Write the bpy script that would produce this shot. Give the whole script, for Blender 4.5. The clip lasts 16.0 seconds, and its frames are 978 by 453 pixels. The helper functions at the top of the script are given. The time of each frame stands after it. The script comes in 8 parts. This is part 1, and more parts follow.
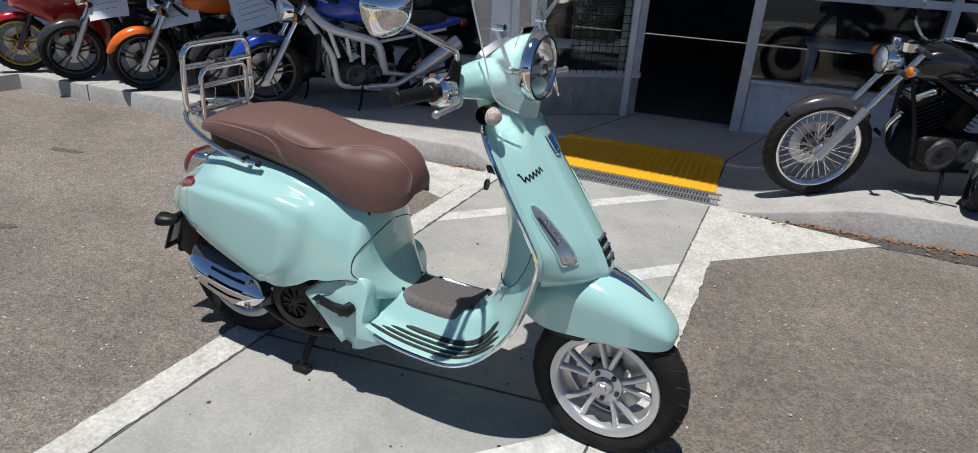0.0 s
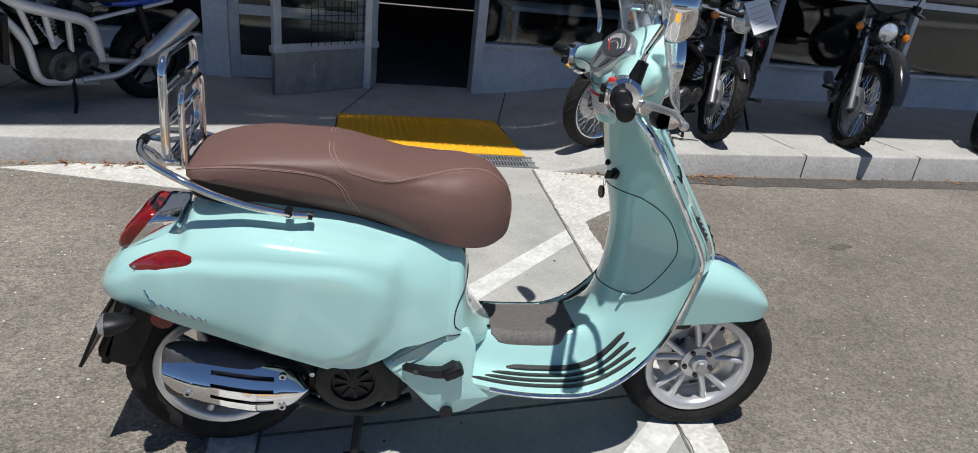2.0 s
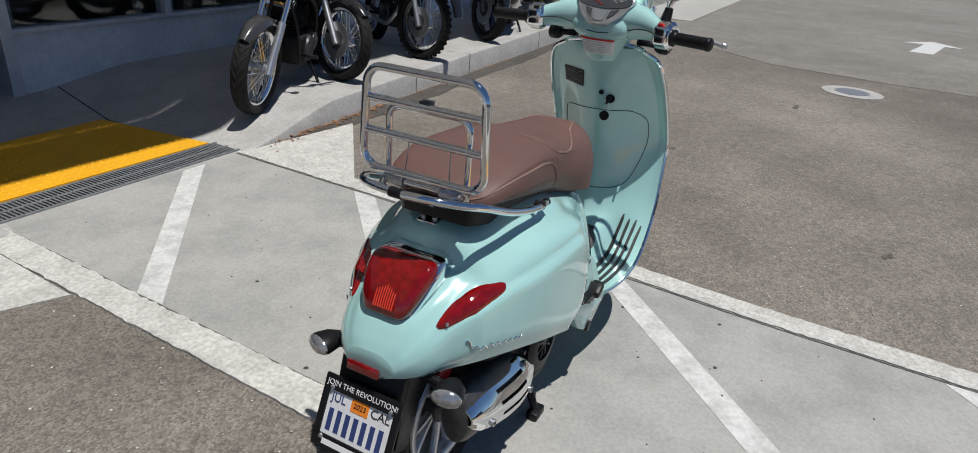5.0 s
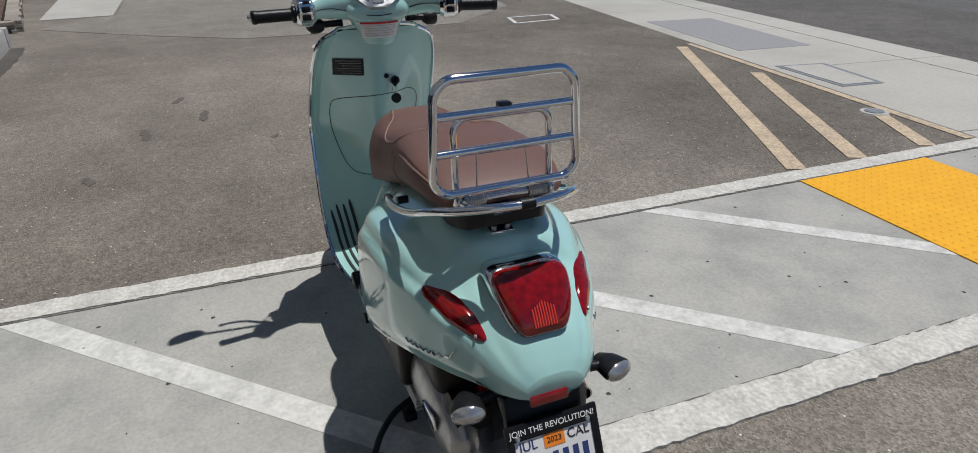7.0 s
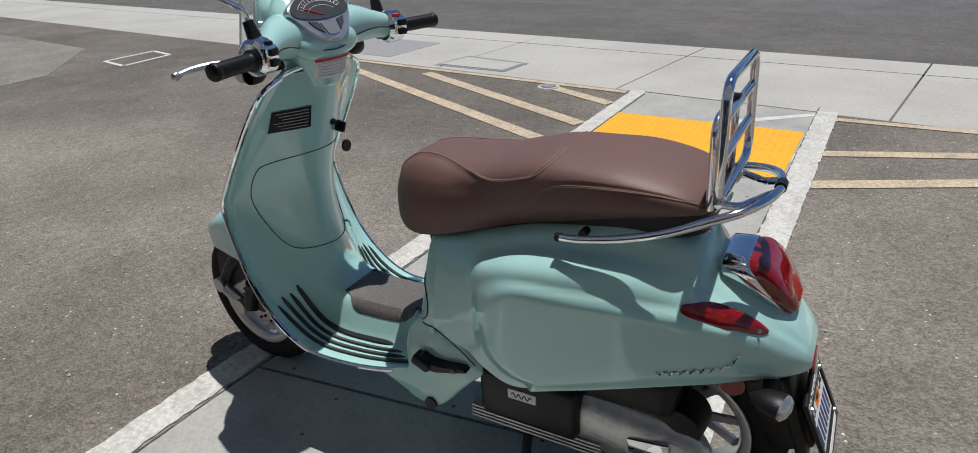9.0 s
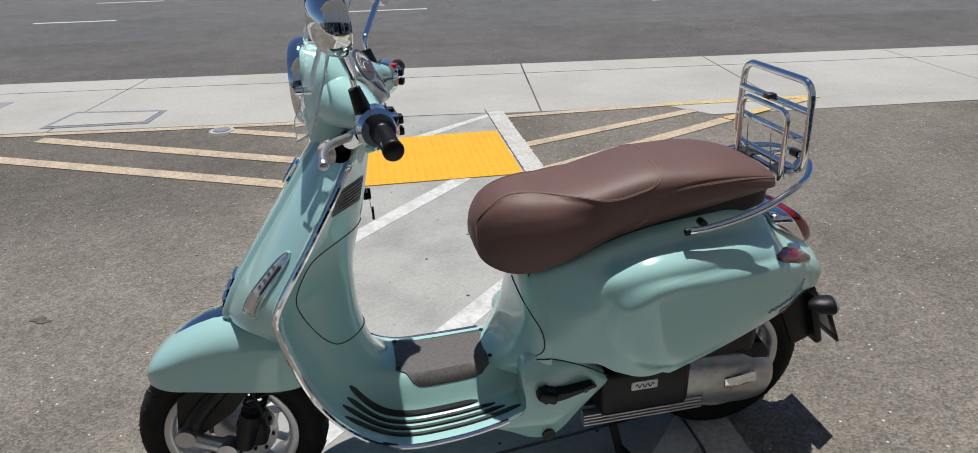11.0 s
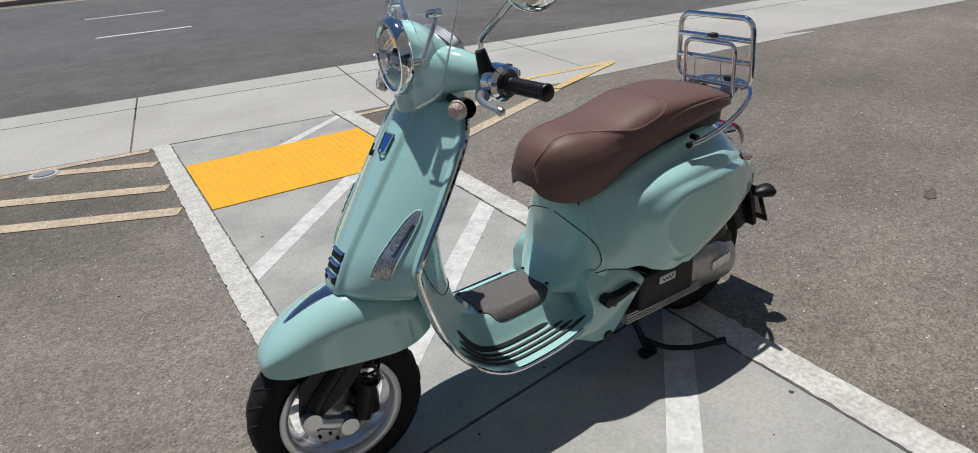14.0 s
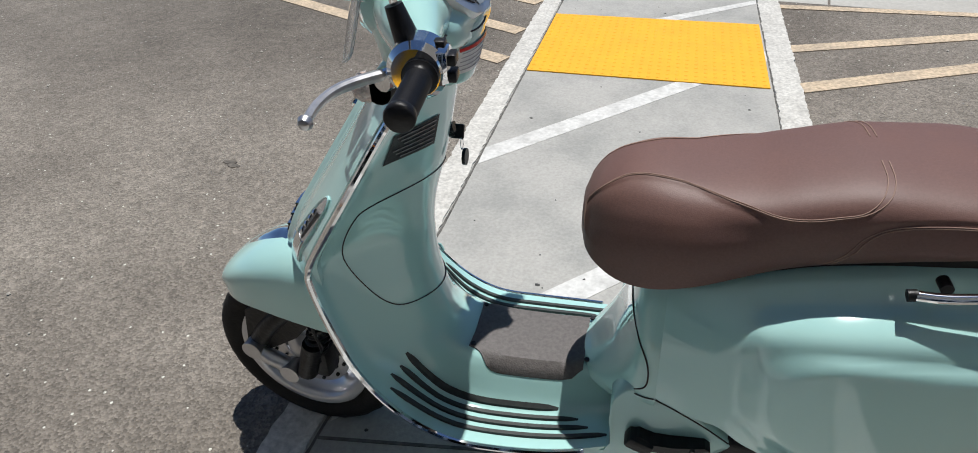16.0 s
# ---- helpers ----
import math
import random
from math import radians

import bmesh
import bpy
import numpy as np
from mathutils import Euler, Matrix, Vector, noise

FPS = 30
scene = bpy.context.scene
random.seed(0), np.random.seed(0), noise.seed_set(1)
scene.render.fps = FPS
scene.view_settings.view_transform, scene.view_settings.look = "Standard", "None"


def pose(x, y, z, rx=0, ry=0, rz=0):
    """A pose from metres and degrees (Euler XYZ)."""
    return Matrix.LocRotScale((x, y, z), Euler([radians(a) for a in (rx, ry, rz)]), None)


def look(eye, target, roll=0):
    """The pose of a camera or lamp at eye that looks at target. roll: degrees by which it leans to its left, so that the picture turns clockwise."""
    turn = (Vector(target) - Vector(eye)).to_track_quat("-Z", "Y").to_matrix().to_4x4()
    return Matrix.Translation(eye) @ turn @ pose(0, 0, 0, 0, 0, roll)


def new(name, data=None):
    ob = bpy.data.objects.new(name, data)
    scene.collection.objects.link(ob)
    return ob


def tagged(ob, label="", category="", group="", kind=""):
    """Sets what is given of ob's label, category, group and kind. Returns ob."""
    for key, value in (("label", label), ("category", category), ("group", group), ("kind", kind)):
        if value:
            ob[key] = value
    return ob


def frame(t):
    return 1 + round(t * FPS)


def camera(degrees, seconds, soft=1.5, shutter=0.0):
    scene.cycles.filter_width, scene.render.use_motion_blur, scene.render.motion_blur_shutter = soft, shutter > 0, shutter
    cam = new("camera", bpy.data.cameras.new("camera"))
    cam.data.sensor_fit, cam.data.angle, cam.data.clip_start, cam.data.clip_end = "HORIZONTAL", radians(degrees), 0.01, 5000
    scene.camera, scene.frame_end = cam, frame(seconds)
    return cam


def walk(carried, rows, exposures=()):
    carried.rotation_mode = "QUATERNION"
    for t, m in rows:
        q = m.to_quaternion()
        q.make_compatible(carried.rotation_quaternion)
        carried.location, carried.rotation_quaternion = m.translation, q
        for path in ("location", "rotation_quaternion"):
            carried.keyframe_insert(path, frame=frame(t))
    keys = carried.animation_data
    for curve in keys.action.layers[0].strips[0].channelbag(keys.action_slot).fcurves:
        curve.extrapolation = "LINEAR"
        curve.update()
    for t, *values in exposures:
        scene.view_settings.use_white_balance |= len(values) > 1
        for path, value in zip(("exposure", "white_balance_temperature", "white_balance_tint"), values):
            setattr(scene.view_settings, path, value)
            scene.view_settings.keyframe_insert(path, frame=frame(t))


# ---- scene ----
cam = camera(73.0, 16.0, soft=0.9)
PATH = [
    (0, (0.928, -1.629, 1.401), (0.226, 0.061, 0.593), 3.4),
    (0.5, (0.602, -1.623, 1.385), (0.135, 0.136, 0.556), 3.4),
    (1, (0.268, -1.642, 1.355), (0.102, 0.177, 0.54), 4.8),
    (1.5, (-0.053, -1.633, 1.362), (0.007, 0.195, 0.552), 4.1),
    (2, (-0.362, -1.521, 1.342), (0.041, 0.258, 0.522), 6.8),
    (2.5, (-0.68, -1.543, 1.328), (0.046, 0.132, 0.511), 5.3),
    (3, (-0.923, -1.48, 1.329), (-0.014, 0.122, 0.55), 4.8),
    (3.5, (-1.155, -1.319, 1.327), (-0.05, 0.146, 0.53), 5.5),
    (5.8, (-1.932, -0.247, 1.306), (-0.126, 0.043, 0.497), 0.9),
    (6, (-1.899, -0.123, 1.269), (-0.068, 0.005, 0.473), -0.2),
    (6.5, (-1.85, 0.186, 1.278), (-0.033, -0.112, 0.496), -1.1),
    (7, (-1.805, 0.483, 1.298), (-0.13, -0.196, 0.44), -1.2),
    (7.5, (-1.583, 0.72, 1.281), (-0.052, -0.269, 0.458), -1.9),
    (8, (-1.39, 0.95, 1.292), (-0.117, -0.347, 0.457), -0.5),
    (8.5, (-1.208, 1.154, 1.318), (-0.115, -0.269, 0.434), -1.6),
    (9, (-0.921, 1.245, 1.303), (-0.01, -0.318, 0.45), -3.3),
    (11.5, (0.485, 1.452, 1.413), (-0.11, -0.257, 0.563), -3.2),
    (12, (0.688, 1.314, 1.381), (-0.142, -0.325, 0.592), -5.6),
    (12.5, (0.891, 1.238, 1.379), (-0.232, -0.276, 0.713), -5.1),
    (13, (1.084, 1.275, 1.427), (-0.125, -0.146, 0.706), -4.7),
    (13.5, (1.137, 1.328, 1.411), (-0.02, -0.089, 0.603), -3.7),
    (14, (1.026, 1.419, 1.398), (0.079, -0.113, 0.527), -4.4),
    (14.5, (0.782, 1.491, 1.398), (0.128, -0.138, 0.439), -2.2),
    (15, (0.516, 1.383, 1.353), (0.051, -0.283, 0.348), -1.6),
    (15.5, (0.223, 1.214, 1.37), (0.177, -0.387, 0.174), -6.5),
    (16, (-0.054, 0.987, 1.38), (0.356, -0.577, 0.204), -2.9),
]
walk(cam, [(t, look(e, g, r)) for t, e, g, r in PATH], exposures=[(0, 0.0), (1.5, 0.1), (3.5, 0.13), (5.8, -0.30), (7.5, -0.30), (8.5, -0.16), (9.2, -0.08), (11.5, -0.03), (12.0, -0.03), (12.5, 0.02), (13.0, 0.0), (13.6, -0.09), (15.0, -0.14), (16, 0.1)])

# ---- build ----
# world and sun
SUN_WAY = Vector((0.043, 0.258, -1.0)).normalized()
world = bpy.data.worlds.new("sky")
scene.world = world
world.use_nodes = True
wn = world.node_tree.nodes
wl = world.node_tree.links
sky = wn.new("ShaderNodeTexSky")
sky.sky_type = "NISHITA"
sky.sun_disc = False
sky.altitude = 1800
sky.air_density = 0.85
sky.dust_density = 0.0
sky.ozone_density = 6.0
sky.sun_elevation = math.asin(-SUN_WAY.z)
sky.sun_rotation = math.atan2(-SUN_WAY.x, -SUN_WAY.y)
wl.new(sky.outputs[0], wn["Background"].inputs[0])
wn["Background"].inputs[1].default_value = 0.076
sun_data = bpy.data.lights.new("sun", "SUN")
sun_data.energy = 4.6
sun_data.angle = radians(0.6)
sun_data.color = (1.0, 0.975, 0.945)
sun = new("sun", sun_data)
sun.rotation_euler = SUN_WAY.to_track_quat("-Z", "Y").to_euler()
sun.location = (0, 0, 20)

# ---- materials ----


def mat(name, color, rough=0.5, metal=0.0, coat=0.0, noise_scale=0.0, noise_amount=0.0, bump=0.0, bump_scale=0.0,
        second=None, second_scale=3.0, second_amount=0.5, spec=0.5, transmission=0.0, ior=1.45, vary=0.0, rough_vary=0.0):
    """A node material: base colour with a fine grain, a coarse second tone, a bump, and a shade by object."""
    m = bpy.data.materials.new(name)
    m.use_nodes = True
    n, l = m.node_tree.nodes, m.node_tree.links
    b = n["Principled BSDF"]
    b.inputs["Base Color"].default_value = (*color, 1)
    b.inputs["Roughness"].default_value = rough
    b.inputs["Metallic"].default_value = metal
    b.inputs["Coat Weight"].default_value = coat
    b.inputs["Coat Roughness"].default_value = 0.03
    b.inputs["Specular IOR Level"].default_value = spec
    b.inputs["Transmission Weight"].default_value = transmission
    b.inputs["IOR"].default_value = ior
    coord = n.new("ShaderNodeTexCoord")
    last = None
    if second is not None:
        big = n.new("ShaderNodeTexNoise")
        big.inputs["Scale"].default_value = second_scale
        big.inputs["Detail"].default_value = 6
        big.inputs["Roughness"].default_value = 0.62
        l.new(coord.outputs["Object"], big.inputs["Vector"])
        ramp = n.new("ShaderNodeValToRGB")
        ramp.color_ramp.elements[0].position = 0.42
        ramp.color_ramp.elements[1].position = 0.66
        l.new(big.outputs["Fac"], ramp.inputs[0])
        amount = n.new("ShaderNodeMath")
        amount.operation = "MULTIPLY"
        amount.inputs[1].default_value = second_amount
        l.new(ramp.outputs[0], amount.inputs[0])
        mix = n.new("ShaderNodeMix")
        mix.data_type = "RGBA"
        mix.inputs["A"].default_value = (*color, 1)
        mix.inputs["B"].default_value = (*second, 1)
        l.new(amount.outputs[0], mix.inputs["Factor"])
        last = mix.outputs["Result"]
    if noise_scale:
        fine = n.new("ShaderNodeTexNoise")
        fine.inputs["Scale"].default_value = noise_scale
        fine.inputs["Detail"].default_value = 4
        l.new(coord.outputs["Object"], fine.inputs["Vector"])
        rng = n.new("ShaderNodeMapRange")
        rng.inputs["From Min"].default_value = 0.3
        rng.inputs["From Max"].default_value = 0.7
        rng.inputs["To Min"].default_value = 1 - noise_amount
        rng.inputs["To Max"].default_value = 1 + noise_amount
        l.new(fine.outputs["Fac"], rng.inputs["Value"])
        mul = n.new("ShaderNodeVectorMath")
        mul.operation = "SCALE"
        if last is None:
            mul.inputs[0].default_value = color
        else:
            l.new(last, mul.inputs[0])
        l.new(rng.outputs["Result"], mul.inputs["Scale"])
        last = mul.outputs["Vector"]
        if rough_vary:
            rr = n.new("ShaderNodeMapRange")
            rr.inputs["To Min"].default_value = max(0.02, rough - rough_vary)
            rr.inputs["To Max"].default_value = rough + rough_vary
            l.new(fine.outputs["Fac"], rr.inputs["Value"])
            l.new(rr.outputs["Result"], b.inputs["Roughness"])
    if vary:
        info = n.new("ShaderNodeObjectInfo")
        rng2 = n.new("ShaderNodeMapRange")
        rng2.inputs["To Min"].default_value = 1 - vary
        rng2.inputs["To Max"].default_value = 1 + vary
        l.new(info.outputs["Random"], rng2.inputs["Value"])
        mul2 = n.new("ShaderNodeVectorMath")
        mul2.operation = "SCALE"
        if last is None:
            mul2.inputs[0].default_value = color
        else:
            l.new(last, mul2.inputs[0])
        l.new(rng2.outputs["Result"], mul2.inputs["Scale"])
        last = mul2.outputs["Vector"]
    if last is not None:
        l.new(last, b.inputs["Base Color"])
    if bump:
        bn = n.new("ShaderNodeTexNoise")
        bn.inputs["Scale"].default_value = bump_scale
        bn.inputs["Detail"].default_value = 5
        l.new(coord.outputs["Object"], bn.inputs["Vector"])
        bp = n.new("ShaderNodeBump")
        bp.inputs["Strength"].default_value = bump
        bp.inputs["Distance"].default_value = 0.01
        l.new(bn.outputs["Fac"], bp.inputs["Height"])
        l.new(bp.outputs["Normal"], b.inputs["Normal"])
    return m


def asphalt_mat(name, base, pale, dark, patch_scale=0.35, spots=True, dark_field=False):
    """Old asphalt: aggregate speckle, worn pale patches, dark oil spots."""
    m = bpy.data.materials.new(name)
    m.use_nodes = True
    n, l = m.node_tree.nodes, m.node_tree.links
    b = n["Principled BSDF"]
    b.inputs["Roughness"].default_value = 0.9
    b.inputs["Specular IOR Level"].default_value = 0.3
    coord = n.new("ShaderNodeTexCoord")

    def tex(scale, detail, rough=0.6):
        t = n.new("ShaderNodeTexNoise")
        t.inputs["Scale"].default_value = scale
        t.inputs["Detail"].default_value = detail
        t.inputs["Roughness"].default_value = rough
        l.new(coord.outputs["Object"], t.inputs["Vector"])
        return t.outputs["Fac"]

    def ramp(v, lo, hi):
        r = n.new("ShaderNodeMapRange")
        r.inputs["From Min"].default_value = lo
        r.inputs["From Max"].default_value = hi
        l.new(v, r.inputs["Value"])
        return r.outputs["Result"]

    def mix(f, a, c):
        x = n.new("ShaderNodeMix")
        x.data_type = "RGBA"
        l.new(f, x.inputs["Factor"])
        for key, val in (("A", a), ("B", c)):
            if isinstance(val, tuple):
                x.inputs[key].default_value = (*val, 1)
            else:
                l.new(val, x.inputs[key])
        return x.outputs["Result"]

    def scaled(c, k):
        x = n.new("ShaderNodeVectorMath")
        x.operation = "SCALE"
        x.inputs["Scale"].default_value = k
        l.new(c, x.inputs[0])
        return x.outputs["Vector"]

    col = mix(ramp(tex(patch_scale, 5), 0.38, 0.68), base, pale)
    stones = n.new("ShaderNodeTexVoronoi")
    stones.inputs["Scale"].default_value = 135
    l.new(coord.outputs["Object"], stones.inputs["Vector"])
    tint = n.new("ShaderNodeSeparateColor")
    l.new(stones.outputs["Color"], tint.inputs[0])
    lit = n.new("ShaderNodeMapRange")
    lit.inputs["To Min"].default_value = 0.66
    lit.inputs["To Max"].default_value = 1.29
    l.new(tint.outputs[0], lit.inputs["Value"])
    sc = n.new("ShaderNodeVectorMath")
    sc.operation = "SCALE"
    l.new(col, sc.inputs[0])
    l.new(lit.outputs["Result"], sc.inputs["Scale"])
    col = sc.outputs["Vector"]
    mottle = n.new("ShaderNodeMapRange")
    mottle.inputs["From Min"].default_value = 0.3
    mottle.inputs["From Max"].default_value = 0.7
    mottle.inputs["To Min"].default_value = 0.84
    mottle.inputs["To Max"].default_value = 1.16
    l.new(tex(2.6, 7, 0.7), mottle.inputs["Value"])
    sc3 = n.new("ShaderNodeVectorMath")
    sc3.operation = "SCALE"
    l.new(col, sc3.inputs[0])
    l.new(mottle.outputs["Result"], sc3.inputs["Scale"])
    col = sc3.outputs["Vector"]
    fine = n.new("ShaderNodeMapRange")
    fine.inputs["From Min"].default_value = 0.3
    fine.inputs["From Max"].default_value = 0.7
    fine.inputs["To Min"].default_value = 0.76
    fine.inputs["To Max"].default_value = 1.27
    l.new(tex(22, 8, 0.75), fine.inputs["Value"])
    sc2 = n.new("ShaderNodeVectorMath")
    sc2.operation = "SCALE"
    l.new(col, sc2.inputs[0])
    l.new(fine.outputs["Result"], sc2.inputs["Scale"])
    col = sc2.outputs["Vector"]
    bright = n.new("ShaderNodeTexVoronoi")
    bright.inputs["Scale"].default_value = 38
    l.new(coord.outputs["Object"], bright.inputs["Vector"])
    bs = n.new("ShaderNodeSeparateColor")
    l.new(bright.outputs["Color"], bs.inputs[0])
    chip = n.new("ShaderNodeMath")
    chip.operation = "LESS_THAN"
    chip.inputs[1].default_value = 0.16
    l.new(bright.outputs["Distance"], chip.inputs[0])
    rare = n.new("ShaderNodeMath")
    rare.operation = "GREATER_THAN"
    rare.inputs[1].default_value = 0.9
    l.new(bs.outputs[1], rare.inputs[0])
    both = n.new("ShaderNodeMath")
    both.operation = "MULTIPLY"
    l.new(chip.outputs[0], both.inputs[0])
    l.new(rare.outputs[0], both.inputs[1])
    col = mix(both.outputs[0], col, tuple(min(0.6, 2.6 * v) for v in pale))
    if spots:
        col = mix(ramp(tex(1.6, 4, 0.6), 0.74, 0.80), col, dark)
        col = mix(ramp(tex(6.5, 3, 0.6), 0.76, 0.80), col, dark)
    if dark_field:
        # a darker field of asphalt towards +x and -y, with a soft uneven edge
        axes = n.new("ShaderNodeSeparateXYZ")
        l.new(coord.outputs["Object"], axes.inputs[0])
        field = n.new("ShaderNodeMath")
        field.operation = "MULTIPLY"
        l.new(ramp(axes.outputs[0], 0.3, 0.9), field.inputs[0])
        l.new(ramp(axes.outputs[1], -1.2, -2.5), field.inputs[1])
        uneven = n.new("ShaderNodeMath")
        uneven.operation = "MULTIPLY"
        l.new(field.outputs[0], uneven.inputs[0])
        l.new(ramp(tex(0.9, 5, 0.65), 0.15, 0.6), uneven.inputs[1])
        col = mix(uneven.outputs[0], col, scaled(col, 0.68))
    l.new(col, b.inputs["Base Color"])
    bp = n.new("ShaderNodeBump")
    bp.inputs["Strength"].default_value = 0.8
    bp.inputs["Distance"].default_value = 0.008
    l.new(stones.outputs["Distance"], bp.inputs["Height"])
    l.new(bp.outputs["Normal"], b.inputs["Normal"])
    return m


ASPHALT = asphalt_mat("lot_asphalt", (0.170, 0.151, 0.128), (0.266, 0.240, 0.205), (0.06, 0.055, 0.05), dark_field=True)
ROAD = asphalt_mat("road_asphalt", (0.128, 0.127, 0.125), (0.160, 0.157, 0.152), (0.1, 0.1, 0.1), 0.16, False)
CONCRETE = mat("path_concrete", (0.37, 0.365, 0.34), 0.85, noise_scale=90, noise_amount=0.10, bump=0.15, bump_scale=120, second=(0.255, 0.26, 0.245), second_scale=2.6, second_amount=0.8)
WALK = mat("walk_concrete", (0.43, 0.42, 0.385), 0.88, noise_scale=40, noise_amount=0.08, bump=0.2, bump_scale=90, second=(0.34, 0.33, 0.30), second_scale=0.8, second_amount=0.7)
KERB = mat("kerb_concrete", (0.42, 0.41, 0.39), 0.9, noise_scale=45, noise_amount=0.12, bump=0.3, bump_scale=60, second=(0.29, 0.28, 0.26), second_scale=3.4, second_amount=0.55)
WHITE_LINE = mat("worn_white_paint", (0.54, 0.53, 0.49), 0.8, noise_scale=70, noise_amount=0.22, bump=0.35, bump_scale=130, second=(0.36, 0.35, 0.32), second_scale=9, second_amount=0.6)
WHITE_PAINT = mat("white_stripe_paint", (0.60, 0.60, 0.58), 0.7, noise_scale=50, noise_amount=0.06, second=(0.45, 0.45, 0.43), second_scale=7, second_amount=0.4)
FADED_WHITE = mat("faded_white_paint", (0.585, 0.585, 0.56), 0.78, noise_scale=60, noise_amount=0.12, second=(0.38, 0.38, 0.36), second_scale=11, second_amount=0.7)
PALE_YELLOW = mat("faded_yellow_paint", (0.50, 0.40, 0.28), 0.8, noise_scale=60, noise_amount=0.3, second=(0.34, 0.28, 0.21), second_scale=6, second_amount=0.7)
YELLOW_LINE = mat("yellow_line_paint", (0.58, 0.42, 0.17), 0.75, noise_scale=60, noise_amount=0.3, second=(0.40, 0.36, 0.27), second_scale=6, second_amount=0.6)
YELLOW = mat("tactile_yellow", (0.80, 0.40, 0.012), 0.55, noise_scale=20, noise_amount=0.05, second=(0.72, 0.33, 0.01), second_scale=5, second_amount=0.4)
JOINT_FILL = mat("joint_fill", (0.12, 0.115, 0.105), 0.9, noise_scale=40, noise_amount=0.4, second=(0.05, 0.048, 0.045), second_scale=3)
DARK_JOINT = mat("dark_joint", (0.03, 0.03, 0.028), 0.9, noise_scale=60, noise_amount=0.4)
STEEL_GRATE = mat("grate_steel", (0.30, 0.31, 0.32), 0.5, 0.6, noise_scale=50, noise_amount=0.2)
# unseen canopy underside, made white to bounce light into the shade below
SOFFIT = mat("bounce_white_soffit", (0.82, 0.82, 0.81), 0.8, noise_scale=10, noise_amount=0.05)
FACADE = mat("facade_plaster", (0.78, 0.79, 0.79), 0.85, noise_scale=25, noise_amount=0.08, bump=0.15, bump_scale=60, second=(0.58, 0.59, 0.60), second_scale=2.2, second_amount=0.7)
GREY_WALL = mat("grey_wall_paint", (0.25, 0.245, 0.235), 0.85, noise_scale=25, noise_amount=0.06, second=(0.19, 0.185, 0.18), second_scale=1.2, second_amount=0.6)
ALU = mat("door_aluminium", (0.66, 0.67, 0.68), 0.42, 0.35, noise_scale=15, noise_amount=0.1, rough_vary=0.1)
KICK = mat("kick_plate_steel", (0.40, 0.395, 0.37), 0.45, 0.5, noise_scale=12, noise_amount=0.15, rough_vary=0.12, second=(0.24, 0.23, 0.21), second_scale=4)
# the room's lack of light is put into this near-black colour
ROOM = mat("unlit_interior", (0.06, 0.06, 0.062), 0.8, noise_scale=3, noise_amount=0.3)
GLASS = mat("window_glass", (0.75, 0.8, 0.8), 0.02, transmission=1.0, ior=1.5)

MINT = mat("mint_paint", (0.372, 0.618, 0.585), 0.14, 0.0, coat=1.0, noise_scale=3, noise_amount=0.012, spec=0.5)
SEAT = mat("brown_seat_vinyl", (0.138, 0.077, 0.066), 0.50, spec=0.4, bump=0.10, bump_scale=600, noise_scale=260, noise_amount=0.10, second=(0.155, 0.082, 0.066), second_scale=7, second_amount=0.5)
THREAD = mat("pale_thread", (0.30, 0.20, 0.16), 0.8)
CHROME = mat("chrome", (0.78, 0.79, 0.80), 0.06, 1.0, noise_scale=8, noise_amount=0.03)
SATIN = mat("satin_aluminium", (0.55, 0.55, 0.56), 0.35, 0.9, noise_scale=60, noise_amount=0.06, rough_vary=0.08)
RIM_SILVER = mat("rim_silver_paint", (0.60, 0.60, 0.61), 0.28, 0.6, noise_scale=30, noise_amount=0.04)
RUBBER = mat("tyre_rubber", (0.013, 0.0125, 0.012), 0.7, spec=0.25, noise_scale=40, noise_amount=0.2, bump=0.2, bump_scale=150, second=(0.024, 0.022, 0.020), second_scale=12, second_amount=0.5)
BLACK = mat("black_plastic", (0.007, 0.007, 0.008), 0.40, spec=0.35, noise_scale=90, noise_amount=0.2, bump=0.1, bump_scale=300)
MATTE = mat("rubber_mat", (0.11, 0.10, 0.096), 0.62, noise_scale=120, noise_amount=0.2, bump=0.2, bump_scale=300)
STRIP = mat("floor_strip_rubber", (0.03, 0.035, 0.034), 0.6, noise_scale=90, noise_amount=0.2)
ENGINE = mat("engine_black", (0.012, 0.012, 0.012), 0.45, 0.1, spec=0.35, noise_scale=30, noise_amount=0.3, bump=0.2, bump_scale=80)
CAST = mat("cast_alloy", (0.46, 0.46, 0.46), 0.34, 0.8, noise_scale=40, noise_amount=0.15, bump=0.15, bump_scale=120)
GREY_CAST = mat("grey_cast", (0.075, 0.075, 0.078), 0.42, 0.5, noise_scale=40, noise_amount=0.2)
RED_BRIGHT = mat("sun_glow_red", (0.70, 0.05, 0.018), 0.25, coat=1.0)
RED_LENS = mat("red_lens", (0.19, 0.003, 0.003), 0.06, coat=1.0, noise_scale=70, noise_amount=0.3, spec=0.4)
CLEAR_LENS = mat("clear_lens", (0.42, 0.43, 0.44), 0.12, 0.7, coat=1.0, noise_scale=45, noise_amount=0.25, bump=0.12, bump_scale=90)
AMBER = mat("amber_lens", (0.75, 0.20, 0.01), 0.15, coat=1.0, noise_scale=80, noise_amount=0.15)
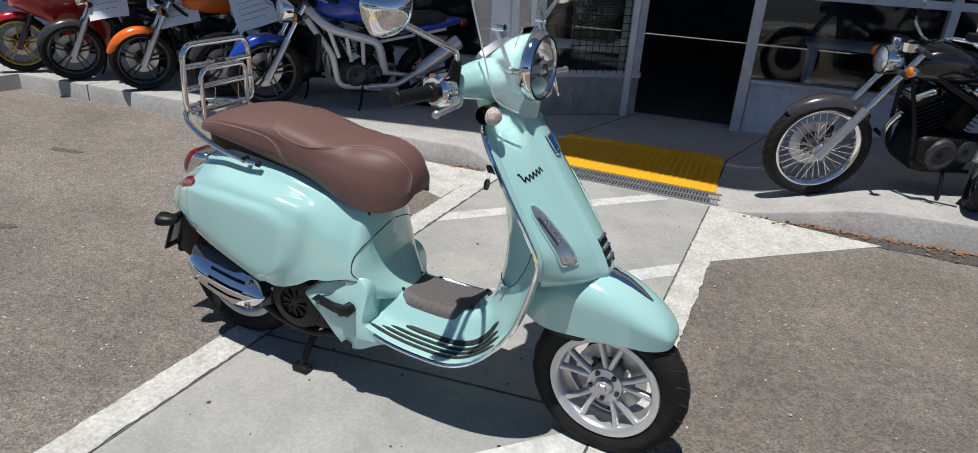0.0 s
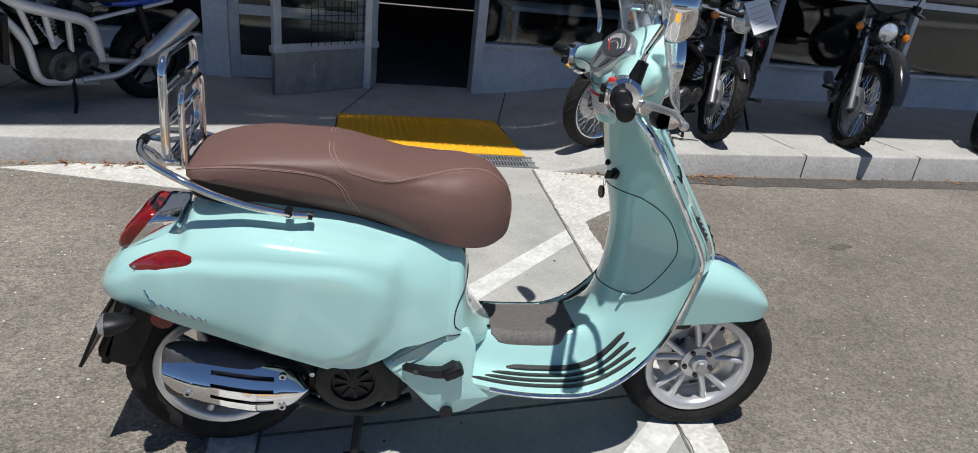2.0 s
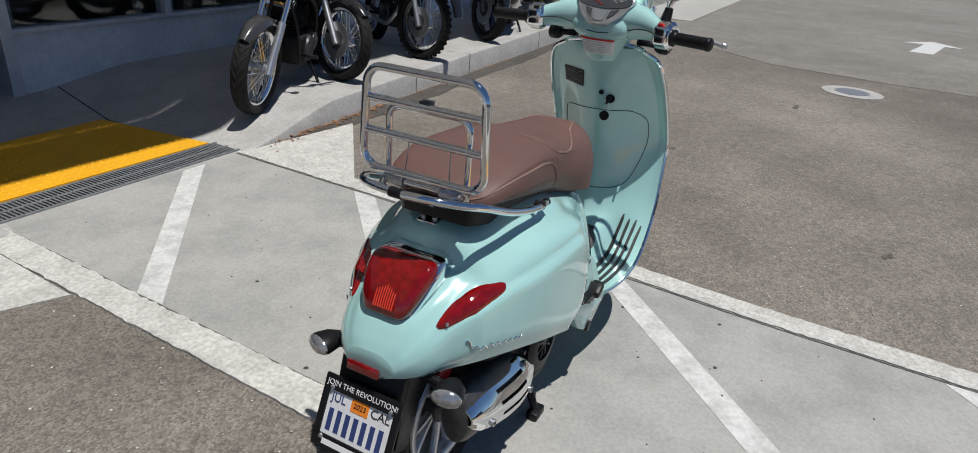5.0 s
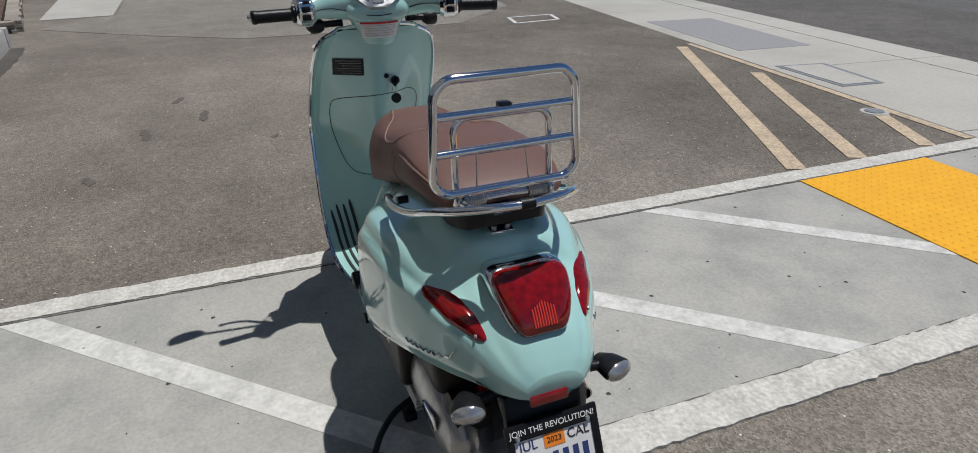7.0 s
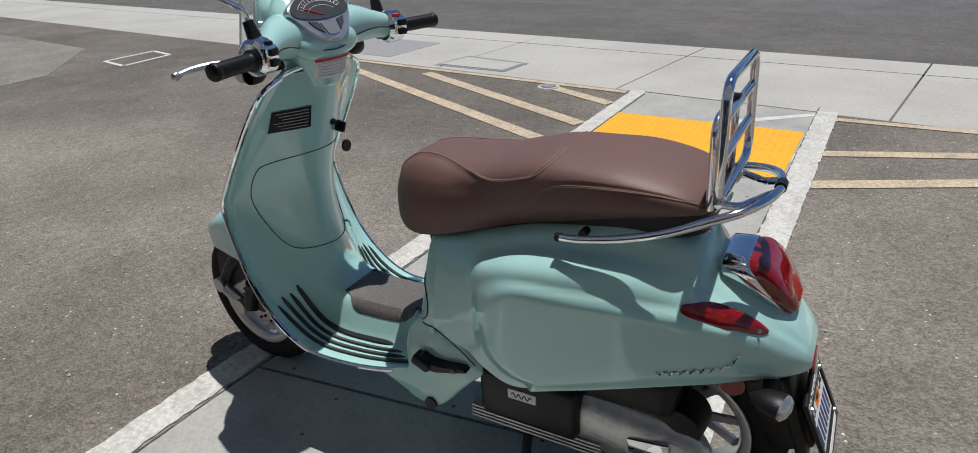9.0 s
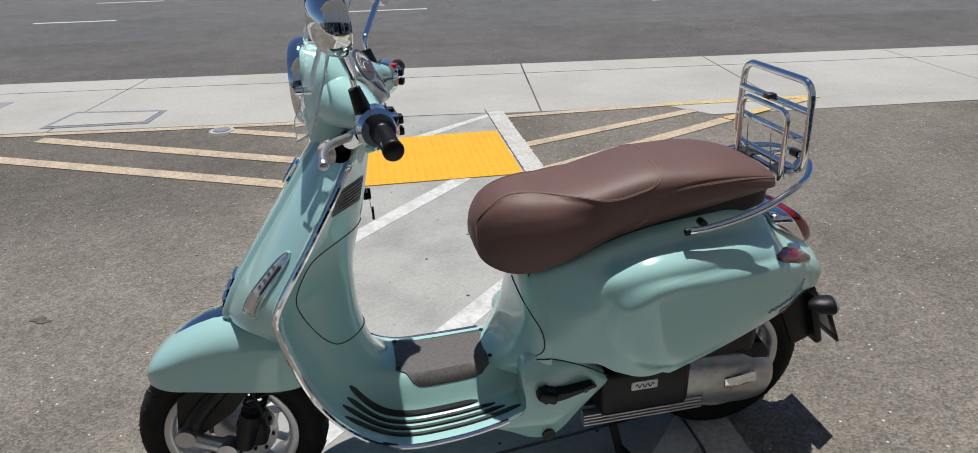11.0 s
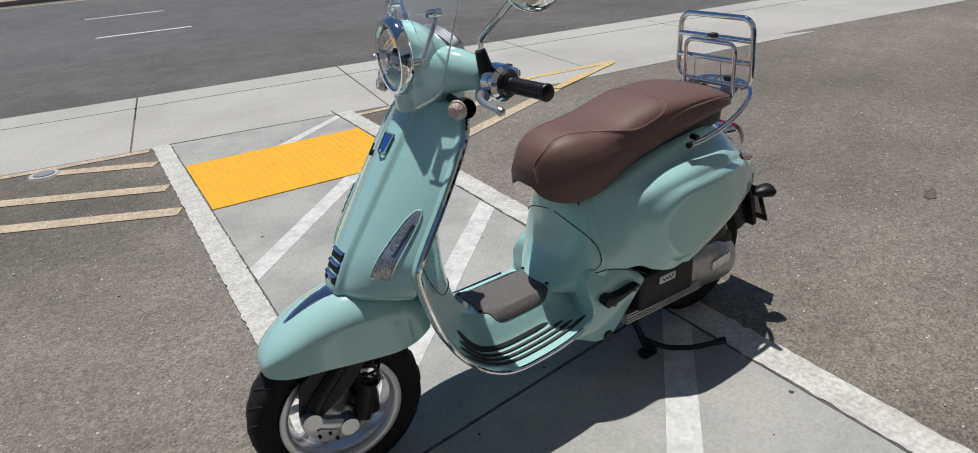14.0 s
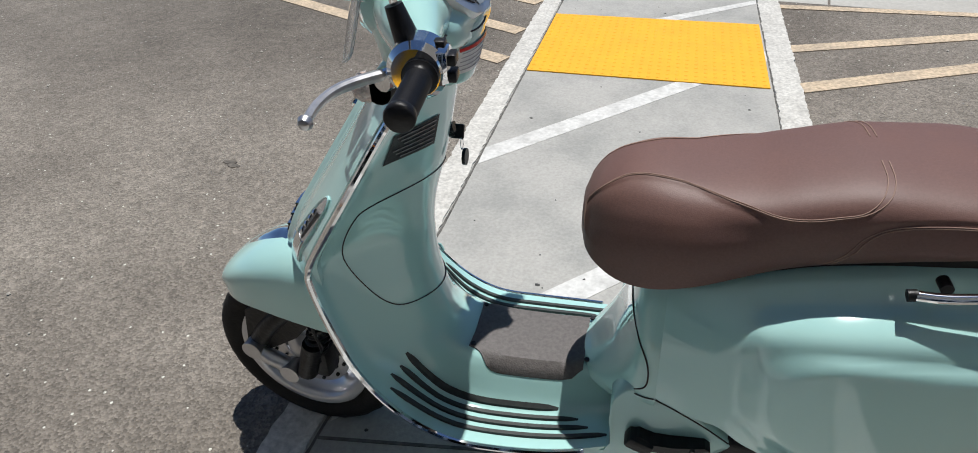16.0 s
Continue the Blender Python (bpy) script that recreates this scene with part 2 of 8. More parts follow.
SCREEN = mat("clear_screen", (0.96, 0.98, 0.98), 0.0, transmission=0.93, ior=1.25)
BLUE_BADGE = mat("blue_badge", (0.02, 0.12, 0.42), 0.15, 0.5, coat=1.0)
PLATE_WHITE = mat("plate_white", (0.72, 0.72, 0.72), 0.45, noise_scale=30, noise_amount=0.04)
INK = mat("dark_blue_ink", (0.03, 0.05, 0.16), 0.5)
WHITE_INK = mat("white_ink", (0.75, 0.75, 0.75), 0.5)
ORANGE_STICKER = mat("orange_sticker", (0.85, 0.24, 0.02), 0.5)
RED_PLASTIC = mat("red_plastic", (0.6, 0.02, 0.015), 0.35)
LABEL_WHITE = mat("label_white", (0.7, 0.7, 0.68), 0.5, noise_scale=60, noise_amount=0.1)
BLACK_INK = mat("black_ink", (0.02, 0.02, 0.02), 0.6)
MIRROR = mat("mirror_glass", (0.85, 0.86, 0.88), 0.01, 1.0)
DIAL = mat("dial_grey", (0.055, 0.06, 0.065), 0.35, noise_scale=60, noise_amount=0.1)

# ---- mesh helpers ----


def part(name, bm, material, parent=None, label="", smooth=True, autosmooth=35):
    """Links a bmesh as one mesh object, under a thing or a part."""
    me = bpy.data.meshes.new(name)
    bmesh.ops.recalc_face_normals(bm, faces=bm.faces[:])
    if smooth:
        lim = radians(autosmooth)
        for f in bm.faces:
            f.smooth = True
        for e in bm.edges:
            e.smooth = not (len(e.link_faces) == 2 and e.calc_face_angle(0) > lim)
    bm.to_mesh(me)
    bm.free()
    me.materials.append(material)
    ob = new(name, me)
    if parent is not None:
        ob.parent = parent
    if label:
        ob["label"] = label
    return ob


def thing(name, label, category, group="", kind="", at=None):
    ob = new(name)
    ob.empty_display_size = 0.1
    if at is not None:
        ob.matrix_world = at
    return tagged(ob, label, category, group, kind)


def spline(pts, n):
    """n points at even steps on a Catmull-Rom curve through pts."""
    p = [np.array(q, float) for q in pts]
    p = [2 * p[0] - p[1]] + p + [2 * p[-1] - p[-2]]
    seg = len(p) - 3
    out = []
    for i in range(n):
        s = i / (n - 1) * seg
        k = min(int(s), seg - 1)
        u = s - k
        a, b, c, d = p[k:k + 4]
        out.append(0.5 * (2 * b + (c - a) * u + (2 * a - 5 * b + 4 * c - d) * u * u + (3 * b - a - 3 * c + d) * u ** 3))
    return out


def grid_mesh(rows, close_u=False, close_v=False, cap=False):
    """A bmesh skin over rows of points."""
    bm = bmesh.new()
    v = [[bm.verts.new(tuple(float(c) for c in p)) for p in r] for r in rows]
    nu, nv = len(v), len(v[0])
    for i in range(nu if close_u else nu - 1):
        for j in range(nv if close_v else nv - 1):
            q = [v[i][j], v[(i + 1) % nu][j], v[(i + 1) % nu][(j + 1) % nv], v[i][(j + 1) % nv]]
            if len(set(q)) == 4:
                bm.faces.new(q)
    if cap:
        bm.faces.new(v[0])
        bm.faces.new(v[-1][::-1])
    return bm


def joined(*bms):
    """One bmesh out of several."""
    out = bms[0]
    for b in bms[1:]:
        me = bpy.data.meshes.new("tmp")
        b.to_mesh(me)
        b.free()
        out.from_mesh(me)
        bpy.data.meshes.remove(me)
    return out


def box(x0, x1, y0, y1, z0, z1, bevel=0.0, seg=2):
    bm = bmesh.new()
    bmesh.ops.create_cube(bm, size=1)
    for v in bm.verts:
        v.co = Vector((x0 + (v.co.x + 0.5) * (x1 - x0), y0 + (v.co.y + 0.5) * (y1 - y0), z0 + (v.co.z + 0.5) * (z1 - z0)))
    if bevel:
        bmesh.ops.bevel(bm, geom=bm.edges[:], offset=bevel, segments=seg, profile=0.5, affect="EDGES")
    return bm


def moved(bm, m):
    bm.transform(m)
    return bm


def lathe(profile, n=48, axis="y", center=(0, 0, 0), closed=False):
    """Turns (along, radius) points round an axis through center."""
    rows = []
    for i in range(n):
        a = 2 * math.pi * i / n
        c, s = math.cos(a), math.sin(a)
        row = []
        for h, r in profile:
            p = {"y": (r * c, h, r * s), "z": (r * c, r * s, h), "x": (h, r * c, r * s)}[axis]
            row.append((p[0] + center[0], p[1] + center[1], p[2] + center[2]))
        rows.append(row)
    if closed:
        rows = [r + [r[0]] for r in rows]
    bm = grid_mesh(rows, close_u=True)
    bmesh.ops.remove_doubles(bm, verts=bm.verts[:], dist=1e-6)
    return bm


def cyl(p, q, r0, r1=None, n=16, cap=True):
    """A round bar from p to q."""
    return tube([p, q], r0, n, r_end=r1, cap=cap)


def tube(pts, r, n=10, r_end=None, cap=True, closed=False):
    """A round tube along points."""
    pts = [Vector(p) for p in pts]
    m = len(pts)
    rows = []
    prev = None
    for i, p in enumerate(pts):
        if closed:
            d = (pts[(i + 1) % m] - pts[i - 1]).normalized()
        else:
            d = (pts[min(i + 1, m - 1)] - pts[max(i - 1, 0)]).normalized()
        if prev is None:
            side = d.orthogonal().normalized()
        else:
            side = (prev - d * prev.dot(d)).normalized()
        prev = side
        up = d.cross(side)
        rr = r if r_end is None else r + (r_end - r) * i / (m - 1)
        rows.append([p + (side * math.cos(2 * math.pi * k / n) + up * math.sin(2 * math.pi * k / n)) * rr for k in range(n)])
    return grid_mesh(rows, close_u=closed, close_v=True, cap=cap and not closed)


def bent(pts, radius, n=6):
    """Points with rounded corners."""
    pts = [Vector(p) for p in pts]
    out = [pts[0]]
    for a, b, c in zip(pts, pts[1:], pts[2:]):
        u, w = (a - b), (c - b)
        k = min(radius, u.length * 0.49, w.length * 0.49)
        s, e = b + u.normalized() * k, b + w.normalized() * k
        for i in range(n + 1):
            t = i / n
            out.append(s * (1 - t) ** 2 + b * 2 * t * (1 - t) + e * t * t)
    out.append(pts[-1])
    return out


def slab(outline, z0, z1, bevel=0.0):
    """A flat slab with the outline, from z0 to z1."""
    bm = bmesh.new()
    lo = [bm.verts.new((x, y, z0)) for x, y in outline]
    hi = [bm.verts.new((x, y, z1)) for x, y in outline]
    bm.faces.new(lo[::-1])
    top = bm.faces.new(hi)
    k = len(lo)
    for i in range(k):
        bm.faces.new([lo[i], lo[(i + 1) % k], hi[(i + 1) % k], hi[i]])
    if bevel:
        bmesh.ops.bevel(bm, geom=list(top.edges), offset=bevel, segments=3, profile=0.5, affect="EDGES")
    return bm


def extruded(outline, m, depth, bevel=0.0):
    """A plate with the 2D outline in the plane of m, extruded by depth both ways."""
    bm = slab(outline, -depth, depth, bevel)
    bm.transform(m)
    return bm


def bars(name, rows, material, parent, m, width, gap, height):
    """Plain bars in place of small print: rows of lengths."""
    bm = bmesh.new()
    for i, row in enumerate(rows):
        x = -width / 2
        for ln in row:
            b = box(x, x + ln, -height / 2 - i * gap, height / 2 - i * gap, 0, 0.0006)
            bm = joined(bm, b)
            x += ln + height * 0.6
    bm.transform(m)
    return part(name, bm, material, parent, smooth=False)


def text_part(name, body, size, material, parent, m, thick=0.0004):
    """Raised letters in the built-in font."""
    cu = bpy.data.curves.new(name, "FONT")
    cu.body = body
    cu.size = size
    cu.extrude = thick
    cu.align_x = "CENTER"
    cu.align_y = "CENTER"
    tmp = bpy.data.objects.new(name, cu)
    scene.collection.objects.link(tmp)
    me = bpy.data.meshes.new_from_object(tmp)
    bpy.data.objects.remove(tmp)
    me.transform(m)
    me.materials.append(material)
    ob = new(name, me)
    ob.parent = parent
    return ob


# ---- ground and street ----
STREET_Z = -0.13


def strip_x(x, y):
    """A place on the path, which runs 1.6 degrees off the scooter's cross direction."""
    return x + 0.03 * (y - 0.4) + 0.015


def east_x(x, y):
    """A place by the path's eastern edge, which bends slightly inwards towards the road."""
    t = max(0.0, min(1.0, (0.4 - y) / 1.2))
    return strip_x(x, y) - 0.040 * t * t * (3 - 2 * t)


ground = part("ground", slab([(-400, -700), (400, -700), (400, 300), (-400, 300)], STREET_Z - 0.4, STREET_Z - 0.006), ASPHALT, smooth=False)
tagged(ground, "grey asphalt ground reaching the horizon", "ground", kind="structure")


def street_pt(u, n):
    """A place by metres along the street's near edge and metres across it."""
    return (u * 0.988 - n * 0.156, -5.52 - u * 0.156 - n * 0.988)


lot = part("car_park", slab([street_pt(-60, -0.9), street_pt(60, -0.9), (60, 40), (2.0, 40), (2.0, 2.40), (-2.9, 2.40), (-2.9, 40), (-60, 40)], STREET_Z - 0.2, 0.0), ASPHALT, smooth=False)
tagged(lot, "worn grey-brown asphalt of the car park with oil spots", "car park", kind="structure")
road = part("road", slab([street_pt(-200, 0.0), street_pt(200, 0.0), street_pt(200, 15.3), street_pt(-200, 15.3)], STREET_Z - 0.2, STREET_Z), ROAD, smooth=False)
tagged(road, "grey asphalt road with white lane marks", "road", kind="structure")

# pavement along the street, in slabs with joints
pavement = tagged(new("pavement"), "pale concrete pavement slabs along the road", "pavement", kind="structure")
base = part("bedding", slab([street_pt(-60, -1.9), street_pt(60, -1.9), street_pt(60, 0), street_pt(-60, 0)], STREET_Z - 0.2, -0.012), DARK_JOINT, pavement, smooth=False)
EDGE = -1.86
u = -60.64
while u < 59:
    w = 1.91
    bm = slab([street_pt(u + 0.006, EDGE), street_pt(u + w - 0.006, EDGE), street_pt(u + w - 0.006, 0.0), street_pt(u + 0.006, 0.0)], -0.2, 0.004, 0.006)
    part("paving_slab", bm, WALK, pavement)
    u += w


part("score_line", slab([street_pt(-60, -0.464), street_pt(60, -0.464), street_pt(60, -0.456), street_pt(-60, -0.456)], -0.01, 0.0055), DARK_JOINT, pavement, smooth=False)


def paint(name, outline, material, label, z=0.004, category="marking"):
    ob = part(name, slab(outline, z - 0.02, z), material, smooth=False)
    return tagged(ob, label, category, kind="structure")


def ribbon(p, q, w):
    p, q = Vector(p), Vector(q)
    d = (q - p).normalized()
    s = Vector((-d.y, d.x)) * w / 2
    return [tuple(p - s), tuple(q - s), tuple(q + s), tuple(p + s)]


paint("road_patch", [street_pt(-80, 0.02), street_pt(60, 0.02), street_pt(60, 3.38), street_pt(-80, 3.38)], asphalt_mat("patch_asphalt", (0.118, 0.112, 0.104), (0.148, 0.14, 0.13), (0.08, 0.078, 0.075), 0.5, True), "older brownish asphalt strip along the near kerb", STREET_Z + 0.004)
# lane marks
for n_line, first in ((6.0, -5.93), (9.3, -5.5)):
    for k in range(-14, 16):
        a = k * 5.72 + first
        paint("lane_mark", ribbon(street_pt(a, n_line), street_pt(a + 1.5, n_line), 0.11), WHITE_PAINT, "white dashed lane mark on the road", STREET_Z + 0.004)
paint("edge_line", ribbon(street_pt(-120, 14.6), street_pt(120, 14.6), 0.12), YELLOW_LINE, "yellow line along the far kerb", STREET_Z + 0.004)

# concrete path across the car park
Y0, Y1 = -3.66, 2.24
path_out = [(east_x(0.74, Y0), -3.755), (east_x(0.74, -0.8), -0.8), (east_x(0.74, 0.4), 0.4), (strip_x(0.74, Y1), Y1 + 0.06), (strip_x(-0.68, Y1), Y1 + 0.06), (strip_x(-0.68, Y0), -3.53)]
path = part("footpath", slab(path_out, -0.1, 0.004), CONCRETE, smooth=False)
tagged(path, "smooth grey concrete accessible path crossing the car park", "path", kind="structure")
joint = part("path_joint", slab(ribbon((strip_x(-0.62, -0.04), -0.04), (strip_x(0.64, 0.1), 0.10), 0.009), -0.01, 0.006), JOINT_FILL, smooth=False)
tagged(joint, "dark expansion joint across the concrete path", "joint", kind="structure")


def line_edge(x, y0, y1, w, seed, at=strip_x, rough=0.0026):
    """The ragged outline of a painted line."""
    rnd = random.Random(seed)
    ys = [y0 + (y1 - y0) * i / 240 for i in range(241)]
    a = [(at(x - w / 2, y) + rnd.gauss(0, rough), y) for y in ys]
    b = [(at(x + w / 2, y) + rnd.gauss(0, rough), y) for y in ys]
    return a + b[::-1]


paint("border_line", line_edge(0.715, -3.74, Y1, 0.115, 1, east_x), WHITE_LINE, "rough worn white border line of the path", 0.010)
paint("border_line", line_edge(-0.665, -3.54, Y1 - 0.02, 0.125, 2), WHITE_LINE, "rough worn white border line of the path", 0.010)
for x, at in ((0.650, east_x), (-0.600, strip_x)):
    paint("path_joint", line_edge(x, Y0, Y1, 0.007, 5, at, 0.0006), JOINT_FILL, "thin dark joint beside the border line", 0.0065, "joint")

# diagonal white stripes on the path
for yc in (2.50, 1.275, -0.04, -1.345, -2.62):
    a, b = yc + 0.02, max(yc - 1.22, -3.5)
    w = 0.068
    slope = (a - b) / 1.24
    top = (Y1 - 0.01 - b - w) / slope - 0.595, (Y1 - 0.01 - b + w) / slope - 0.595
    if a > Y1:
        right = [(strip_x(top[1], Y1), Y1 - 0.01), (strip_x(top[0], Y1), Y1 - 0.01)]
    else:
        right = [(east_x(0.645, a), a - w), (east_x(0.645, a), a + w)]
    paint("diagonal_stripe", right + [(strip_x(-0.595, b), b + w), (strip_x(-0.595, b), max(b - w, -3.5))], FADED_WHITE, "diagonal white stripe painted on the path", 0.0055)

# white painted corners beside the ramp
paint("painted_corner", [(0.80, 1.45), (1.62, 2.13), (0.86, 2.22), (0.80, 2.20)], WHITE_LINE, "white painted triangle of rough asphalt beside the ramp", 0.006)
paint("painted_corner", [(-0.69, 1.52), (-0.66, 2.06), (-1.75, 2.03), (-2.1, 1.93), (-1.15, 1.72)], WHITE_LINE, "white painted triangle of rough asphalt beside the ramp", 0.006)


def tactile_pad(name, corners, z_of, label):
    """Yellow pad with rows of small domes. corners: four (x, y), in order round."""
    pad = tagged(new(name), label, "tactile pad")
    c = [Vector((x, y, z_of(y))) for x, y in corners]
    bm = bmesh.new()
    lo = [bm.verts.new(p - Vector((0, 0, 0.02))) for p in c]
    hi = [bm.verts.new(p + Vector((0, 0, 0.010))) for p in c]
    bm.faces.new(hi)
    for i in range(4):
        bm.faces.new([lo[i], lo[(i + 1) % 4], hi[(i + 1) % 4], hi[i]])
    part("panel", bm, YELLOW, pad, smooth=False)
    bm = bmesh.new()
    nx, ny = 26, 18
    for i in range(nx):
        for j in range(ny):
            a, b = (i + 0.5) / nx, (j + 0.5) / ny
            p = (c[0] * (1 - a) + c[1] * a) * (1 - b) + (c[3] * (1 - a) + c[2] * a) * b
            r0, r1, h = 0.011, 0.006, 0.0035
            base_ring = [bm.verts.new(p + Vector((r0 * math.cos(k * 1.0472), r0 * math.sin(k * 1.0472), 0.010))) for k in range(6)]
            top_ring = [bm.verts.new(p + Vector((r1 * math.cos(k * 1.0472), r1 * math.sin(k * 1.0472), 0.010 + h))) for k in range(6)]
            bm.faces.new(top_ring)
            for k in range(6):
                bm.faces.new([base_ring[k], base_ring[(k + 1) % 6], top_ring[(k + 1) % 6], top_ring[k]])
    tagged(part("dome", bm, YELLOW, pad), kind="stuff")
    return pad


tactile_pad("tactile_pad", [(strip_x(-0.585, -3.08), -3.04), (east_x(0.645, -3.1), -3.11), (east_x(0.645, -2.23), -2.22), (strip_x(-0.585, -2.15), -2.15)], lambda y: 0.0, "bright yellow tactile warning pad set in the path")


def ramp_z(y):
    return 0.004 - 0.034 * max(0.0, min(1.0, (y - 2.45) / 0.95))


tactile_pad("tactile_pad", [(-0.49, 2.50), (0.73, 2.48), (0.69, 3.42), (-0.49, 3.36)], ramp_z, "bright yellow tactile pad on the kerb ramp, half in shade")

# drain grate in front of the ramp
grate = thing("drain_grate", "narrow grey steel drain grate at the foot of the ramp", "drain grate")
part("trough", slab([(-0.53, 2.29), (0.77, 2.27), (0.77, 2.47), (-0.53, 2.49)], -0.05, 0.002), DARK_JOINT, grate, smooth=False)
bm = bmesh.new()
for i in range(66):
    x = -0.52 + i * 0.0195
    bm = joined(bm, box(x, x + 0.009, 2.285 - 0.012 * i / 66, 2.485 - 0.012 * i / 66, 0.0, 0.010))
tagged(part("bar", bm, STEEL_GRATE, grate, smooth=False), kind="stuff")
for y in (2.285, 2.38, 2.475):
    part("rail", slab([(-0.53, y - 0.008), (0.77, y - 0.02), (0.77, y - 0.004), (-0.53, y + 0.008)], 0.0, 0.011), STEEL_GRATE, grate, smooth=False)


# shop walkway with kerb: dips to the ramp between the flares
def kerb_y(x):
    return 2.17 + 0.0594 * x


def walk_z(x, y):
    """Height of the walkway: full kerb away from the ramp, low in front of the door."""
    full = 0.13 + 0.012 * max(0, min(x, 7)) if x > 0 else 0.13
    low = ramp_z(y)
    if x < 0.1:
        f = max(0.0, min(1.0, (-0.50 - x) / (0.35 + 2.0 * max(0.0, min(1.0, (y - 2.5) / 0.9)))))
    else:
        f = max(0.0, min(1.0, (x - 0.73) / 0.95))
    f = f * f * (3 - 2 * f)
    back = max(0.0, min(1.0, (y - kerb_y(x) - 0.1) / 1.9))
    return low * (1 - f) + (full * (1 - back) + 0.07 * back) * f


def build_walkway():
    xs = sorted(set([-12 + 0.5 * i for i in range(14)] + [-5 + 0.15 * i for i in range(27)] + [-1 + 0.06 * i for i in range(50)] + [2 + 0.2 * i for i in range(29)]))
    xs = [x for x in xs if x <= 7.45]
    rows = []
    for x in xs:
        y0 = kerb_y(x) if not -0.5 < x < 0.73 else 2.47
        if x < -4.85:
            y0 -= 0.75
        row = [(x, y0, -0.1)]
        n = 22
        for j in range(n + 1):
            y = y0 + (4.6 + 0.0594 * x - y0) * (j / n) ** 1.5
            z = walk_z(x, y)
            if j == 0:
                row.append((x, y, z - 0.014))
                row.append((x, y + 0.006, z - 0.004))
                continue
            row.append((x, y + (0.012 if j == 1 else 0), z))
        rows.append(row)
    return grid_mesh(rows)


walkway = tagged(new("walkway"), "raised concrete walkway with a kerb in front of the shop", "walkway", kind="structure")
part("surface", build_walkway(), KERB, walkway, autosmooth=50)
part("end_kerb", slab([(7.44, kerb_y(7.44)), (7.62, kerb_y(7.6)), (7.62, 4.6), (7.44, 4.6)], -0.05, 0.215, 0.012), KERB, walkway, "concrete end kerb around the corner")
# joints in the walk and kerb
for x in (-4.1, -2.55, 2.66, 3.62, 5.4):
    y0 = kerb_y(x)
    rows = []
    for i in range(12):
        y = y0 - 0.003 + 2.2 * (i - 1) / 10
        if i < 2:
            y = y0 - 0.002
        z = -0.02 if i == 0 else walk_z(x, y0 + 0.03 if i == 1 else y) + 0.0015
        rows.append([(x, y, z), (x + 0.008, y, z)])
    part("kerb_joint", grid_mesh(rows), DARK_JOINT, walkway, smooth=False)
for x0, x1, yy0, yy1 in ((-0.50, -0.22, 2.52, 4.3), (0.71, 0.98, 2.52, 4.4)):
    rows = []
    for i in range(14):
        f = i / 13
        y = yy0 + (yy1 - yy0) * f
        x = x0 + (x1 - x0) * max(0, f - 0.45) / 0.55
        rows.append([(x, y, walk_z(x, y) + 0.002), (x + 0.01, y, walk_z(x + 0.01, y) + 0.002)])
    part("walk_joint", grid_mesh(rows), DARK_JOINT, walkway, smooth=False)

# ---- shop front ----
SHOP = Matrix.Translation((0.67, 4.34, 0.0)) @ Matrix.Rotation(radians(3.4), 4, "Z")
shop = tagged(new("shop_front"), "shaded shop front with plastered low wall and aluminium frames", "building", kind="structure")


def sbox(name, u0, u1, v0, v1, z0, z1, material, label="", parent=None, bevel=0.004):
    return part(name, moved(box(u0, u1, v0, v1, z0, z1, bevel), SHOP), material, parent or shop, label, smooth=False)


sbox("low_wall", 0.06, 8.2, 0.0, 0.16, -0.12, 0.39, FACADE, "off-white plastered low wall under the windows")
sbox("low_wall", -11, -2.24, 0.0, 0.16, -0.12, 0.30, FACADE, "off-white plastered low wall under the windows")
sbox("sill", 0.06, 8.2, -0.03, 0.12, 0.385, 0.415, ALU, "aluminium window sill")
sbox("sill", -11, -2.24, -0.03, 0.12, 0.295, 0.325, ALU, "aluminium window sill")
sbox("jamb", -0.03, 0.055, -0.04, 0.14, -0.1, 2.6, ALU, "aluminium door jamb")
sbox("jamb", -0.98, -0.92, -0.04, 0.14, -0.1, 2.6, ALU, "aluminium door jamb")
sbox("pillar", -2.24, -2.05, -0.05, 0.2, -0.1, 2.6, FACADE, "off-white pillar beside the entrance")
sbox("lintel", -11, 8.2, 0.0, 0.18, 2.3, 5.59, FACADE, "plastered wall over the windows")
for u0 in (1.33, 2.9, 4.5, 6.1, 7.7):
    sbox("mullion", u0, u0 + 0.06, -0.015, 0.10, 0.41, 2.3, ALU, "aluminium window mullion")
for u0 in (-3.9, -5.6, -7.3, -9.0):
    sbox("mullion", u0, u0 + 0.06, -0.015, 0.10, 0.32, 2.3, ALU, "aluminium window mullion")
sbox("transom", 0.055, 8.2, -0.01, 0.08, 1.07, 1.13, ALU, "pale transom across the window")
for u0, u1, z0, z1 in ((0.055, 8.2, 0.415, 1.07), (0.055, 8.2, 1.13, 2.3), (-11, -2.24, 0.325, 2.3)):
    g = sbox("pane", u0, u1, 0.045, 0.051, z0, z1, GLASS, "dark window pane", bevel=0)
    g.visible_shadow = False
# fixed glazed door leaf beside the entrance
leaf = thing("glazed_door", "closed glazed aluminium door leaf beside the entrance", "door", kind="structure")


def lbox(name, u0, u1, v0, v1, z0, z1, material, label=""):
    return sbox(name, u0, u1, v0, v1, z0, z1, material, label, leaf)


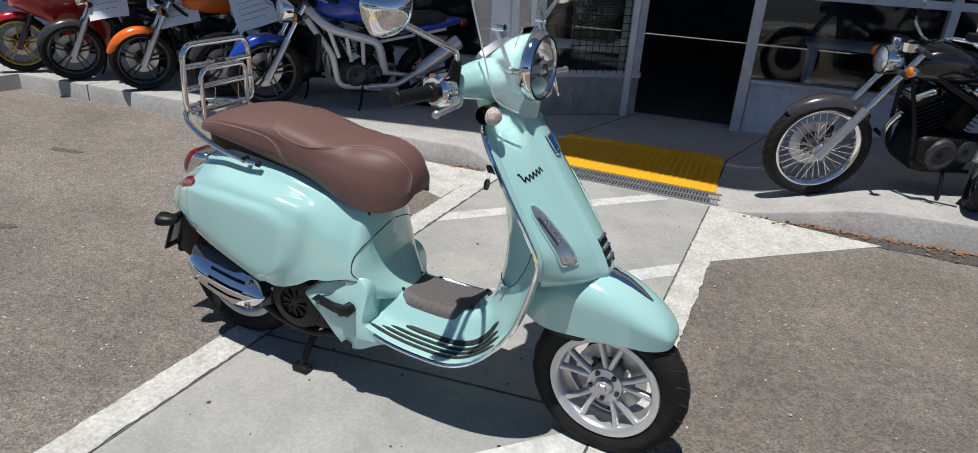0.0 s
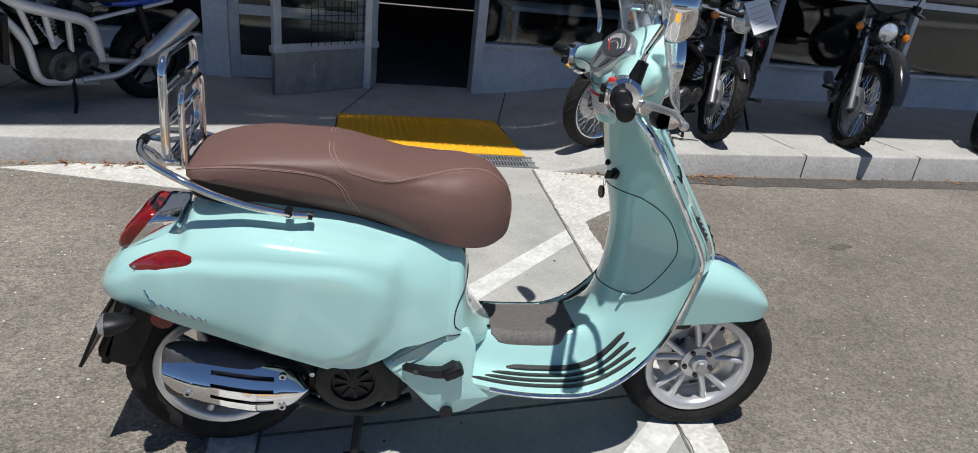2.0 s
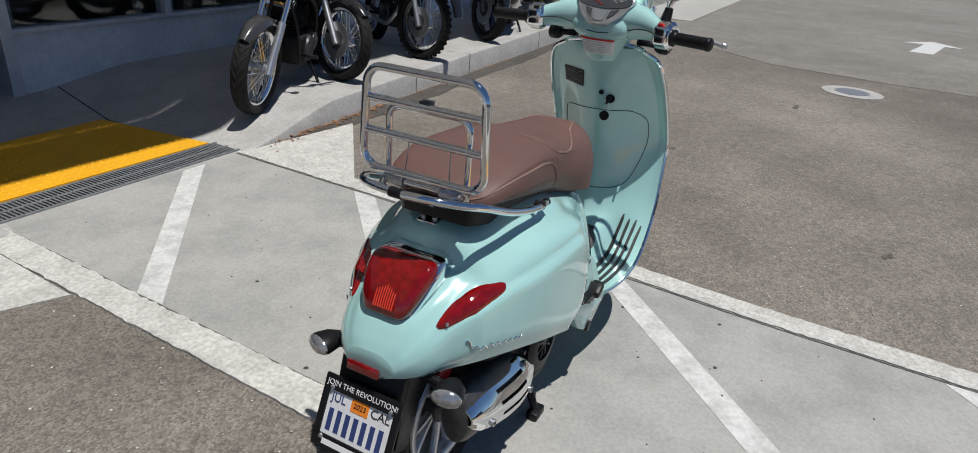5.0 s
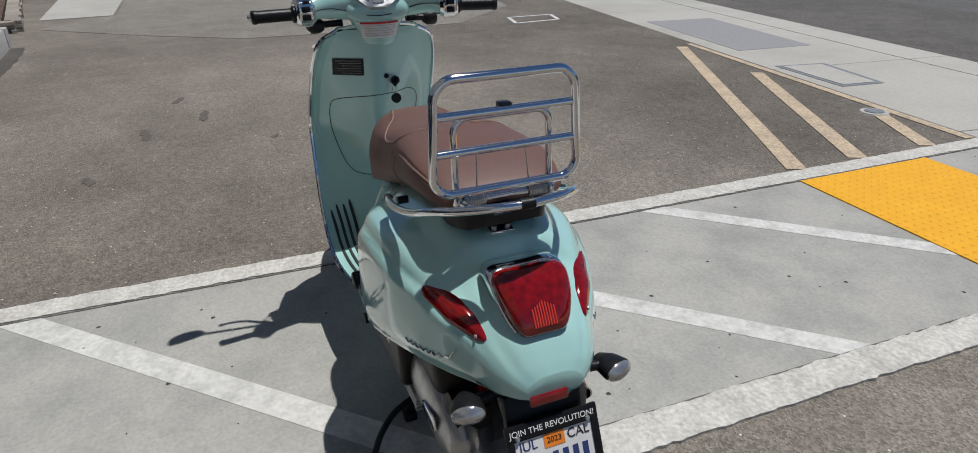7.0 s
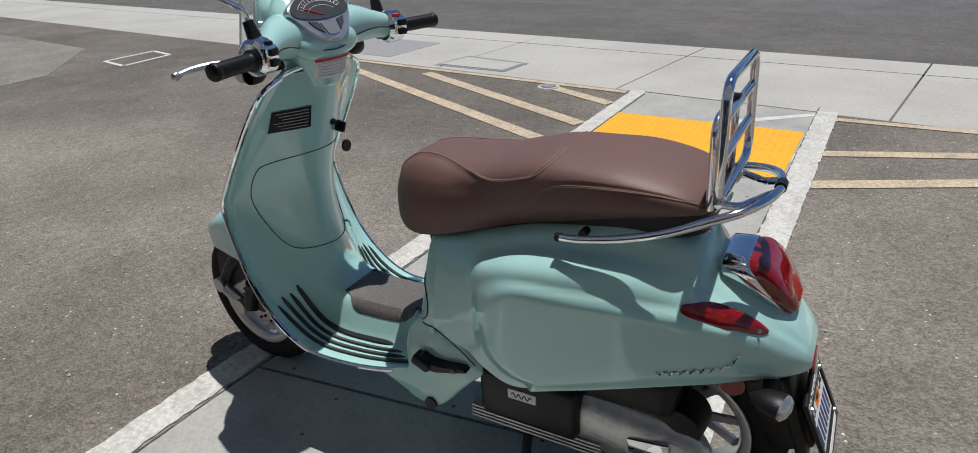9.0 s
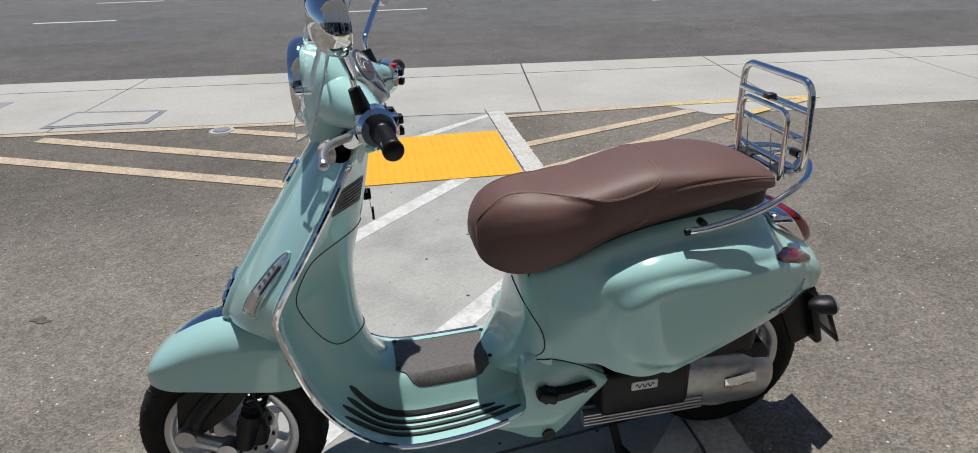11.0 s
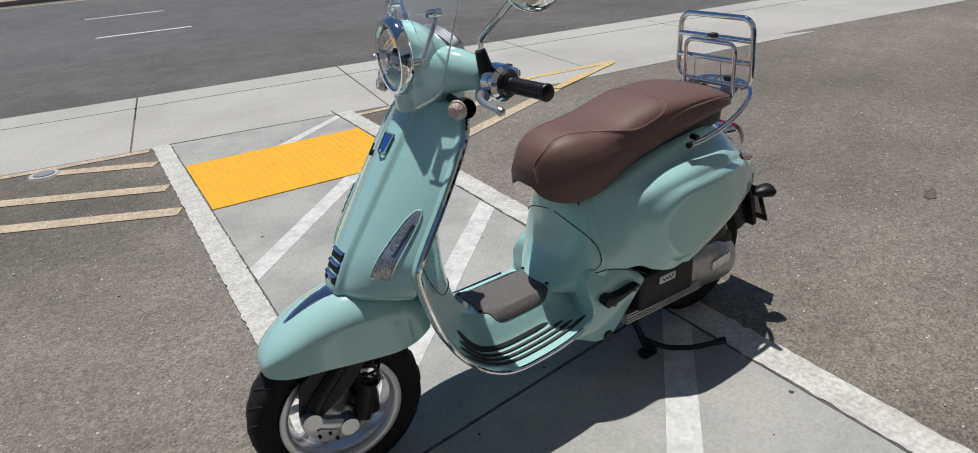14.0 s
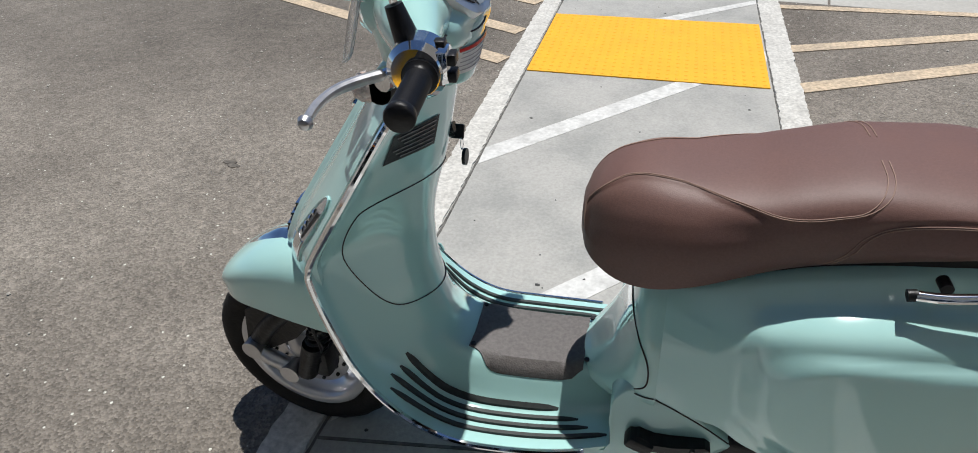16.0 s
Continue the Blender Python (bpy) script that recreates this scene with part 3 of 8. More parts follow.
lbox("stile", -2.05, -1.97, 0.0, 0.05, -0.01, 2.2, ALU)
lbox("stile", -1.06, -0.98, 0.0, 0.05, -0.01, 2.2, ALU)
lbox("rail", -1.97, -1.06, 0.0, 0.05, 0.0, 0.18, ALU, "pale bottom rail")
lbox("rail", -1.97, -1.06, 0.0, 0.05, 0.50, 0.58, ALU)
lbox("rail", -1.97, -1.06, 0.0, 0.05, 2.1, 2.2, ALU)
lbox("pane", -1.97, -1.06, 0.02, 0.026, 0.18, 0.5, GLASS)
lbox("pane", -1.97, -1.06, 0.02, 0.026, 0.58, 2.1, GLASS)

# interior of the shop
room = tagged(new("shop_interior"), "dark interior of the shop behind the glass", "room", kind="structure")
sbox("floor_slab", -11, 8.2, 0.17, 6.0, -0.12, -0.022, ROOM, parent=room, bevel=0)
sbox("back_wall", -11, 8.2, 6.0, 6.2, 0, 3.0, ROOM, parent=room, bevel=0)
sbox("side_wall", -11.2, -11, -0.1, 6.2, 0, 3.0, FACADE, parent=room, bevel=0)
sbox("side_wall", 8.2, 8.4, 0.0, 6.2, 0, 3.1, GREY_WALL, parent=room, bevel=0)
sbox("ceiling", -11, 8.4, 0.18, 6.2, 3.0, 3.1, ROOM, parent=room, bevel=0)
counter = thing("display_table", "low display table in the dark shop", "table")
part("tabletop", moved(box(0.5, 2.2, 0.8, 1.4, 0.62, 0.66, 0.005), SHOP), FACADE, counter)
for a in (0.55, 2.1):
    for b in (0.85, 1.32):
        part("leg", moved(box(a, a + 0.05, b, b + 0.05, -0.024, 0.62, 0.004), SHOP), ALU, counter)
rack_in = thing("clothes_rail", "steel clothes rail inside the shop", "clothes rail")
part("rail", moved(cyl((3.0, 1.2, 1.3), (5.0, 1.2, 1.3), 0.015), SHOP), ALU, rack_in)
for a in (3.0, 5.0):
    part("post", moved(cyl((a, 1.2, -0.024), (a, 1.2, 1.3), 0.018), SHOP), ALU, rack_in)

# canopy over the walkway: edge and light gaps as its shadow shows
canopy = tagged(new("canopy"), "flat canopy over the walkway, out of view above", "canopy", kind="structure")
# height chosen to let more skylight in under the unseen canopy
CH = 5.6


SHADE = [(-14.0, 1.9), (-2.4, 2.24), (-1.2, 2.50), (-0.53, 2.68), (0.04, 2.65), (0.72, 2.62), (1.2, 2.76), (2.0, 2.93), (4.0, 3.0), (5.4, 3.12), (8.6, 3.3)]


def edge_y(x):
    """The canopy's edge, by the line where its shade ends."""
    for (xa, ya), (xb, yb) in zip(SHADE, SHADE[1:]):
        if x <= xb:
            break
    return ya + (yb - ya) * (x - xa) / (xb - xa) - 0.258 * (CH - 0.06)


def run(x0, x1):
    return [x0] + [x for x, _ in SHADE if x0 < x < x1] + [x1]


def cpoly(name, pts):
    part(name, slab(pts, CH, CH + 0.12), SOFFIT, canopy, smooth=False)


XW, XE = -14.0, 8.6
def band(name, x0, x1, d0, d1):
    xs = run(x0, x1)
    cpoly(name, [(x, edge_y(x) + d0) for x in xs] + [(x, edge_y(x) + d1) for x in xs[::-1]])


band("front_board", XW, XE, 0.0, 0.57)
x_prev = XW
for a, b in ((-1.32, -1.02), (-0.86, 0.10), (0.16, 0.95)):
    band("filler", x_prev, a, 0.57, 0.605)
    x_prev = b
band("filler", x_prev, XE, 0.57, 0.605)
xs = run(XW, XE)
cpoly("deck", [(x, edge_y(x) + 0.605) for x in xs] + [(XE, 4.9), (XW, 4.0)])

# open security door with mesh
gate = thing("security_door", "open aluminium security door with a black wire mesh and steel kick plate", "door", kind="structure")
GH, GF = Vector((-0.21, 4.36, -0.055)), Vector((-0.99, 3.77, -0.055))
gd = (GF - GH).normalized()
GATE = Matrix.Translation(GH) @ Matrix.Rotation(math.atan2(gd.y, gd.x), 4, "Z")
GW = (GF - GH).length


def gbox(name, a0, a1, z0, z1, material, t=0.022, off=0.0, label="", smooth=False):
    return part(name, moved(box(a0, a1, -t + off, t + off, z0, z1, 0.004), GATE), material, gate, label, smooth=smooth)


gbox("stile", 0.0, 0.065, 0.04, 2.15, ALU)
gbox("stile", GW - 0.065, GW, 0.03, 2.15, ALU)
gbox("kick_plate", 0.0, GW, 0.03, 0.36, KICK, 0.026, label="scuffed steel kick plate")
gbox("rail", 0.065, GW - 0.065, 0.36, 0.42, ALU)
gbox("rail", 0.065, GW - 0.065, 2.07, 2.15, ALU)
gbox("bracket", GW - 0.10, GW + 0.015, 0.36, 0.41, ALU, 0.032)
gbox("bracket", -0.01, 0.10, 0.36, 0.41, ALU, 0.032)
pane = gbox("pane", 0.065, GW - 0.065, 0.42, 2.07, GLASS, 0.003)
k = 0
for i in range(10):
    a = 0.10 + i * 0.062
    part("wire", moved(cyl((a, 0.03, 0.40), (a, 0.03, 2.07), 0.0035, n=6), GATE), BLACK, gate)
for i in range(26):
    z = 0.44 + i * 0.064
    part("wire", moved(cyl((0.075, 0.034, z), (0.68, 0.034, z), 0.0035, n=6), GATE), BLACK, gate)
part("scratch", moved(tube([(0.62, 0.028, 0.27), (0.64, 0.028, 0.24), (0.635, 0.028, 0.19), (0.62, 0.028, 0.15)], 0.004, 5), GATE), FACADE, gate)
# ---- the scooter ----
scooter = thing("scooter", "glossy mint green scooter with brown seat and chrome luggage rack", "scooter")
SC = scooter


def smooth01(t):
    t = max(0.0, min(1.0, t))
    return t * t * (3 - 2 * t)


# rear body: sections (x, then half outlines of (y, z) from the top middle to the lower edge)
REAR = [
    (-0.930, [(0, .520), (.020, .519), (.036, .515), (.048, .508), (.056, .500), (.060, .490), (.054, .477), (.036, .468)]),
    (-0.912, [(0, .546), (.028, .545), (.052, .540), (.066, .531), (.079, .521), (.086, .504), (.080, .478), (.062, .466)]),
    (-0.880, [(0, .582), (.036, .581), (.064, .574), (.083, .560), (.099, .548), (.111, .522), (.111, .485), (.094, .465)]),
    (-0.835, [(0, .612), (.044, .610), (.076, .602), (.096, .590), (.116, .574), (.129, .545), (.132, .496), (.116, .464)]),
    (-0.780, [(0, .644), (.046, .639), (.084, .630), (.110, .618), (.140, .605), (.156, .572), (.162, .508), (.146, .464)]),
    (-0.740, [(0, .676), (.050, .670), (.092, .653), (.118, .639), (.151, .622), (.171, .586), (.179, .508), (.163, .460)]),
    (-0.700, [(0, 0.716), (0.062, 0.711), (0.100, 0.696), (0.130, 0.670), (0.168, 0.641), (0.1864, 0.602), (0.195, 0.508), (0.18, 0.456)]),
    (-0.600, [(0, 0.747), (0.074, 0.744), (0.116, 0.731), (0.150, 0.696), (0.205, 0.668), (0.217, 0.612), (0.219, 0.49), (0.206, 0.434)]),
    (-0.490, [(0, 0.735), (0.080, 0.733), (0.122, 0.721), (0.158, 0.690), (0.217, 0.668), (0.227, 0.606), (0.231, 0.455), (0.221, 0.402)]),
    (-0.370, [(0, 0.712), (0.080, 0.711), (0.124, 0.700), (0.160, 0.673), (0.219, 0.657), (0.229, 0.588), (0.234, 0.428), (0.226, 0.367)]),
    (-0.290, [(0, 0.69), (0.080, 0.689), (0.120, 0.677), (0.150, 0.651), (0.199, 0.633), (0.212, 0.572), (0.221, 0.44), (0.217, 0.384)]),
    (-0.240, [(0, 0.679), (0.078, 0.678), (0.116, 0.665), (0.144, 0.641), (0.173, 0.606), (0.1892, 0.558), (0.203, 0.455), (0.206, 0.410)]),
    (-0.190, [(0, .668), (.072, .667), (.112, .653), (.134, .628), (.157, .592), (.176, .545), (.190, .470), (.196, 0.416)]),
    (-0.130, [(0, .655), (.064, .654), (.104, .638), (.122, .612), (.138, .578), (.152, .540), (.170, .478), (.178, .428)]),
]


def cowl_bulge(x, z):
    """How far the long side pressing, round in front and running out at the tail, stands proud."""
    crest = np.interp(x, (-0.90, -0.80, -0.69, -0.57, -0.40), (0.532, 0.589, 0.627, 0.640, 0.633))
    mid = np.interp(x, (-0.90, -0.40), (0.47, 0.52))
    v = (z - mid) / (crest - mid) if z > mid else (z - mid) / 0.130
    if x > -0.40:
        d = abs((x + 0.40) / 0.145) ** 2.2 + abs(v) ** 2.2
    else:
        d = abs(v) ** 2.2 if z > mid else 0.0
    return 0.012 * smooth01((1.03 - d) / (0.26 + 0.5 * min(1.0, max(0.0, (x + 0.40) / 0.10)))) * smooth01((x + 0.90) / 0.16)


def rear_surface(nx=120, nv=60):
    xs = [r[0] for r in REAR]
    cols = []
    for k in range(8):
        cols.append(spline([(x, *sec[k]) for x, sec in REAR], nx))
    rows = []
    for i in range(nx):
        half = spline([cols[k][i] for k in range(8)], nv)
        # a narrow shelf that ends in a crisp crest
        x = half[0][0]
        share = smooth01((x + 0.74) / 0.12) * smooth01((-0.20 - x) / 0.12)
        pa, pc, pb = cols[3][i], cols[4][i], cols[5][i]
        ja, jb = round(3 / 7 * (nv - 1)), round(5 / 7 * (nv - 1))
        for j in range(ja, jb + 1):
            t = (j - ja) / (jb - ja)
            q = (pa * (1 - t) ** 2 + pc * 4.4 * t * (1 - t) + pb * t * t) / ((1 - t) ** 2 + 4.4 * t * (1 - t) + t * t)
            half[j] = half[j] * (1 - share) + q * share
        row = []
        for x, y, z in half:
            f = y / 0.2
            row.append((x, y + cowl_bulge(x, z) * max(0.0, min(1.0, (f - 0.45) / 0.25)), z))
        k = smooth01((row[-1][0] + 0.928) / 0.07)
        inner = [(row[-1][0], row[-1][1] - 0.02 * k, row[-1][2] + 0.004 * k), (row[-1][0], row[-1][1] - 0.025 * k, row[-1][2] + 0.05 * k)]
        full = [(x, -y, z) for x, y, z in (row + inner)[::-1]] + row[1:] + inner
        rows.append(full)
    return rows


body = part("rear_body", grid_mesh(rear_surface(), cap=True), MINT, SC, autosmooth=60)
rows = []
for x, sec in REAR[:6]:
    y, z = sec[-1]
    rows.append([(x, (y + 0.004) * q / 6, z + 0.003 - 0.010 * (1 - (q / 6) ** 2)) for q in range(-6, 7)])
part("tail_lip", grid_mesh(rows + [[(x, y, z + 0.004) for x, y, z in r] for r in rows[::-1]], close_u=True), MINT, body)


def rear_at(x, z, side, out=0.0):
    """A place on the rear body's side at x and z."""
    best = None
    xs = [r[0] for r in REAR]
    x = max(xs[0] + 0.001, min(xs[-1] - 0.001, x))
    for i in range(len(REAR) - 1):
        if xs[i] <= x <= xs[i + 1]:
            f = (x - xs[i]) / (xs[i + 1] - xs[i])
            pts = spline([(1 - f) * np.array(a) + f * np.array(b) for a, b in zip(REAR[i][1], REAR[i + 1][1])], 80)
            best = np.interp(-z, [-p[1] for p in pts], [p[0] for p in pts])
    y = best
    y += cowl_bulge(x, z) * max(0.0, min(1.0, (y / 0.2 - 0.45) / 0.25)) + out
    return Vector((x, side * y, z))


# seam between the rear body and the floor
for s in (-1, 1):
    pts = [rear_at(x, z, s, 0.001) for x, z in ((-0.262, 0.378), (-0.22, 0.400), (-0.17, 0.418), (-0.132, 0.426))]
    part("seam", tube(spline(pts, 16), 0.0015, 6), BLACK_INK, body)

# tail lamp with its chrome surround
def tail_ring(k, grow):
    """Rings round the tail lamp, from its foot on the body to its face."""
    out = []
    a, b = Vector((-0.790, 0, 0.684)), Vector((-0.873, 0, 0.576))
    d = (b - a)
    nrm = Vector((-0.93, 0, 0.36)).normalized() if k > 0 else Vector((-1, 0, 0))
    shape = [(0.0, 0.0), (0.0, .050), (.05, .070), (.18, .077), (.45, .073), (.75, .062), (.93, .050), (1.0, .036), (1.0, 0.0)]
    pts = spline([(t, y) for t, y in shape], 25)
    pts = pts + [np.array((t, -y)) for t, y in pts[-2:0:-1]]
    c = np.array((0.5, 0.0))
    for t, y in pts:
        t2, y2 = c[0] + (t - c[0]) * grow, y * grow
        bulge = k * (0.75 + 0.35 * (1 - (2 * t2 - 1) ** 2))
        out.append(a + d * t2 + Vector((0, y2, 0)) + nrm * bulge)
    return out


part("lamp_surround", grid_mesh([tail_ring(-0.064, 0.4), tail_ring(-0.063, 0.94), tail_ring(-0.056, 1.02), tail_ring(-0.006, 1.045), tail_ring(0.003, 1.02), tail_ring(0.004, 0.97)], close_v=True), CHROME, SC, "chrome tail lamp surround", autosmooth=60)
tail = part("tail_lamp", grid_mesh([tail_ring(-0.004, 0.99), tail_ring(0.014, 0.985), tail_ring(0.024, 0.95), tail_ring(0.029, 0.88), tail_ring(0.032, 0.6), tail_ring(0.033, 0.3), tail_ring(0.033, 0.02)], close_v=True, cap=True), RED_LENS, SC, "large red tail lamp lens", autosmooth=70)
# bright ribbed reflector and dark inner bar of the tail lamp
def lamp_at(t, y, out=0.0):
    nrm = Vector((-0.93, 0, 0.36)).normalized()
    flat = 0.033 if abs(y) < 0.04 else 0.030
    return Vector((-0.790, 0, 0.684)).lerp(Vector((-0.873, 0, 0.576)), t) + Vector((0, y, 0)) + nrm * (flat * (0.75 + 0.35 * (1 - (2 * t - 1) ** 2)) + out)


# the sun's glow inside the lens is put into the ribs' bright red
for k in range(9):
    y = -0.022 + 0.0055 * k
    top = 0.50 + 0.022 * abs(k - 4)
    part("lens_rib", tube([lamp_at(top + (0.86 - top) * q / 5, y, -0.0014) for q in range(6)], 0.0020, 6), RED_BRIGHT, tail)
# side reflectors
for s in (-1, 1):
    rows = []
    tang = (rear_at(-0.775, 0.625, s) - rear_at(-0.775, 0.580, s)).normalized()
    face = Vector((-0.25, s * tang.z, -s * tang.y)).normalized()
    for i in range(33):
        t = 0.5 - 0.5 * math.cos(math.pi * i / 32)
        x = -0.848 + 0.148 * t
        zc = 0.572 + 0.056 * t + 0.007 * math.sin(math.pi * t)
        h = 0.0240 * math.sin(math.pi * (0.004 + 0.992 * t ** 1.25)) ** 0.36
        row = []
        mid = rear_at(x, zc, s, 0.001)
        for j in range(9):
            v = j / 8 * 2 - 1
            bulge = 0.008 * math.sqrt(max(0, 1 - v * v)) * math.sin(math.pi * (0.06 + 0.88 * t)) ** 0.5 - 0.003 * abs(v)
            row.append(mid + tang * (v * h) + face * bulge)
        rows.append(row)
    refl = part("side_marker", grid_mesh(rows), RED_LENS, SC, "red side marker lens")
    p0 = rear_at(-0.834, 0.577, s, 0.006)
    part("screw", cyl(p0, p0 + Vector((0, s * 0.003, 0.001)), 0.004, n=8), SATIN, refl)

# script badge on the cowl, in plain chrome strokes
for s in (-1, 1):
    w0, w1 = (-0.81, -0.67)
    pts = []
    n = 70
    for i in range(n):
        t = i / (n - 1)
        x = w0 + (w1 - w0) * t
        z = 0.516 - 0.022 * t + 0.0040 * math.sin(t * 52) + (0.020 * (1 - t * 7) if t < 0.14 else 0)
        pts.append(rear_at(x, z, s, 0.0025))
    part("script_badge", tube(pts, 0.0019, 5), CHROME, body, "small chrome script badge")

# ---- seat ----
SEAT_SEC = [  # x, top z, bottom z, half width
    (-0.722, 0.806, 0.794, 0.062), (-0.714, 0.817, 0.784, 0.105), (-0.690, 0.831, 0.779, 0.132), (-0.640, 0.847, 0.771, 0.147), (-0.560, 0.860, 0.757, 0.154),
    (-0.470, 0.862, 0.735, 0.148), (-0.390, 0.860, 0.715, 0.142), (-0.310, 0.843, 0.696, 0.139), (-0.240, 0.826, 0.678, 0.142),
    (-0.170, 0.820, 0.662, 0.148), (-0.100, 0.822, 0.646, 0.143), (-0.048, 0.813, 0.642, 0.126), (-0.010, 0.792, 0.650, 0.101), (0.014, 0.765, 0.664, 0.074), (0.026, 0.738, 0.688, 0.042)]
NS = 120
seat_keys = spline(SEAT_SEC, NS)


def seat_point(i, a):
    """A place on the seat: section i, a from 0 (top middle) to 1 (lower edge)."""
    x, zt, zb, w = seat_keys[i]
    ang = a * math.pi * 0.5 * 1.18
    c, s = math.cos(ang), math.sin(ang)
    f = i / (NS - 1)
    p = 0.40 + 0.16 * smooth01((f - 0.5) / 0.3) + 0.16 * smooth01((f - 0.86) / 0.1)
    y = w * (abs(s) ** p) * (1 if s >= 0 else -1)
    if c >= 0:
        z = zb + (zt - zb) * (0.36 + 0.64 * c ** p)
        z -= 0.010 * (abs(y) / max(w, 0.01)) ** 2
    else:
        z = zb + (zt - zb) * 0.36 * (1 + c / 0.2785)
    z0 = zb + (zt - zb) * 0.36
    if a > 0.85:
        t = (a - 0.85) / 0.15
        y = w * (1 - 0.05 * t - 0.22 * t * t * (1 - smooth01((f - 0.45) / 0.25)))
        z = z0 + (zb - z0) * t
    # side panels sit a little behind the seams
    front = np.interp(f, (0.437, 0.504, 0.54, 0.59, 0.655, 0.714, 0.773, 0.82, 0.90, 0.945, 0.962), (0.58, 0.62, 0.53, 0.33, 0.14, 0.11, 0.10, 0.14, 0.22, 0.30, 0.50))
    back = np.interp(f, (0.08, 0.20, 0.34, 0.44, 0.475), (0.55, 0.52, 0.57, 0.72, 0.93))
    k = (0.005 * smooth01((a - front) / 0.07) + 0.006 * smooth01((a - front) / 0.4)) * smooth01((f - 0.46) / 0.14) * smooth01((0.965 - f) / 0.05) * smooth01((1.02 - a) / 0.4)
    k += 0.002 * smooth01((a - back + 0.02) / 0.06) * smooth01((f - 0.04) / 0.05) * smooth01((0.48 - f) / 0.03) * smooth01((1.02 - a) / 0.3)
    y -= k * (1 if y > 0 else 0)
    z -= 0.4 * k
    return Vector((x, y, z))


rows = []
for i in range(NS):
    half = [seat_point(i, j / 44) for j in range(45)]
    full = [Vector((p.x, -p.y, p.z)) for p in half[::-1]] + half[1:]
    rows.append(full)
seat = part("seat", grid_mesh(rows, cap=True), SEAT, SC, "brown grained vinyl seat with pale stitching", autosmooth=70)


def seat_line(keys, side, out=0.0014):
    """A line on the seat through (section position 0..1, a) keys."""
    pts = []
    for f, a in spline(keys, 44):
        i = max(0, min(NS - 1.001, f * (NS - 1)))
        k = int(i)
        p = seat_point(k, a).lerp(seat_point(min(k + 1, NS - 1), a), i - k)
        q = seat_point(k, min(a + 0.02, 1)) - seat_point(k, max(a - 0.02, 0))
        nrm = Vector((0, -q.z, q.y))
        nrm = nrm.normalized() if nrm.length > 0 else Vector((0, 0, 1))
        if nrm.y < 0:
            nrm = -nrm
        p = p + Vector((0, nrm.y, abs(nrm.z))) * out
        pts.append((p.x, side * p.y, p.z))
    return pts


for s in (-1, 1):
    for da in (0.0, 0.022):
        part("stitching", tube(seat_line([(0.04, 0.50 + da), (0.10, 0.52 + da), (0.218, 0.57 + da), (0.294, 0.63 + da), (0.353, 0.66 + da), (0.403, 0.72 + da), (0.437 - 0.2 * da, 0.82 + 0.5 * da), (0.466 - 0.4 * da, 0.94)], s, 0.0008), 0.0009, 5), THREAD, seat)
        part("stitching", tube(seat_line([(0.403 + 0.4 * da, 0.02), (0.404 + 0.4 * da, 0.16), (0.415 + 0.4 * da, 0.40), (0.437 + 0.2 * da, 0.57 - 0.5 * da), (0.468, 0.61 - da), (0.504, 0.61 - da), (0.54, 0.53 - da), (0.59, 0.33 - da), (0.655, 0.16 - 0.5 * da), (0.714, 0.12 - 0.5 * da), (0.773, 0.11 - 0.5 * da), (0.82, 0.14 - 0.5 * da), (0.90, 0.22), (0.945 - 0.2 * da, 0.30), (0.964 - 0.2 * da, 0.50), (0.958 - 0.2 * da, 0.85)], s, 0.0008), 0.0009, 5), THREAD, seat)
    part("strap_bolt", cyl((-0.50, s * 0.145, 0.735), (-0.50, s * 0.168, 0.735), 0.009, n=12), BLACK, seat)
part("lock_tab", box(-0.040, -0.014, -0.009, 0.009, 0.655, 0.675, 0.004), BLACK, seat)
rows = []
for i in range(6, NS - 30, 4):
    x, zt, zb, w = seat_keys[i]
    rows.append([(x, -0.74 * w, zb + 0.012), (x, 0.74 * w, zb + 0.012), (x, 0.70 * w, zb - 0.045), (x, -0.70 * w, zb - 0.045)])
part("seat_base", grid_mesh(rows, close_v=True, cap=True), BLACK, SC, "black plastic seat base", autosmooth=40)

# ---- leg shield and floor, swept down the edge ----
EDGE_PATH = [(0.270, 0.985, 0.125), (0.292, 0.955, 0.172), (0.330, 0.895, 0.192), (0.390, 0.800, 0.203), (0.440, 0.722, 0.207), (0.470, 0.668, 0.209), (0.474, 0.630, 0.210), (0.455, 0.540, 0.213),
             (0.425, 0.450, 0.217), (0.380, 0.375, 0.220), (0.315, 0.312, 0.222), (0.235, 0.276, 0.222), (0.130, 0.274, 0.220), (0.030, 0.282, 0.212), (-0.060, 0.296, 0.196), (-0.100, 0.303, 0.185)]
MID_PATH = [(0.236, 0.985), (0.243, 0.950), (0.256, 0.890), (0.276, 0.800), (0.300, 0.722), (0.312, 0.668), (0.316, 0.620), (0.314, 0.540),
            (0.296, 0.450), (0.270, 0.400), (0.232, 0.374), (0.185, 0.364), (0.115, 0.362), (0.030, 0.366), (-0.060, 0.380), (-0.100, 0.400)]
NP = 70
edge_s = spline(EDGE_PATH, NP)
mid_s = spline(MID_PATH, NP)


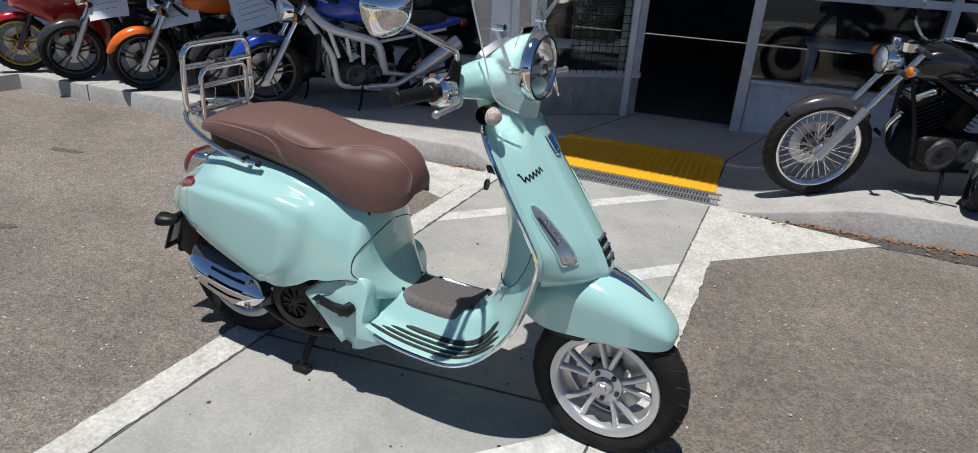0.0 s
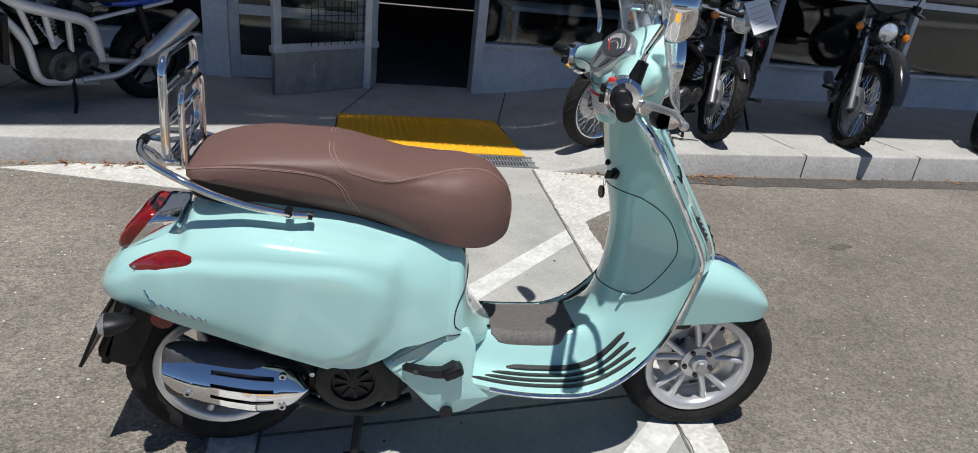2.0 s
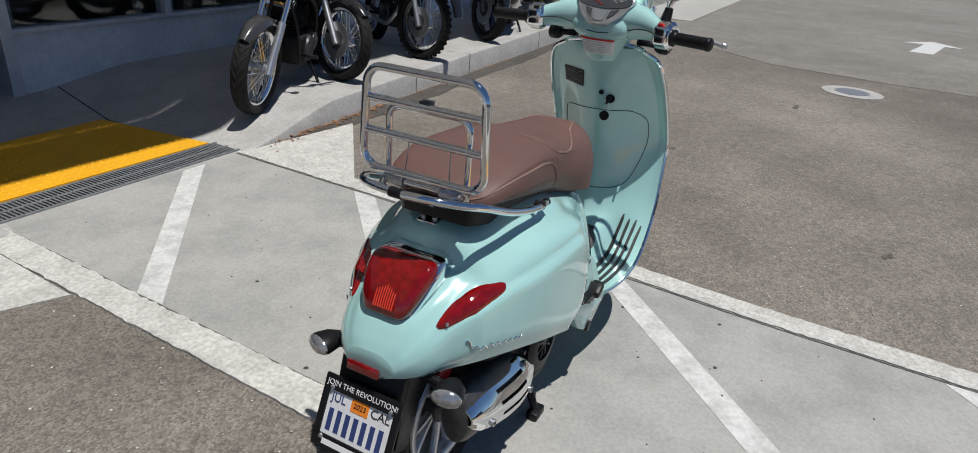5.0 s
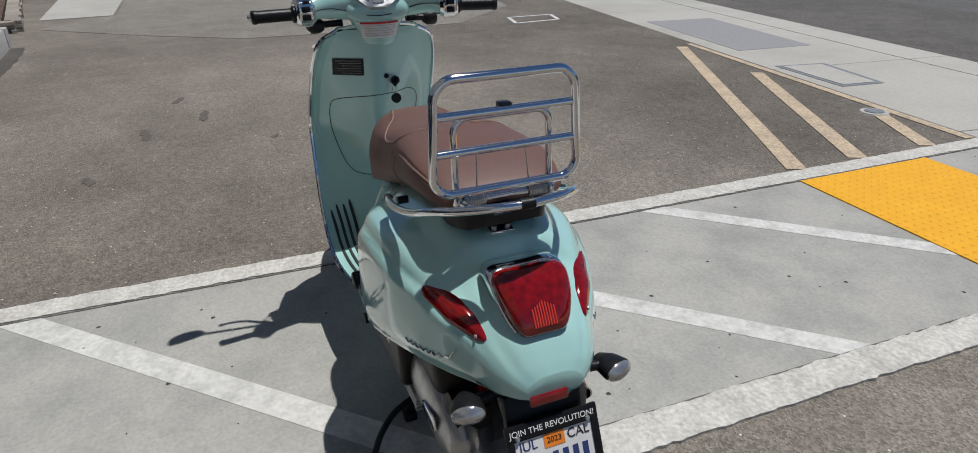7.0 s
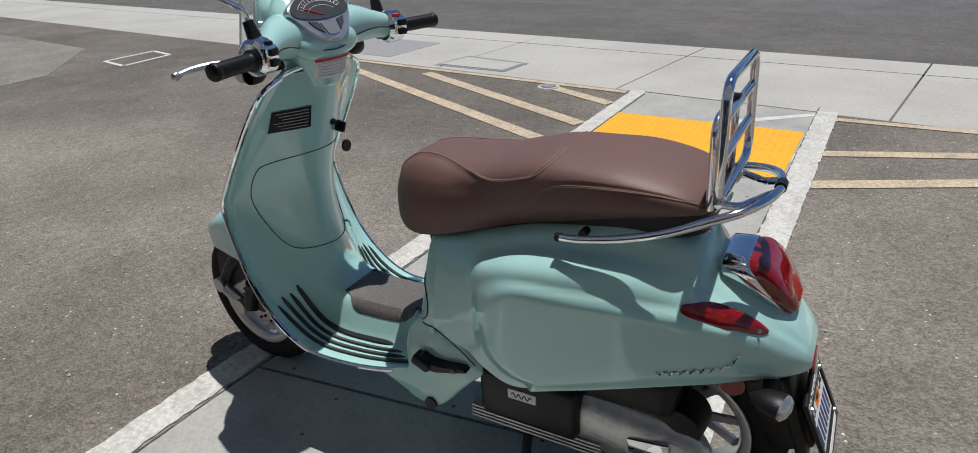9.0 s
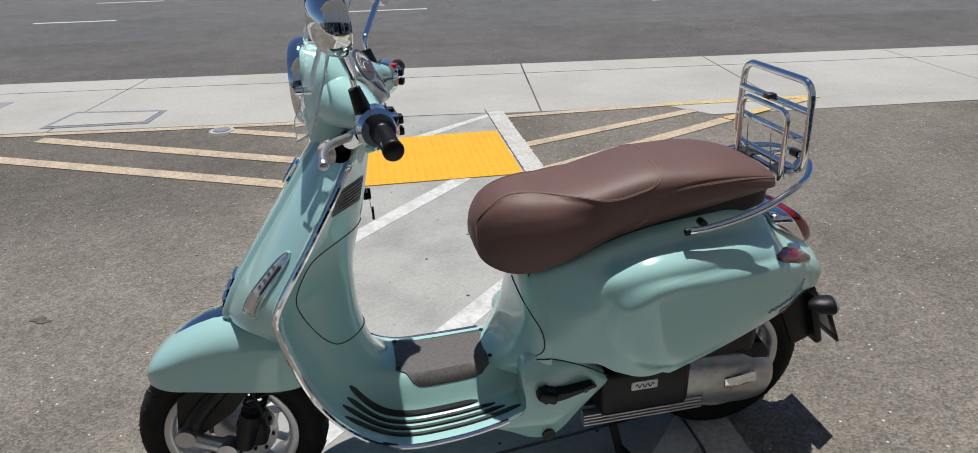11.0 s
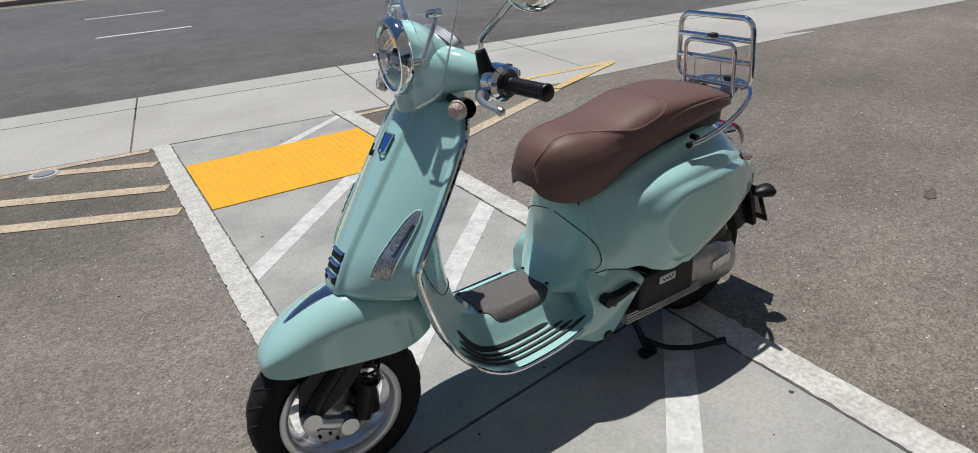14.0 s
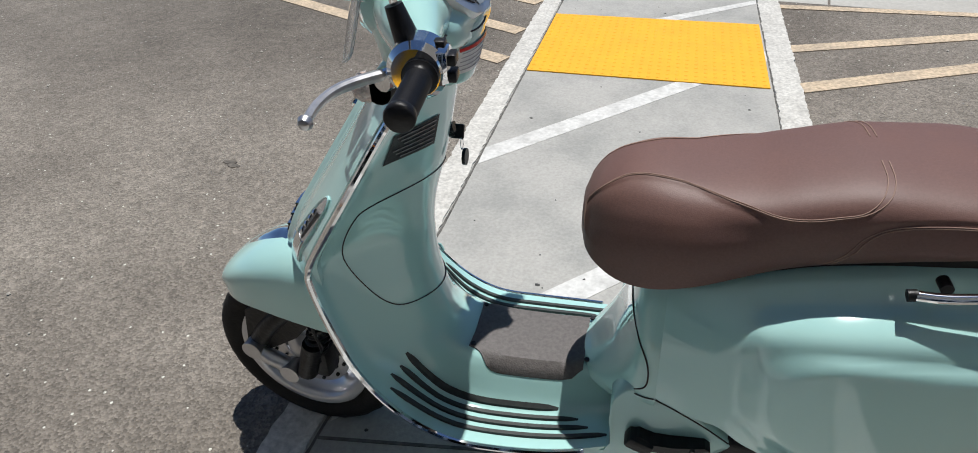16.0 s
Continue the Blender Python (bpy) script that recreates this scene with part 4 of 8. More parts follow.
def shield_f(i, t):
    """How far the surface bows from the edge to the middle line, at t across from 0 (middle) to 1 (edge)."""
    f = i / (NP - 1)
    floor_part = smooth01((f - 0.56) / 0.14)
    top = 0.5 + 0.5 * math.cos(math.pi * min(1.0, t * 1.02)) if t < 1 else 0
    top = top ** 0.85
    low = 1 - smooth01((t - 0.30) / 0.32)
    low = low * 0.96 + 0.04 * (1 - t)
    return top * (1 - floor_part) + low * floor_part


def shield_point(i, t, out=0.0):
    ex, ez, w = edge_s[i]
    mx, mz = mid_s[i]
    f = shield_f(i, abs(t))
    nx, nz = mx - ex, mz - ez
    ln = math.hypot(nx, nz)
    return Vector((ex + nx * f + nx / ln * out, w * t, ez + nz * f + nz / ln * out))


ts = [k / 24 for k in range(-24, 25)]
rows = [[shield_point(i, t) for t in ts] for i in range(NP)]
under = [[shield_point(i, t) - Vector((mid_s[i][0] - edge_s[i][0], 0, mid_s[i][1] - edge_s[i][1])).normalized() * (0.022 * (1 - 0.5 * abs(t) ** 6)) for t in ts[::-1]] for i in range(NP)]
shield = part("leg_shield", grid_mesh([a + b for a, b in zip(rows, under)], close_v=True, cap=True), MINT, SC, "mint leg shield running into the floor", autosmooth=60)

# chrome trim on the shield's edge
for s in (-1, 1):
    n_to = int(NP * 0.90)
    pts = [Vector((edge_s[i][0] + 0.003, s * (edge_s[i][2] + 0.004), edge_s[i][1] - 0.004)) for i in range(0, n_to)]
    part("edge_trim", tube(pts, 0.0065, 8), CHROME, SC, "chrome edge trim")
top_pts = [Vector((0.270 + 0.006 - 0.02 * (1 - (y / 0.125) ** 2), y, 0.985 + 0.012 * (1 - (abs(y) / 0.125) ** 3))) for y in [0.125 * k / 10 for k in range(-10, 11)]]
part("edge_trim", tube(top_pts, 0.0065, 8), CHROME, SC, "chrome edge trim")

# rubber strips on the floor, bending up the shield
for s in (-1, 1):
    for k, t in enumerate((0.57, 0.67, 0.77, 0.87)):
        i0, i1 = int(NP * (0.585 + 0.006 * k)), int(NP * (0.855 + 0.022 * k))
        rows = []
        for i in range(i0, i1 + 1):
            tt = t + 0.04 * smooth01((0.66 - i / NP) / 0.10)
            end = min(1.0, (i - i0 + 0.25) / 1.5, (i1 - i + 0.25) / 1.5)
            dw = 0.0055 / edge_s[i][2] * (0.4 + 0.6 * end)
            rows.append([shield_point(i, s * (tt - dw), -0.003), shield_point(i, s * (tt - dw * 0.7), 0.006 * end), shield_point(i, s * (tt + dw * 0.7), 0.006 * end), shield_point(i, s * (tt + dw), -0.003)])
        part("floor_strip", grid_mesh(rows, close_v=True, cap=True), STRIP, shield, "dark rubber strip")
# rubber mat on the tunnel
rows = []
for i in range(int(NP * 0.655), int(NP * 0.895)):
    rows.append([shield_point(i, t, 0.004) for t in [(0.42 - 0.12 * smooth01((0.74 - i / NP) / 0.09) - 0.16 * smooth01((i / NP - 0.85) / 0.05)) * q / 8 for q in range(-8, 9)]])
low = [[p - Vector((0, 0, 0.012)) for p in r[::-1]] for r in rows]
mat_ob = part("floor_mat", grid_mesh([a + b for a, b in zip(rows, low)], close_v=True, cap=True), MATTE, shield, "dark brown rubber floor mat")
for x, y in ((0.235, 0.06), (0.0, 0.06), (0.235, -0.06), (0.0, -0.06)):
    part("screw", lathe([(0, 0.0), (0.003, 0.0), (0.003, 0.005), (0, 0.006)], 10, "z", (x, y, 0.370 + (0.006 if x > 0.1 else 0.005))), BLACK, mat_ob)

# lower side skirts and belly
for s in (-1, 1):
    out = [(-0.285, 0.352), (-0.245, 0.385), (-0.19, 0.425), (-0.10, 0.445), (-0.055, 0.40), (-0.05, 0.286), (0.10, 0.268), (0.22, 0.268), (0.20, 0.260), (0.05, 0.258), (-0.02, 0.232), (-0.075, 0.202), (-0.128, 0.198), (-0.165, 0.222), (-0.215, 0.28)]
    rows = []
    n = len(out)
    c = np.mean(np.array(out), axis=0)
    for y, g in ((0.06, 0.96), (0.150, 1.0), (0.182, 0.985), (0.196, 0.955), (0.200, 0.90)):
        rows.append([(c[0] + (x - c[0]) * g, s * (y - 0.30 * max(0.0, z - 0.34)) , c[1] + (z - c[1]) * g) for x, z in [tuple(p) for p in spline(out + [out[0]], 61)[:-1]]])
    skirt = part("side_skirt", grid_mesh(rows, close_v=True, cap=True), MINT, SC, "mint lower side skirt", autosmooth=50)
    part("rubber_stop", cyl((-0.118, s * 0.17, 0.212), (-0.118, s * 0.206, 0.212), 0.017, n=16), BLACK, skirt)
    # folding foot peg
    prof = [(-0.236, 0.350), (-0.205, 0.340), (-0.155, 0.326), (-0.105, 0.320), (-0.094, 0.332), (-0.096, 0.356), (-0.112, 0.362), (-0.138, 0.344), (-0.170, 0.344), (-0.226, 0.357)]
    peg = part("foot_peg", extruded(prof, Matrix(((1, 0, 0, 0), (0, 0, -1, s * 0.202), (0, 1, 0, 0), (0, 0, 0, 1))), 0.013, 0.004), BLACK, SC, "black folding foot peg")
    part("pad", moved(box(-0.026, 0.026, -0.018, 0.018, -0.014, 0.014, 0.008), Matrix.Translation((-0.112, s * 0.208, 0.342)) @ Matrix.Rotation(radians(-25), 4, "Y")), BLACK, peg)
    part("screw", cyl((-0.205, s * 0.218, 0.349), (-0.205, s * 0.223, 0.349), 0.006, n=8), GREY_CAST, peg)

# neck of the body running down to the tunnel
NECK = [(0.660, -0.096, 0.040, 0.60), (0.640, -0.086, 0.100, 0.58), (0.612, -0.078, 0.122, 0.56), (0.578, -0.073, 0.138, 0.56), (0.54, -0.070, 0.152, 0.58), (0.51, -0.067, 0.161, 0.62), (0.478, -0.060, 0.170, 0.68), (0.45, -0.050, 0.175, 0.76), (0.428, -0.038, 0.178, 0.84), (0.405, -0.022, 0.176, 0.92), (0.385, -0.004, 0.168, 1.0), (0.370, 0.012, 0.155, 1.1), (0.352, 0.022, 0.145, 1.2)]
neck_keys = spline(NECK, 44)


def neck_at(z, a, out=0.0):
    """A place on the neck: height, and angle across from -90 to 90 degrees."""
    zk = [k[0] for k in neck_keys][::-1]
    xf, w, p = (float(np.interp(z, zk, [k[i] for k in neck_keys][::-1])) for i in (1, 2, 3))
    c = max(0.0, math.cos(a))
    return Vector((-0.131 + (xf + 0.131) * c ** p + out * c, (w + out) * math.sin(a), z))


rows = [[neck_at(k[0], math.pi * (j / 48 - 0.5)) for j in range(49)] for k in neck_keys]
neck = part("tunnel_cover", grid_mesh(rows), MINT, SC, "mint cover rising from floor to seat", autosmooth=80)
for s in (-1, 1):
    pts = [neck_at(z, s * a, 0.0010) for z, a in ((0.575, 0.10), (0.558, 0.60), (0.532, 1.10), (0.503, 1.38), (0.475, 1.45), (0.448, 1.40), (0.424, 1.12))]
    part("hatch_seam", tube(spline(pts, 36), 0.0016, 5), BLACK_INK, neck)
    pts = [neck_at(z, s * a, 0.0010) for z, a in ((0.424, 1.12), (0.425, 1.30), (0.426, 1.45), (0.426, 1.56))]
    part("floor_seam", tube(spline(pts, 16), 0.0016, 5), BLACK_INK, neck)

# ---- front panel ----
FRONT = [  # z, middle x, edge x, half width
    (0.995, 0.345, 0.275, 0.120), (0.965, 0.372, 0.292, 0.160), (0.925, 0.402, 0.316, 0.180), (0.860, 0.448, 0.358, 0.193), (0.790, 0.498, 0.402, 0.200), (0.720, 0.548, 0.446, 0.203),
    (0.665, 0.586, 0.476, 0.203), (0.620, 0.612, 0.478, 0.200), (0.585, 0.628, 0.482, 0.185), (0.565, 0.626, 0.480, 0.165)]


def front_curve(z, xm, xe, w, t, out=0.0):
    """Front panel outline at t across, -1 to 1: a shallow bow with a raised tie in the middle."""
    a = abs(t)
    bow = (1 - a ** 1.9)
    tie = 0.012 * (1 - smooth01((a * w - 0.036) / 0.014))
    return Vector((xe + (xm - 0.012 - xe) * bow + tie + out, w * t, z))


keys = spline([(z, xm, xe, w) for z, xm, xe, w in FRONT], 50)
rows = []
tt = [k / 36 for k in range(-36, 37)]
for z, xm, xe, w in keys:
    front = [front_curve(z, xm, xe, w, t) for t in tt]
    back = [Vector((xe - 0.012, w * t * 0.97, z)) for t in tt[::-2]]
    rows.append(front + back)
panel = part("front_panel", grid_mesh(rows, close_v=True, cap=True), MINT, SC, "mint front panel with raised tie", autosmooth=40)


def front_at(z, y, out=0.0):
    for a, b in zip(keys, keys[1:]):
        if b[0] <= z <= a[0]:
            f = (a[0] - z) / (a[0] - b[0])
            k = a * (1 - f) + b * f
            return front_curve(z, k[1], k[2], k[3], y / k[3], out)
    k = keys[0] if z > keys[0][0] else keys[-1]
    return front_curve(z, k[1], k[2], k[3], y / k[3], out)


# grille slots at the foot of the tie
for k in range(3):
    z = 0.658 - 0.026 * k
    rows = [[front_at(z + dz, y, o) for y, o in ((-0.030, -0.004), (-0.029, 0.003), (0.029, 0.003), (0.030, -0.004))] for dz in (-0.008, -0.004, 0.004, 0.008)]
    part("grille_slot", grid_mesh(rows), BLACK, panel)
    rows = [[front_at(z + dz, y, o) for y in [0.03 * q / 6 for q in range(-6, 7)]] for dz, o in ((0.006, 0.002), (0.009, 0.007), (0.012, 0.006), (0.013, 0.0))]
    part("grille_bar", grid_mesh(rows), CHROME, panel)
# badge on the tie
rows = [[front_at(z, y, o) for y in (-0.018, 0.0, 0.018)] for z, o in ((0.924, 0.0), (0.922, 0.008), (0.890, 0.008), (0.886, 0.0))]
badge = part("front_badge", grid_mesh(rows), BLUE_BADGE, panel, "small blue shield badge", autosmooth=20)
pts = [front_at(z, y, 0.008) for z, y in ((0.926, -0.019), (0.926, 0.019), (0.886, 0.015), (0.880, 0.0), (0.886, -0.015), (0.926, -0.019))]
part("rim", tube(pts, 0.0025, 6), CHROME, badge)
# script on the shield, plain dark strokes
pts = []
for i in range(40):
    t = i / 39
    y = -0.16 + 0.075 * t
    z = 0.838 + 0.020 * t + 0.006 * math.sin(t * 36) + (0.016 * (1 - t * 6) if t < 0.16 else 0)
    pts.append(front_at(z, y, 0.002))
part("script_badge", tube(pts, 0.0019, 5), BLACK, panel, "small dark script badge")
# daytime lamps in the panel
for s in (-1, 1):
    rows, rim = [], []
    for i in range(21):
        t = i / 20
        zc = 0.785 - 0.155 * t
        yc = s * (0.165 - 0.030 * t)
        wv = float(np.interp(t, (0, 0.06, 0.16, 0.35, 0.6, 0.85, 0.95, 1.0), (0.004, 0.011, 0.0155, 0.0195, 0.0225, 0.0235, 0.0225, 0.018)))
        row = [front_at(zc, yc + s * q * wv, 0.002 + 0.004 * (1 - q * q)) for q in (-1, -0.6, 0, 0.6, 1)]
        rows.append(row)
    lamp = part("front_indicator", grid_mesh(rows), CLEAR_LENS, panel, "clear slanted front indicator lens")
    loop = [r[0] for r in rows] + [r[-1] for r in rows[::-1]]
    part("bezel", tube(loop, 0.003, 6, closed=True), MINT, lamp)
    for k in range(7):
        q = -0.72 + 0.24 * k
        line = [front_at(0.785 - 0.155 * t, s * (0.165 - 0.030 * t) + s * q * 0.021, 0.0055) for t in (0.66, 0.76, 0.86, 0.94)]
        part("lens_rib", tube(line, 0.0016, 5), CHROME, lamp)
    for k in range(4):
        t = 0.26 + 0.10 * k
        c = front_at(0.785 - 0.155 * t, s * (0.165 - 0.030 * t) - s * 0.004, 0.004)
        part("diode", lathe([(0, 0.0), (0.003, 0.0), (0.0035, 0.006), (0, 0.0075)], 10, "x", tuple(c)), CHROME, lamp)
    line = [front_at(0.785 - 0.155 * t, s * (0.165 - 0.030 * t) + s * 0.008, 0.0055) for t in (0.18, 0.34, 0.50, 0.62)]
    part("light_guide", tube(line, 0.004, 6, r_end=0.0025), GREY_CAST, lamp)

# glove box, key, plate on the inner side
def inner_at(z, y, out=0.0):
    zs = [shield_point(i, y / edge_s[i][2]).z for i in range(NP // 2 + 10)]
    for i in range(len(zs) - 1):
        if zs[i] >= z >= zs[i + 1]:
            f = (zs[i] - z) / max(1e-6, zs[i] - zs[i + 1])
            return shield_point(i, y / edge_s[i][2], out).lerp(shield_point(i + 1, y / edge_s[i + 1][2], out), f)
    return shield_point(0 if z > zs[0] else len(zs) - 1, 0.5, out)


loop = [(0.775, -0.10), (0.773, 0.02), (0.755, 0.125), (0.725, 0.150), (0.64, 0.149), (0.56, 0.132), (0.515, 0.114), (0.497, 0.090), (0.493, 0.04), (0.493, -0.04), (0.497, -0.09), (0.515, -0.114), (0.56, -0.132), (0.64, -0.149), (0.725, -0.150), (0.757, -0.132)]
pts = [inner_at(z, y, 0.001) for z, y in [tuple(p) for p in spline(loop + [loop[0]], 90)[:-1]]]
part("glove_box_seam", tube(pts, 0.0012, 5, closed=True), BLACK_INK, shield)
pk = inner_at(0.815, -0.045)
part("key_lock", cyl(pk, pk + Vector((-0.012, 0, 0.003)), 0.014, n=20), BLACK, shield)
key = part("key", moved(box(-0.030, -0.005, -0.004, 0.004, -0.015, 0.012, 0.003), Matrix.Translation(pk) @ Matrix.Rotation(0.5, 4, "X")), BLACK, shield, "black ignition key")
part("key_fob", lathe([(-0.003, 0.0), (-0.003, 0.016), (0.003, 0.016), (0.003, 0.0)], 20, "x", (pk.x - 0.030, pk.y + 0.006, pk.z - 0.050)), BLACK, key)
part("ring", tube([(pk.x - 0.026, pk.y + 0.008 + 0.008 * math.cos(a), pk.z - 0.022 + 0.012 * math.sin(a)) for a in [k * 0.524 for k in range(12)]], 0.001, 4, closed=True), CHROME, key)
pk = inner_at(0.835, -0.015)
part("lock_button", cyl(pk, pk + Vector((-0.006, 0, 0.002)), 0.008, n=14), BLACK, shield)
rows = [[inner_at(z, y, 0.002) for y in [0.053 + 0.088 * q / 6 for q in range(7)]] for z in (0.897, 0.879, 0.860, 0.841)]
vin = part("type_plate", grid_mesh(rows), BLACK, shield, "black type plate with small print")
for k in range(6):
    z = 0.889 - 0.0082 * k
    part("print_bar", tube([inner_at(z, 0.060, 0.003), inner_at(z, 0.09, 0.003), inner_at(z, 0.132 - 0.008 * (k % 3), 0.003)], 0.0009, 4), SATIN, vin)
part("bag_hook", tube([inner_at(0.50, -0.10, 0.0), inner_at(0.50, -0.10, 0.02), inner_at(0.485, -0.10, 0.022)], 0.004, 8), MINT, shield)

# ---- front fender ----
FEND = [  # x, top z, low z, half width
    (0.836, 0.436, 0.424, 0.020), (0.828, 0.456, 0.415, 0.045), (0.805, 0.484, 0.410, 0.066), (0.765, 0.515, 0.408, 0.084), (0.705, 0.549, 0.409, 0.096), (0.640, 0.572, 0.405, 0.103),
    (0.575, 0.582, 0.400, 0.107), (0.520, 0.582, 0.396, 0.108), (0.475, 0.572, 0.400, 0.106), (0.440, 0.552, 0.412, 0.102), (0.415, 0.520, 0.425, 0.094)]
fk = [p - np.array((0.007, 0, 0, 0)) for p in spline(FEND, 44)]
rows = []
for x, zt, zb, w in fk:
    row = []
    for j in range(-16, 17):
        t = j / 16
        a = abs(t)
        if a < 0.6:
            ang = a / 0.6 * math.pi / 2
            y, z = w * math.sin(ang) ** 0.9, zt - (zt - zb) * 0.45 * (1 - math.cos(ang) ** 0.9)
        else:
            f = (a - 0.6) / 0.4
            y, z = w * (1 - 0.06 * f), zt - (zt - zb) * (0.45 + 0.55 * f)
        row.append(Vector((x, y if t > 0 else -y, z)))
    rows.append(row)
inner_rows = [[Vector((p.x - 0.004, p.y * 0.93, p.z - 0.008 if abs(j - 16) < 14 else p.z + 0.001)) for j, p in enumerate(r)][::-1] for r in rows]
fender = part("front_fender", grid_mesh([a + b for a, b in zip(rows, inner_rows)], close_v=True, cap=True), MINT, SC, "rounded mint front fender", autosmooth=60)
crest = []
for i in range(14):
    t = i / 13
    x = 0.600 + 0.150 * t
    k = min(fk, key=lambda q: abs(q[0] - x))
    zt = k[1] - (x - k[0]) * 0.5
    w = 0.024 * (1 - t) ** 0.6 + 0.006
    h = 0.010 * math.sin(math.pi * (0.15 + 0.8 * t))
    crest.append([(x, -w, zt - 0.004), (x, -w * 0.6, zt + h * 0.7), (x, 0, zt + h), (x, w * 0.6, zt + h * 0.7), (x, w, zt - 0.004)])
part("fender_crest", grid_mesh(crest, cap=True), CHROME, fender, "chrome crest on the fender", autosmooth=60)


# ---- wheels ----
def tyre(parent, center, r_out, r_rim, width):
    w = width / 2
    prof = [(-w * 0.62, r_rim - 0.004), (-w * 0.80, r_rim + 0.010), (-w * 0.98, r_rim + (r_out - r_rim) * 0.45), (-w * 0.88, r_out - 0.020), (-w * 0.6, r_out - 0.007), (0, r_out),
            (w * 0.6, r_out - 0.007), (w * 0.88, r_out - 0.020), (w * 0.98, r_rim + (r_out - r_rim) * 0.45), (w * 0.80, r_rim + 0.010), (w * 0.62, r_rim - 0.004)]
    prof = [tuple(p) for p in spline(prof, 31)]
    t = part("tyre", lathe(prof, 72, "y", center), RUBBER, parent, "black road tyre", autosmooth=70)
    # tread grooves
    n = 26
    bm = bmesh.new()
    for k in range(n):
        for s in (-1, 1):
            a0 = 2 * math.pi * (k + (0.5 if s > 0 else 0)) / n
            pts = []
            for q in range(7):
                f = q / 6
                y = s * w * (0.10 + 0.74 * f)
                rr = r_out - 0.0070 * (abs(y) / (w * 0.6)) ** 2 + 0.0002 if abs(y) < w * 0.6 else r_out - 0.007 - 0.013 * ((abs(y) - w * 0.6) / (w * 0.28))
                a = a0 + 0.16 * f
                pts.append((center[0] + rr * math.cos(a), center[1] + y, center[2] + rr * math.sin(a)))
            bm = joined(bm, tube(pts, 0.0026, 4))
    tagged(part("tread_groove", bm, DARK_JOINT, t), kind="stuff")
    return t


front_wheel = new("front_wheel")
front_wheel.parent = SC
FW = (0.662, -0.004, 0.230)
tyre(front_wheel, FW, 0.233, 0.160, 0.112)
rim_prof = [(-0.040, 0.158), (-0.044, 0.1655), (-0.0485, 0.163), (-0.0485, 0.148), (-0.044, 0.142), (-0.030, 0.136), (0.030, 0.136), (0.044, 0.142), (0.0485, 0.148), (0.0485, 0.163), (0.044, 0.164), (0.040, 0.158)]
rim = part("rim", lathe(rim_prof, 72, "y", FW), RIM_SILVER, front_wheel, "silver cast rim", autosmooth=50)


def spoke_pair(parent, center, y_face, n, r0, r1, phase):
    for k in range(n):
        a = phase + 2 * math.pi * k / n
        for d in (-1, 1):
            a0, a1 = a + d * 0.10, a + d * 0.25
            rows = []
            for q in range(7):
                f = q / 6
                r = r0 + (r1 - r0) * f
                ang = a0 + (a1 - a0) * f ** 0.8
                wv = 0.0100 - 0.0025 * f + 0.003 * f ** 4
                c = Vector((r * math.cos(ang), 0, r * math.sin(ang)))
                side = Vector((-math.sin(ang), 0, math.cos(ang))) * wv
                yb = y_face * (0.75 + 0.25 * f)
                base_c = Vector(center) + c
                rows.append([base_c - side + Vector((0, yb + 0.016 * (1 if y_face < 0 else -1), 0)), base_c - side * 0.9 + Vector((0, yb + 0.004 * (1 if y_face < 0 else -1), 0)), base_c - side * 0.45 + Vector((0, yb, 0)), base_c + side * 0.45 + Vector((0, yb, 0)),
                             base_c + side * 0.9 + Vector((0, yb + 0.004 * (1 if y_face < 0 else -1), 0)), base_c + side + Vector((0, yb + 0.016 * (1 if y_face < 0 else -1), 0))])
            part("spoke", grid_mesh(rows, close_v=True, cap=True), RIM_SILVER, parent, autosmooth=50)


spoke_pair(rim, FW, -0.038, 5, 0.034, 0.143, 0.3)
hub = part("hub", lathe([(-0.052, 0.0), (-0.052, 0.020), (-0.046, 0.026), (-0.036, 0.030), (-0.034, 0.052), (-0.015, 0.055), (0.03, 0.05), (0.04, 0.03), (0.045, 0.0)], 40, "y", FW), RIM_SILVER, front_wheel, "silver hub")
part("hub_cap", lathe([(-0.058, 0.0), (-0.058, 0.012), (-0.050, 0.016)], 6, "y", FW), SATIN, hub)
for k in range(5):
    a = 0.3 + 2 * math.pi * (k + 0.5) / 5
    c = (FW[0] + 0.042 * math.cos(a), 0, FW[2] + 0.042 * math.sin(a))
    part("bolt", lathe([(-0.046, 0.0), (-0.046, 0.007), (-0.034, 0.0085)], 12, "y", c), GREY_CAST, hub)
# brake disc with holes, on the far side
disc = part("brake_disc", lathe([(0.020, 0.064), (0.020, 0.108), (0.024, 0.108), (0.024, 0.064)], 60, "y", FW, closed=True), SATIN, front_wheel, "drilled steel brake disc")
bm = bmesh.new()
for k in range(24):
    a = 2 * math.pi * k / 24
    r = 0.096 if k % 2 else 0.080
    c = (FW[0] + r * math.cos(a), 0, FW[2] + r * math.sin(a))
    bm = joined(bm, lathe([(0.0185, 0.0), (0.0185, 0.0045), (0.0255, 0.0045), (0.0255, 0.0)], 8, "y", c))
tagged(part("drilled_hole", bm, DARK_JOINT, disc), kind="stuff")
